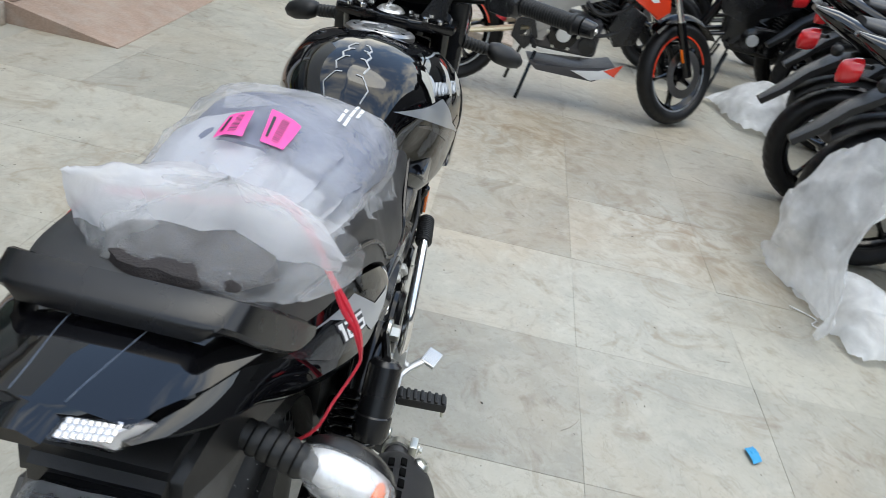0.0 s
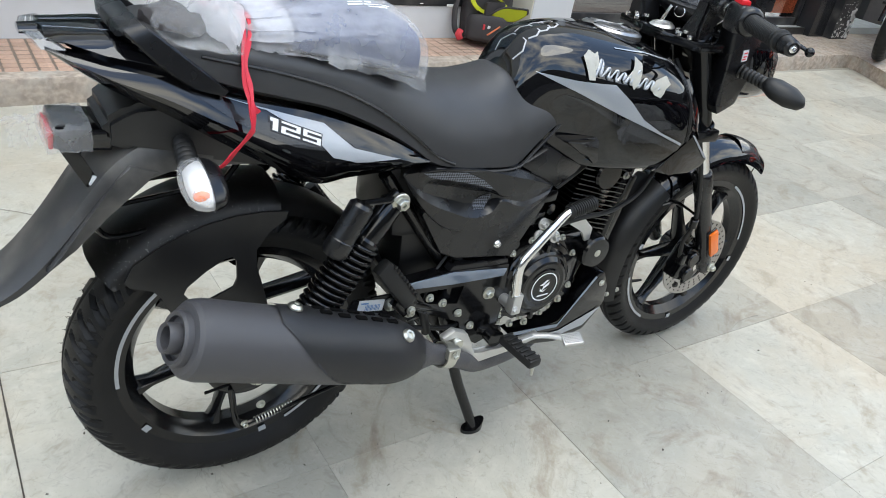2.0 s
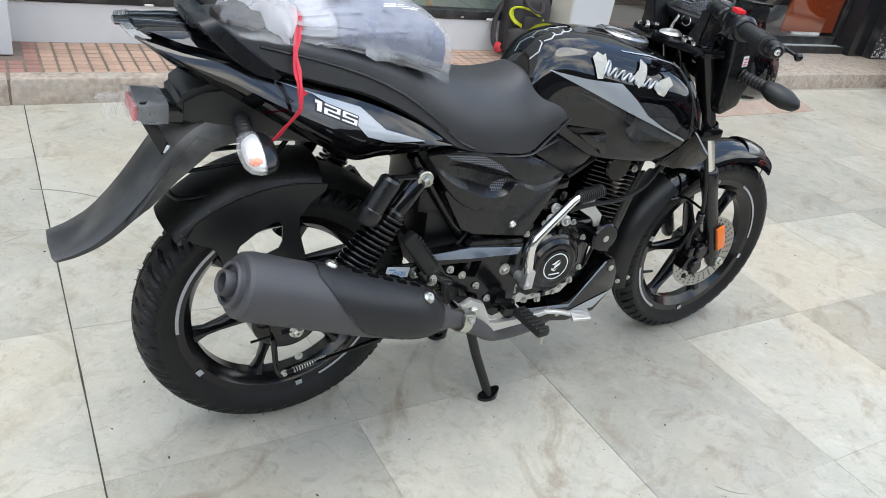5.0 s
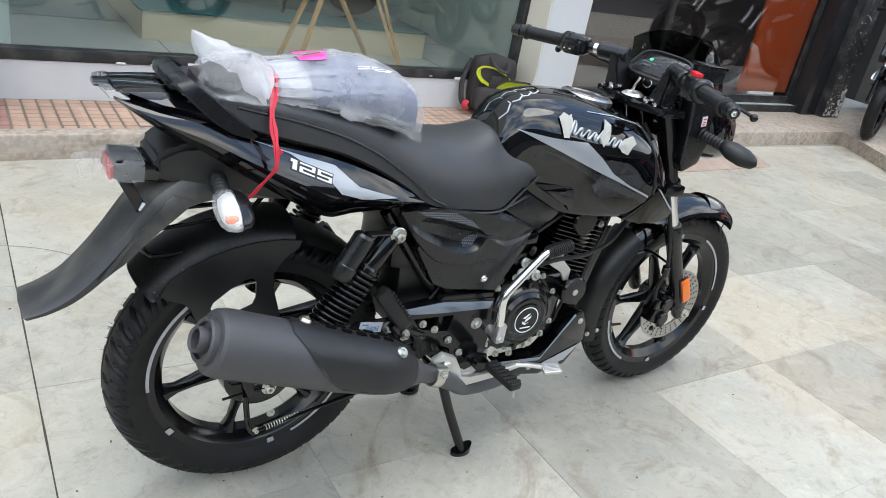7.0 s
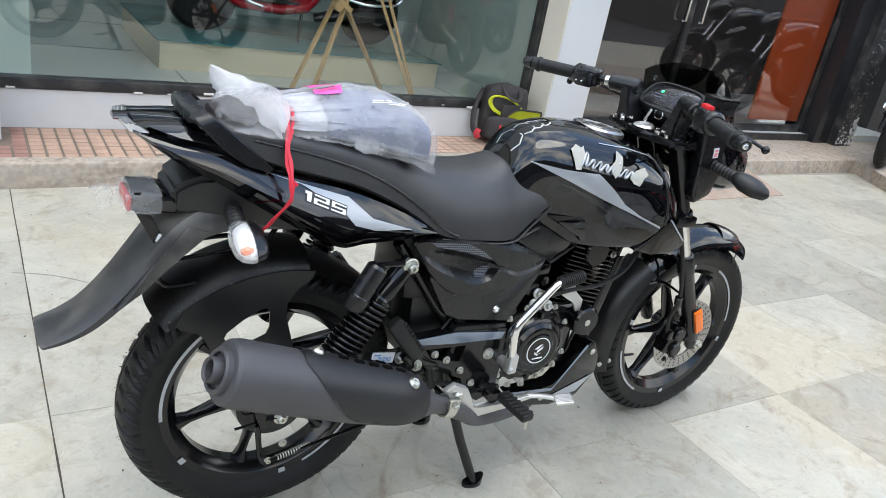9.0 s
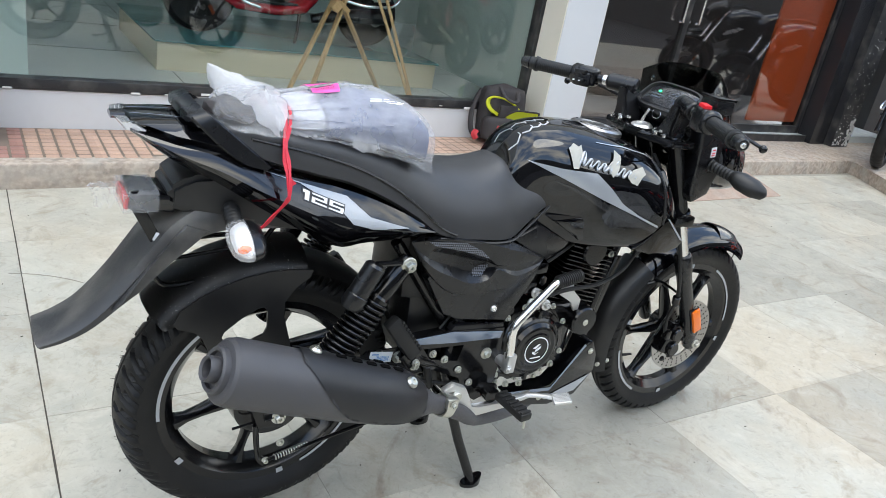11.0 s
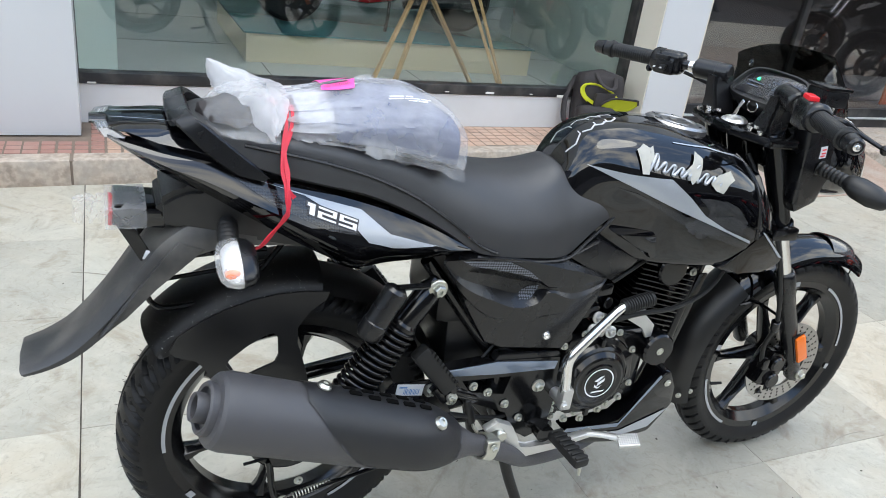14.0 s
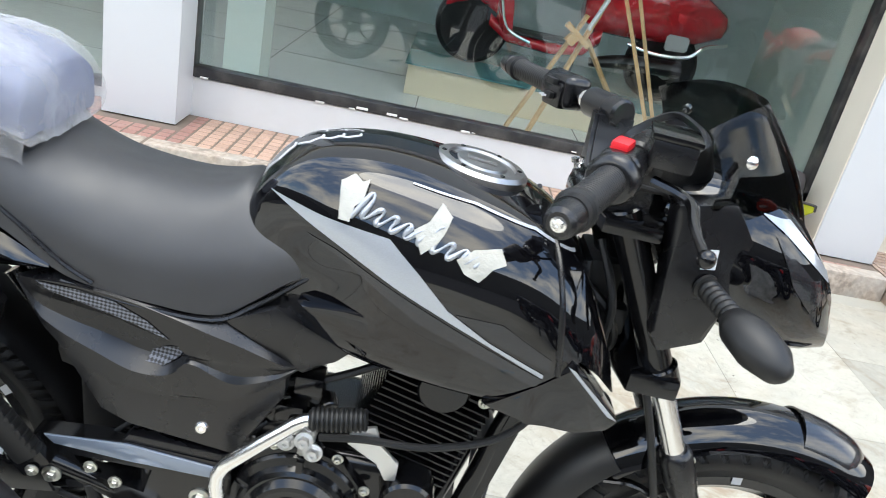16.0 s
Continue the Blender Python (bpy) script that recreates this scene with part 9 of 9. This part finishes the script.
def other_bikes():
    o = plain_bike("motorcycle", "orange and white sport motorcycle with grey frame and plastic-covered seat", BIKEO, BIKEG, GOLD, BIKEO, steer=36)
    o.matrix_world = pose(3.83, 0.08, 0.0, 0, 0, -84)
    # its polythene cover
    c = thing("seat_cover", "milky plastic sheet draped over the orange motorcycle's seat and tail", "plastic sheet")

    def drape(u, v):
        x = -0.30 + 0.80 * u
        k = -1 + 2 * v
        z = 0.955 - 0.04 * u - 0.26 * abs(k) ** 2.2 * (0.75 + 0.5 * math.sin(u * 3.0 + k))
        return (x, 0.19 * k * (1 + 0.15 * math.sin(u * 11)), z + 0.012 * math.sin(u * 17 + k * 5))
    bm = bmesh.new()
    crumple_sheet(bm, drape, 44, 30, 0.03, 4.0, 6)
    part("sheet", bm, POLY, c, "", 80)
    c.matrix_world = pose(3.83, 0.08, 0.0, 0, 0, -84)
    # the row of black ones, tails to the yard
    k = plain_bike("motorcycle", "black motorcycle with a red tail lamp parked in a row", GLOSS, METALB, METALB, None, True, False, "parked row of black motorcycles")
    k.matrix_world = pose(2.47, -1.88, 0, 0, 0, -93)
    for x, y, a in ((3.07, -1.90, -92), (3.62, -2.45, -90), (4.14, -2.32, -90), (4.72, -2.36, -88), (5.30, -2.4, -88), (5.25, -1.35, -97), (5.95, -1.55, -95), (6.6, -1.1, -98), (1.78, -2.30, -94)):
        copy_thing(k, pose(x, y, 0, 0, 0, a))
    # bikes on the far platform
    for x, y, a in ((7.35, 2.45, -160), (7.75, 1.55, -150), (8.6, 0.9, -150)):
        copy_thing(k, pose(x, y, KERB_H, 0, 0, a))
    # loose polythene round the row's rear wheels
    s = thing("plastic_sheet", "heavy milky plastic sheet hanging off a parked motorcycle to the floor", "plastic sheet")
    bm = bmesh.new()

    def hang(u, v):
        top = 0.34 + 0.26 * min(1.0, u * 3.2) + 0.06 * u
        x = 2.27 - 0.66 * u + 0.03 * math.sin(v * 7)
        y = -1.57 + 0.05 * math.sin(u * 6 + 1) + 0.05 * math.sin(math.pi * v) + 0.04 * v
        return (x + 0.04 * math.sin(v * 9 + u * 4), y, 0.012 + top * (1 - v) ** 1.1)
    crumple_sheet(bm, hang, 48, 40, 0.07, 9.0, 5)
    for v in bm.verts:
        v.co.z = max(v.co.z, 0.006)
    part("sheet", bm, POLYM, s, "", 80)
    s2 = thing("plastic_sheet", "crumpled milky plastic bag lying on the floor by a wheel", "plastic sheet")
    bm = bmesh.new()
    crumple_sheet(bm, lambda u, v: (4.75 - 0.62 * u, -1.68 - 0.55 * v - 0.15 * u, 0.02 + 0.24 * math.sin(math.pi * u) ** 0.7 * math.sin(math.pi * v) ** 0.6), 36, 28, 0.07, 2.0, 5)
    for v in bm.verts:
        v.co.z = max(v.co.z, 0.006)
    part("sheet", bm, POLYM, s2, "", 80)
    s3 = thing("plastic_sheet", "milky plastic bag slumped on the floor under the hanging sheet", "plastic sheet")
    bm = bmesh.new()
    crumple_sheet(bm, lambda u, v: (2.14 - 0.52 * u, -1.50 - 0.30 * v - 0.14 * u, 0.015 + 0.15 * math.sin(math.pi * u) ** 0.6 * math.sin(math.pi * v) ** 0.6), 34, 26, 0.05, 6.0, 5)
    for v in bm.verts:
        v.co.z = max(v.co.z, 0.006)
    part("sheet", bm, POLYM, s3, "", 80)
    w = thing("string", "loose white string on the floor", "string")
    bm = bmesh.new()
    tube(bm, [(1.92, -1.50, 0.006), (1.86, -1.58, 0.006), (1.80, -1.55, 0.010), (1.77, -1.66, 0.006), (1.74, -1.75, 0.006)], 0.0025, 6, 8)
    tube(bm, [(2.25, -1.52, 0.006), (2.22, -1.60, 0.012), (2.28, -1.66, 0.006), (2.33, -1.60, 0.006)], 0.0025, 6, 8)
    pieces("strand", bm, WHITEP, w)
    q = thing("paper_ball", "crumpled white paper ball on the floor", "litter")
    bm = bmesh.new()
    bmesh.ops.create_icosphere(bm, subdivisions=3, radius=0.035, matrix=Matrix.Translation((3.92, -1.98, 0.033)))
    for v in bm.verts:
        v.co += (v.co - V((3.92, -1.98, 0.033))) * 0.25 * noise.noise(v.co * 45)
        v.co.z = max(v.co.z, 0.002)
    part("ball", bm, LABEL, q, "", 20)
    z = thing("wrapper", "small torn blue wrapper on the floor", "litter")
    bm = bmesh.new()
    crumple_sheet(bm, lambda u, v: (1.02 - 0.055 * u + 0.02 * v, -1.115 - 0.03 * v - 0.012 * u, 0.004 + 0.006 * math.sin(math.pi * u)), 8, 6, 0.008, 1.0, 4)
    part("scrap", bm, BLUESC, z, "", 40)


other_bikes()


# ---- walk tiles ----
def paving_tones(m):
    """Each pressed tile of five by five squares has a tone of its own, from pale to brick."""
    n, l = m.node_tree.nodes, m.node_tree.links
    b = n["Principled BSDF"]
    src = b.inputs["Base Color"].links[0].from_socket
    geo = n.new("ShaderNodeNewGeometry")
    snap = n.new("ShaderNodeVectorMath")
    snap.operation = 'SNAP'
    snap.inputs[1].default_value = (0.3275, 0.280, 1.0)
    l.new(geo.outputs["Position"], snap.inputs[0])
    wh = n.new("ShaderNodeTexWhiteNoise")
    l.new(snap.outputs[0], wh.inputs["Vector"])
    r = n.new("ShaderNodeMapRange")
    r.inputs["To Min"].default_value, r.inputs["To Max"].default_value = 0.80, 1.12
    l.new(wh.outputs["Value"], r.inputs["Value"])
    h = n.new("ShaderNodeHueSaturation")
    l.new(r.outputs["Result"], h.inputs["Value"])
    l.new(src, h.inputs["Color"])
    l.new(h.outputs["Color"], b.inputs["Base Color"])


def walk_tiles():
    walk_floor = thing("walk_paving", "terracotta chequer tiles with worn raised squares along the shop front", "paving", kind="structure")
    DX, DY = 0.0655, 0.0560
    mes = []
    for m_ in (TILE, TILER):
        paving_tones(m_)
        bm = bmesh.new()
        block(bm, (DX / 2, DY / 2, -0.006), (DX - 0.010, DY - 0.0095, 0.016), 0.003, None, 1)
        me = bpy.data.meshes.new("tile")
        finish(bpy.data.objects.new("tile", me), bm, m_)
        mes.append(me)
    verts, faces, red = [], [], []
    for i in range(-40, 58):
        x = -0.30 + DX * i
        for j in range(9):
            y = WALL_Y - 0.006 - DY * (j + 1)
            if y < kerb_y(x) + 0.060 or x > 2.92:
                continue
            if (-0.76 < x < -0.38 and y > 2.33) or (x > 2.62 and y > 2.33):
                continue
            z = KERB_H - 0.0015 + random.uniform(-0.001, 0.001)
            if -0.62 < x < 1.45:
                ob = new("tile", mes[1 if x < -0.32 or (x > 2.3 and j > 4) else 0])
                ob.location = (x, y, z)
                ob.parent = walk_floor
            else:
                k = len(verts)
                for dz in (0.0, -0.008):
                    verts += [(x + 0.004, y + 0.004, z + dz), (x + DX - 0.004, y + 0.004, z + dz), (x + DX - 0.004, y + DY - 0.004, z + dz), (x + 0.004, y + DY - 0.004, z + dz)]
                faces += [(k, k + 1, k + 2, k + 3), (k, k + 4, k + 5, k + 1), (k + 1, k + 5, k + 6, k + 2), (k + 2, k + 6, k + 7, k + 3), (k + 3, k + 7, k + 4, k)]
                red += [1 if x < -0.32 or x > 2.3 else 0] * 5
    me = bpy.data.meshes.new("far_tiles")
    me.from_pydata(verts, [], faces)
    me.materials.append(TILE)
    me.materials.append(TILER)
    me.polygons.foreach_set("material_index", red)
    ob = new("far_tiles", me)
    ob.parent = walk_floor
    tagged(ob, kind="stuff")
    # ribs pressed into the ramp
    bm = bmesh.new()
    for k in range(10):
        y = 2.62 - 0.045 * k
        prism(bm, [(3.03, y), (4.40, y), (4.40, y + 0.03), (3.03, y + 0.03)], KERB_H, KERB_H + 0.005, 0, "xy")
    tagged(part("ramp_ribs", bm, RAMP, walk_floor), kind="stuff")


walk_tiles()


# ---- paving ----
def paving():
    floor = thing("floor", "pale polished stone slabs laid in a grid with dark joints and brown stains", "floor", kind="structure")
    X0, Y0, DX, DY = -0.390, -0.108, 0.5725, 0.5555
    bm = bmesh.new()
    block(bm, (DX / 2, DY / 2, -0.008), (DX - 0.0010, DY - 0.0010, 0.016), 0.0005, None, 1)
    me = bpy.data.meshes.new("stone_slab")
    ob0 = finish(bpy.data.objects.new("stone_slab", me), bm, STONE)
    far = []
    for i in range(-16, 26):
        for j in range(-6, 5):
            x, y = X0 + DX * i, Y0 + DY * j
            if y + DY > kerb_y(x) + 0.1 and y > 1.7:
                continue
            m = Matrix.Translation((x, y, random.uniform(-0.0012, 0.0))) @ Matrix.Rotation(radians(random.uniform(-0.12, 0.12)), 4, 'Z')
            if -2.0 < x < 4.8 and -2.4 < y < 2.2:
                ob = new("stone_slab", me)
                ob.matrix_world = m
                ob.parent = floor
            else:
                far.append(m)
    verts, faces = [], []
    for m in far:
        k = len(verts)
        verts += [tuple(m @ V(p)) for p in ((0.002, 0.002, -0.001), (DX - 0.002, 0.002, -0.001), (DX - 0.002, DY - 0.002, -0.001), (0.002, DY - 0.002, -0.001),
                                            (0.002, 0.002, -0.011), (DX - 0.002, 0.002, -0.011), (DX - 0.002, DY - 0.002, -0.011), (0.002, DY - 0.002, -0.011))]
        faces += [(k, k + 1, k + 2, k + 3), (k, k + 4, k + 5, k + 1), (k + 1, k + 5, k + 6, k + 2), (k + 2, k + 6, k + 7, k + 3), (k + 3, k + 7, k + 4, k)]
    fm = bpy.data.meshes.new("far_slabs")
    fm.from_pydata(verts, [], faces)
    fm.materials.append(STONE)
    ob = new("far_slabs", fm)
    ob.parent = floor
    tagged(ob, kind="stuff")
    # the one open joint, packed with dirt
    bm = bmesh.new()
    rings = []
    for k in range(121):
        y = -3.40 + 5.5 * k / 120
        w = 0.0019 + 0.0012 * noise.noise(V((y * 6, 0, 4)))
        x = X0 - 0.0005 + 0.0009 * noise.noise(V((y * 3, 7, 0)))
        rings.append([V((x - w, y, -0.003)), V((x - w, y, 0.0005)), V((x + w, y, 0.0005)), V((x + w, y, -0.003))])
    loft(bm, rings)
    part("joint", bm, BARK, floor, "dark dirt packed in an open joint")


def grit():
    """Bits of grit, dry leaf and scuff marks lying on the slabs."""
    g = tagged(new("floor_grit"), "scattered dark grit and dry bits on the stone floor", "litter", kind="stuff")
    bm = bmesh.new()
    for k in range(420):
        x, y = random.uniform(-1.6, 4.6), random.uniform(-1.9, 1.9)
        r = random.choice((0.0012, 0.0016, 0.002, 0.003, 0.004))
        a = random.uniform(0, 6.28)
        e = random.uniform(0.25, 1.0)
        q = Matrix.Translation((x, y, 0.0012)) @ Matrix.Rotation(a, 4, 'Z') @ Matrix.Diagonal((r * 1.6, r * e, 0.0012, 1))
        bmesh.ops.create_cube(bm, size=1, matrix=q)
    part("grit", bm, BARK, g)
    bm = bmesh.new()
    for k in range(18):
        x, y, a, R = random.uniform(-0.6, 3.6), random.uniform(-1.7, 1.6), random.uniform(0, 6.28), random.uniform(0.1, 0.5)
        w = random.uniform(0.0005, 0.0012)
        P = [V((x + R * (math.cos(a + t * 0.06) - math.cos(a)), y + R * (math.sin(a + t * 0.06) - math.sin(a)), 0.0010)) for t in range(random.randint(5, 12))]
        loft(bm, [[p + V((w, w, 0)), p - V((w, w, 0)), p - V((w, w, 0.0008)), p + V((w, w, -0.0008))] for p in P])
    part("scuff", bm, SCUFF, g)


paving()
grit()
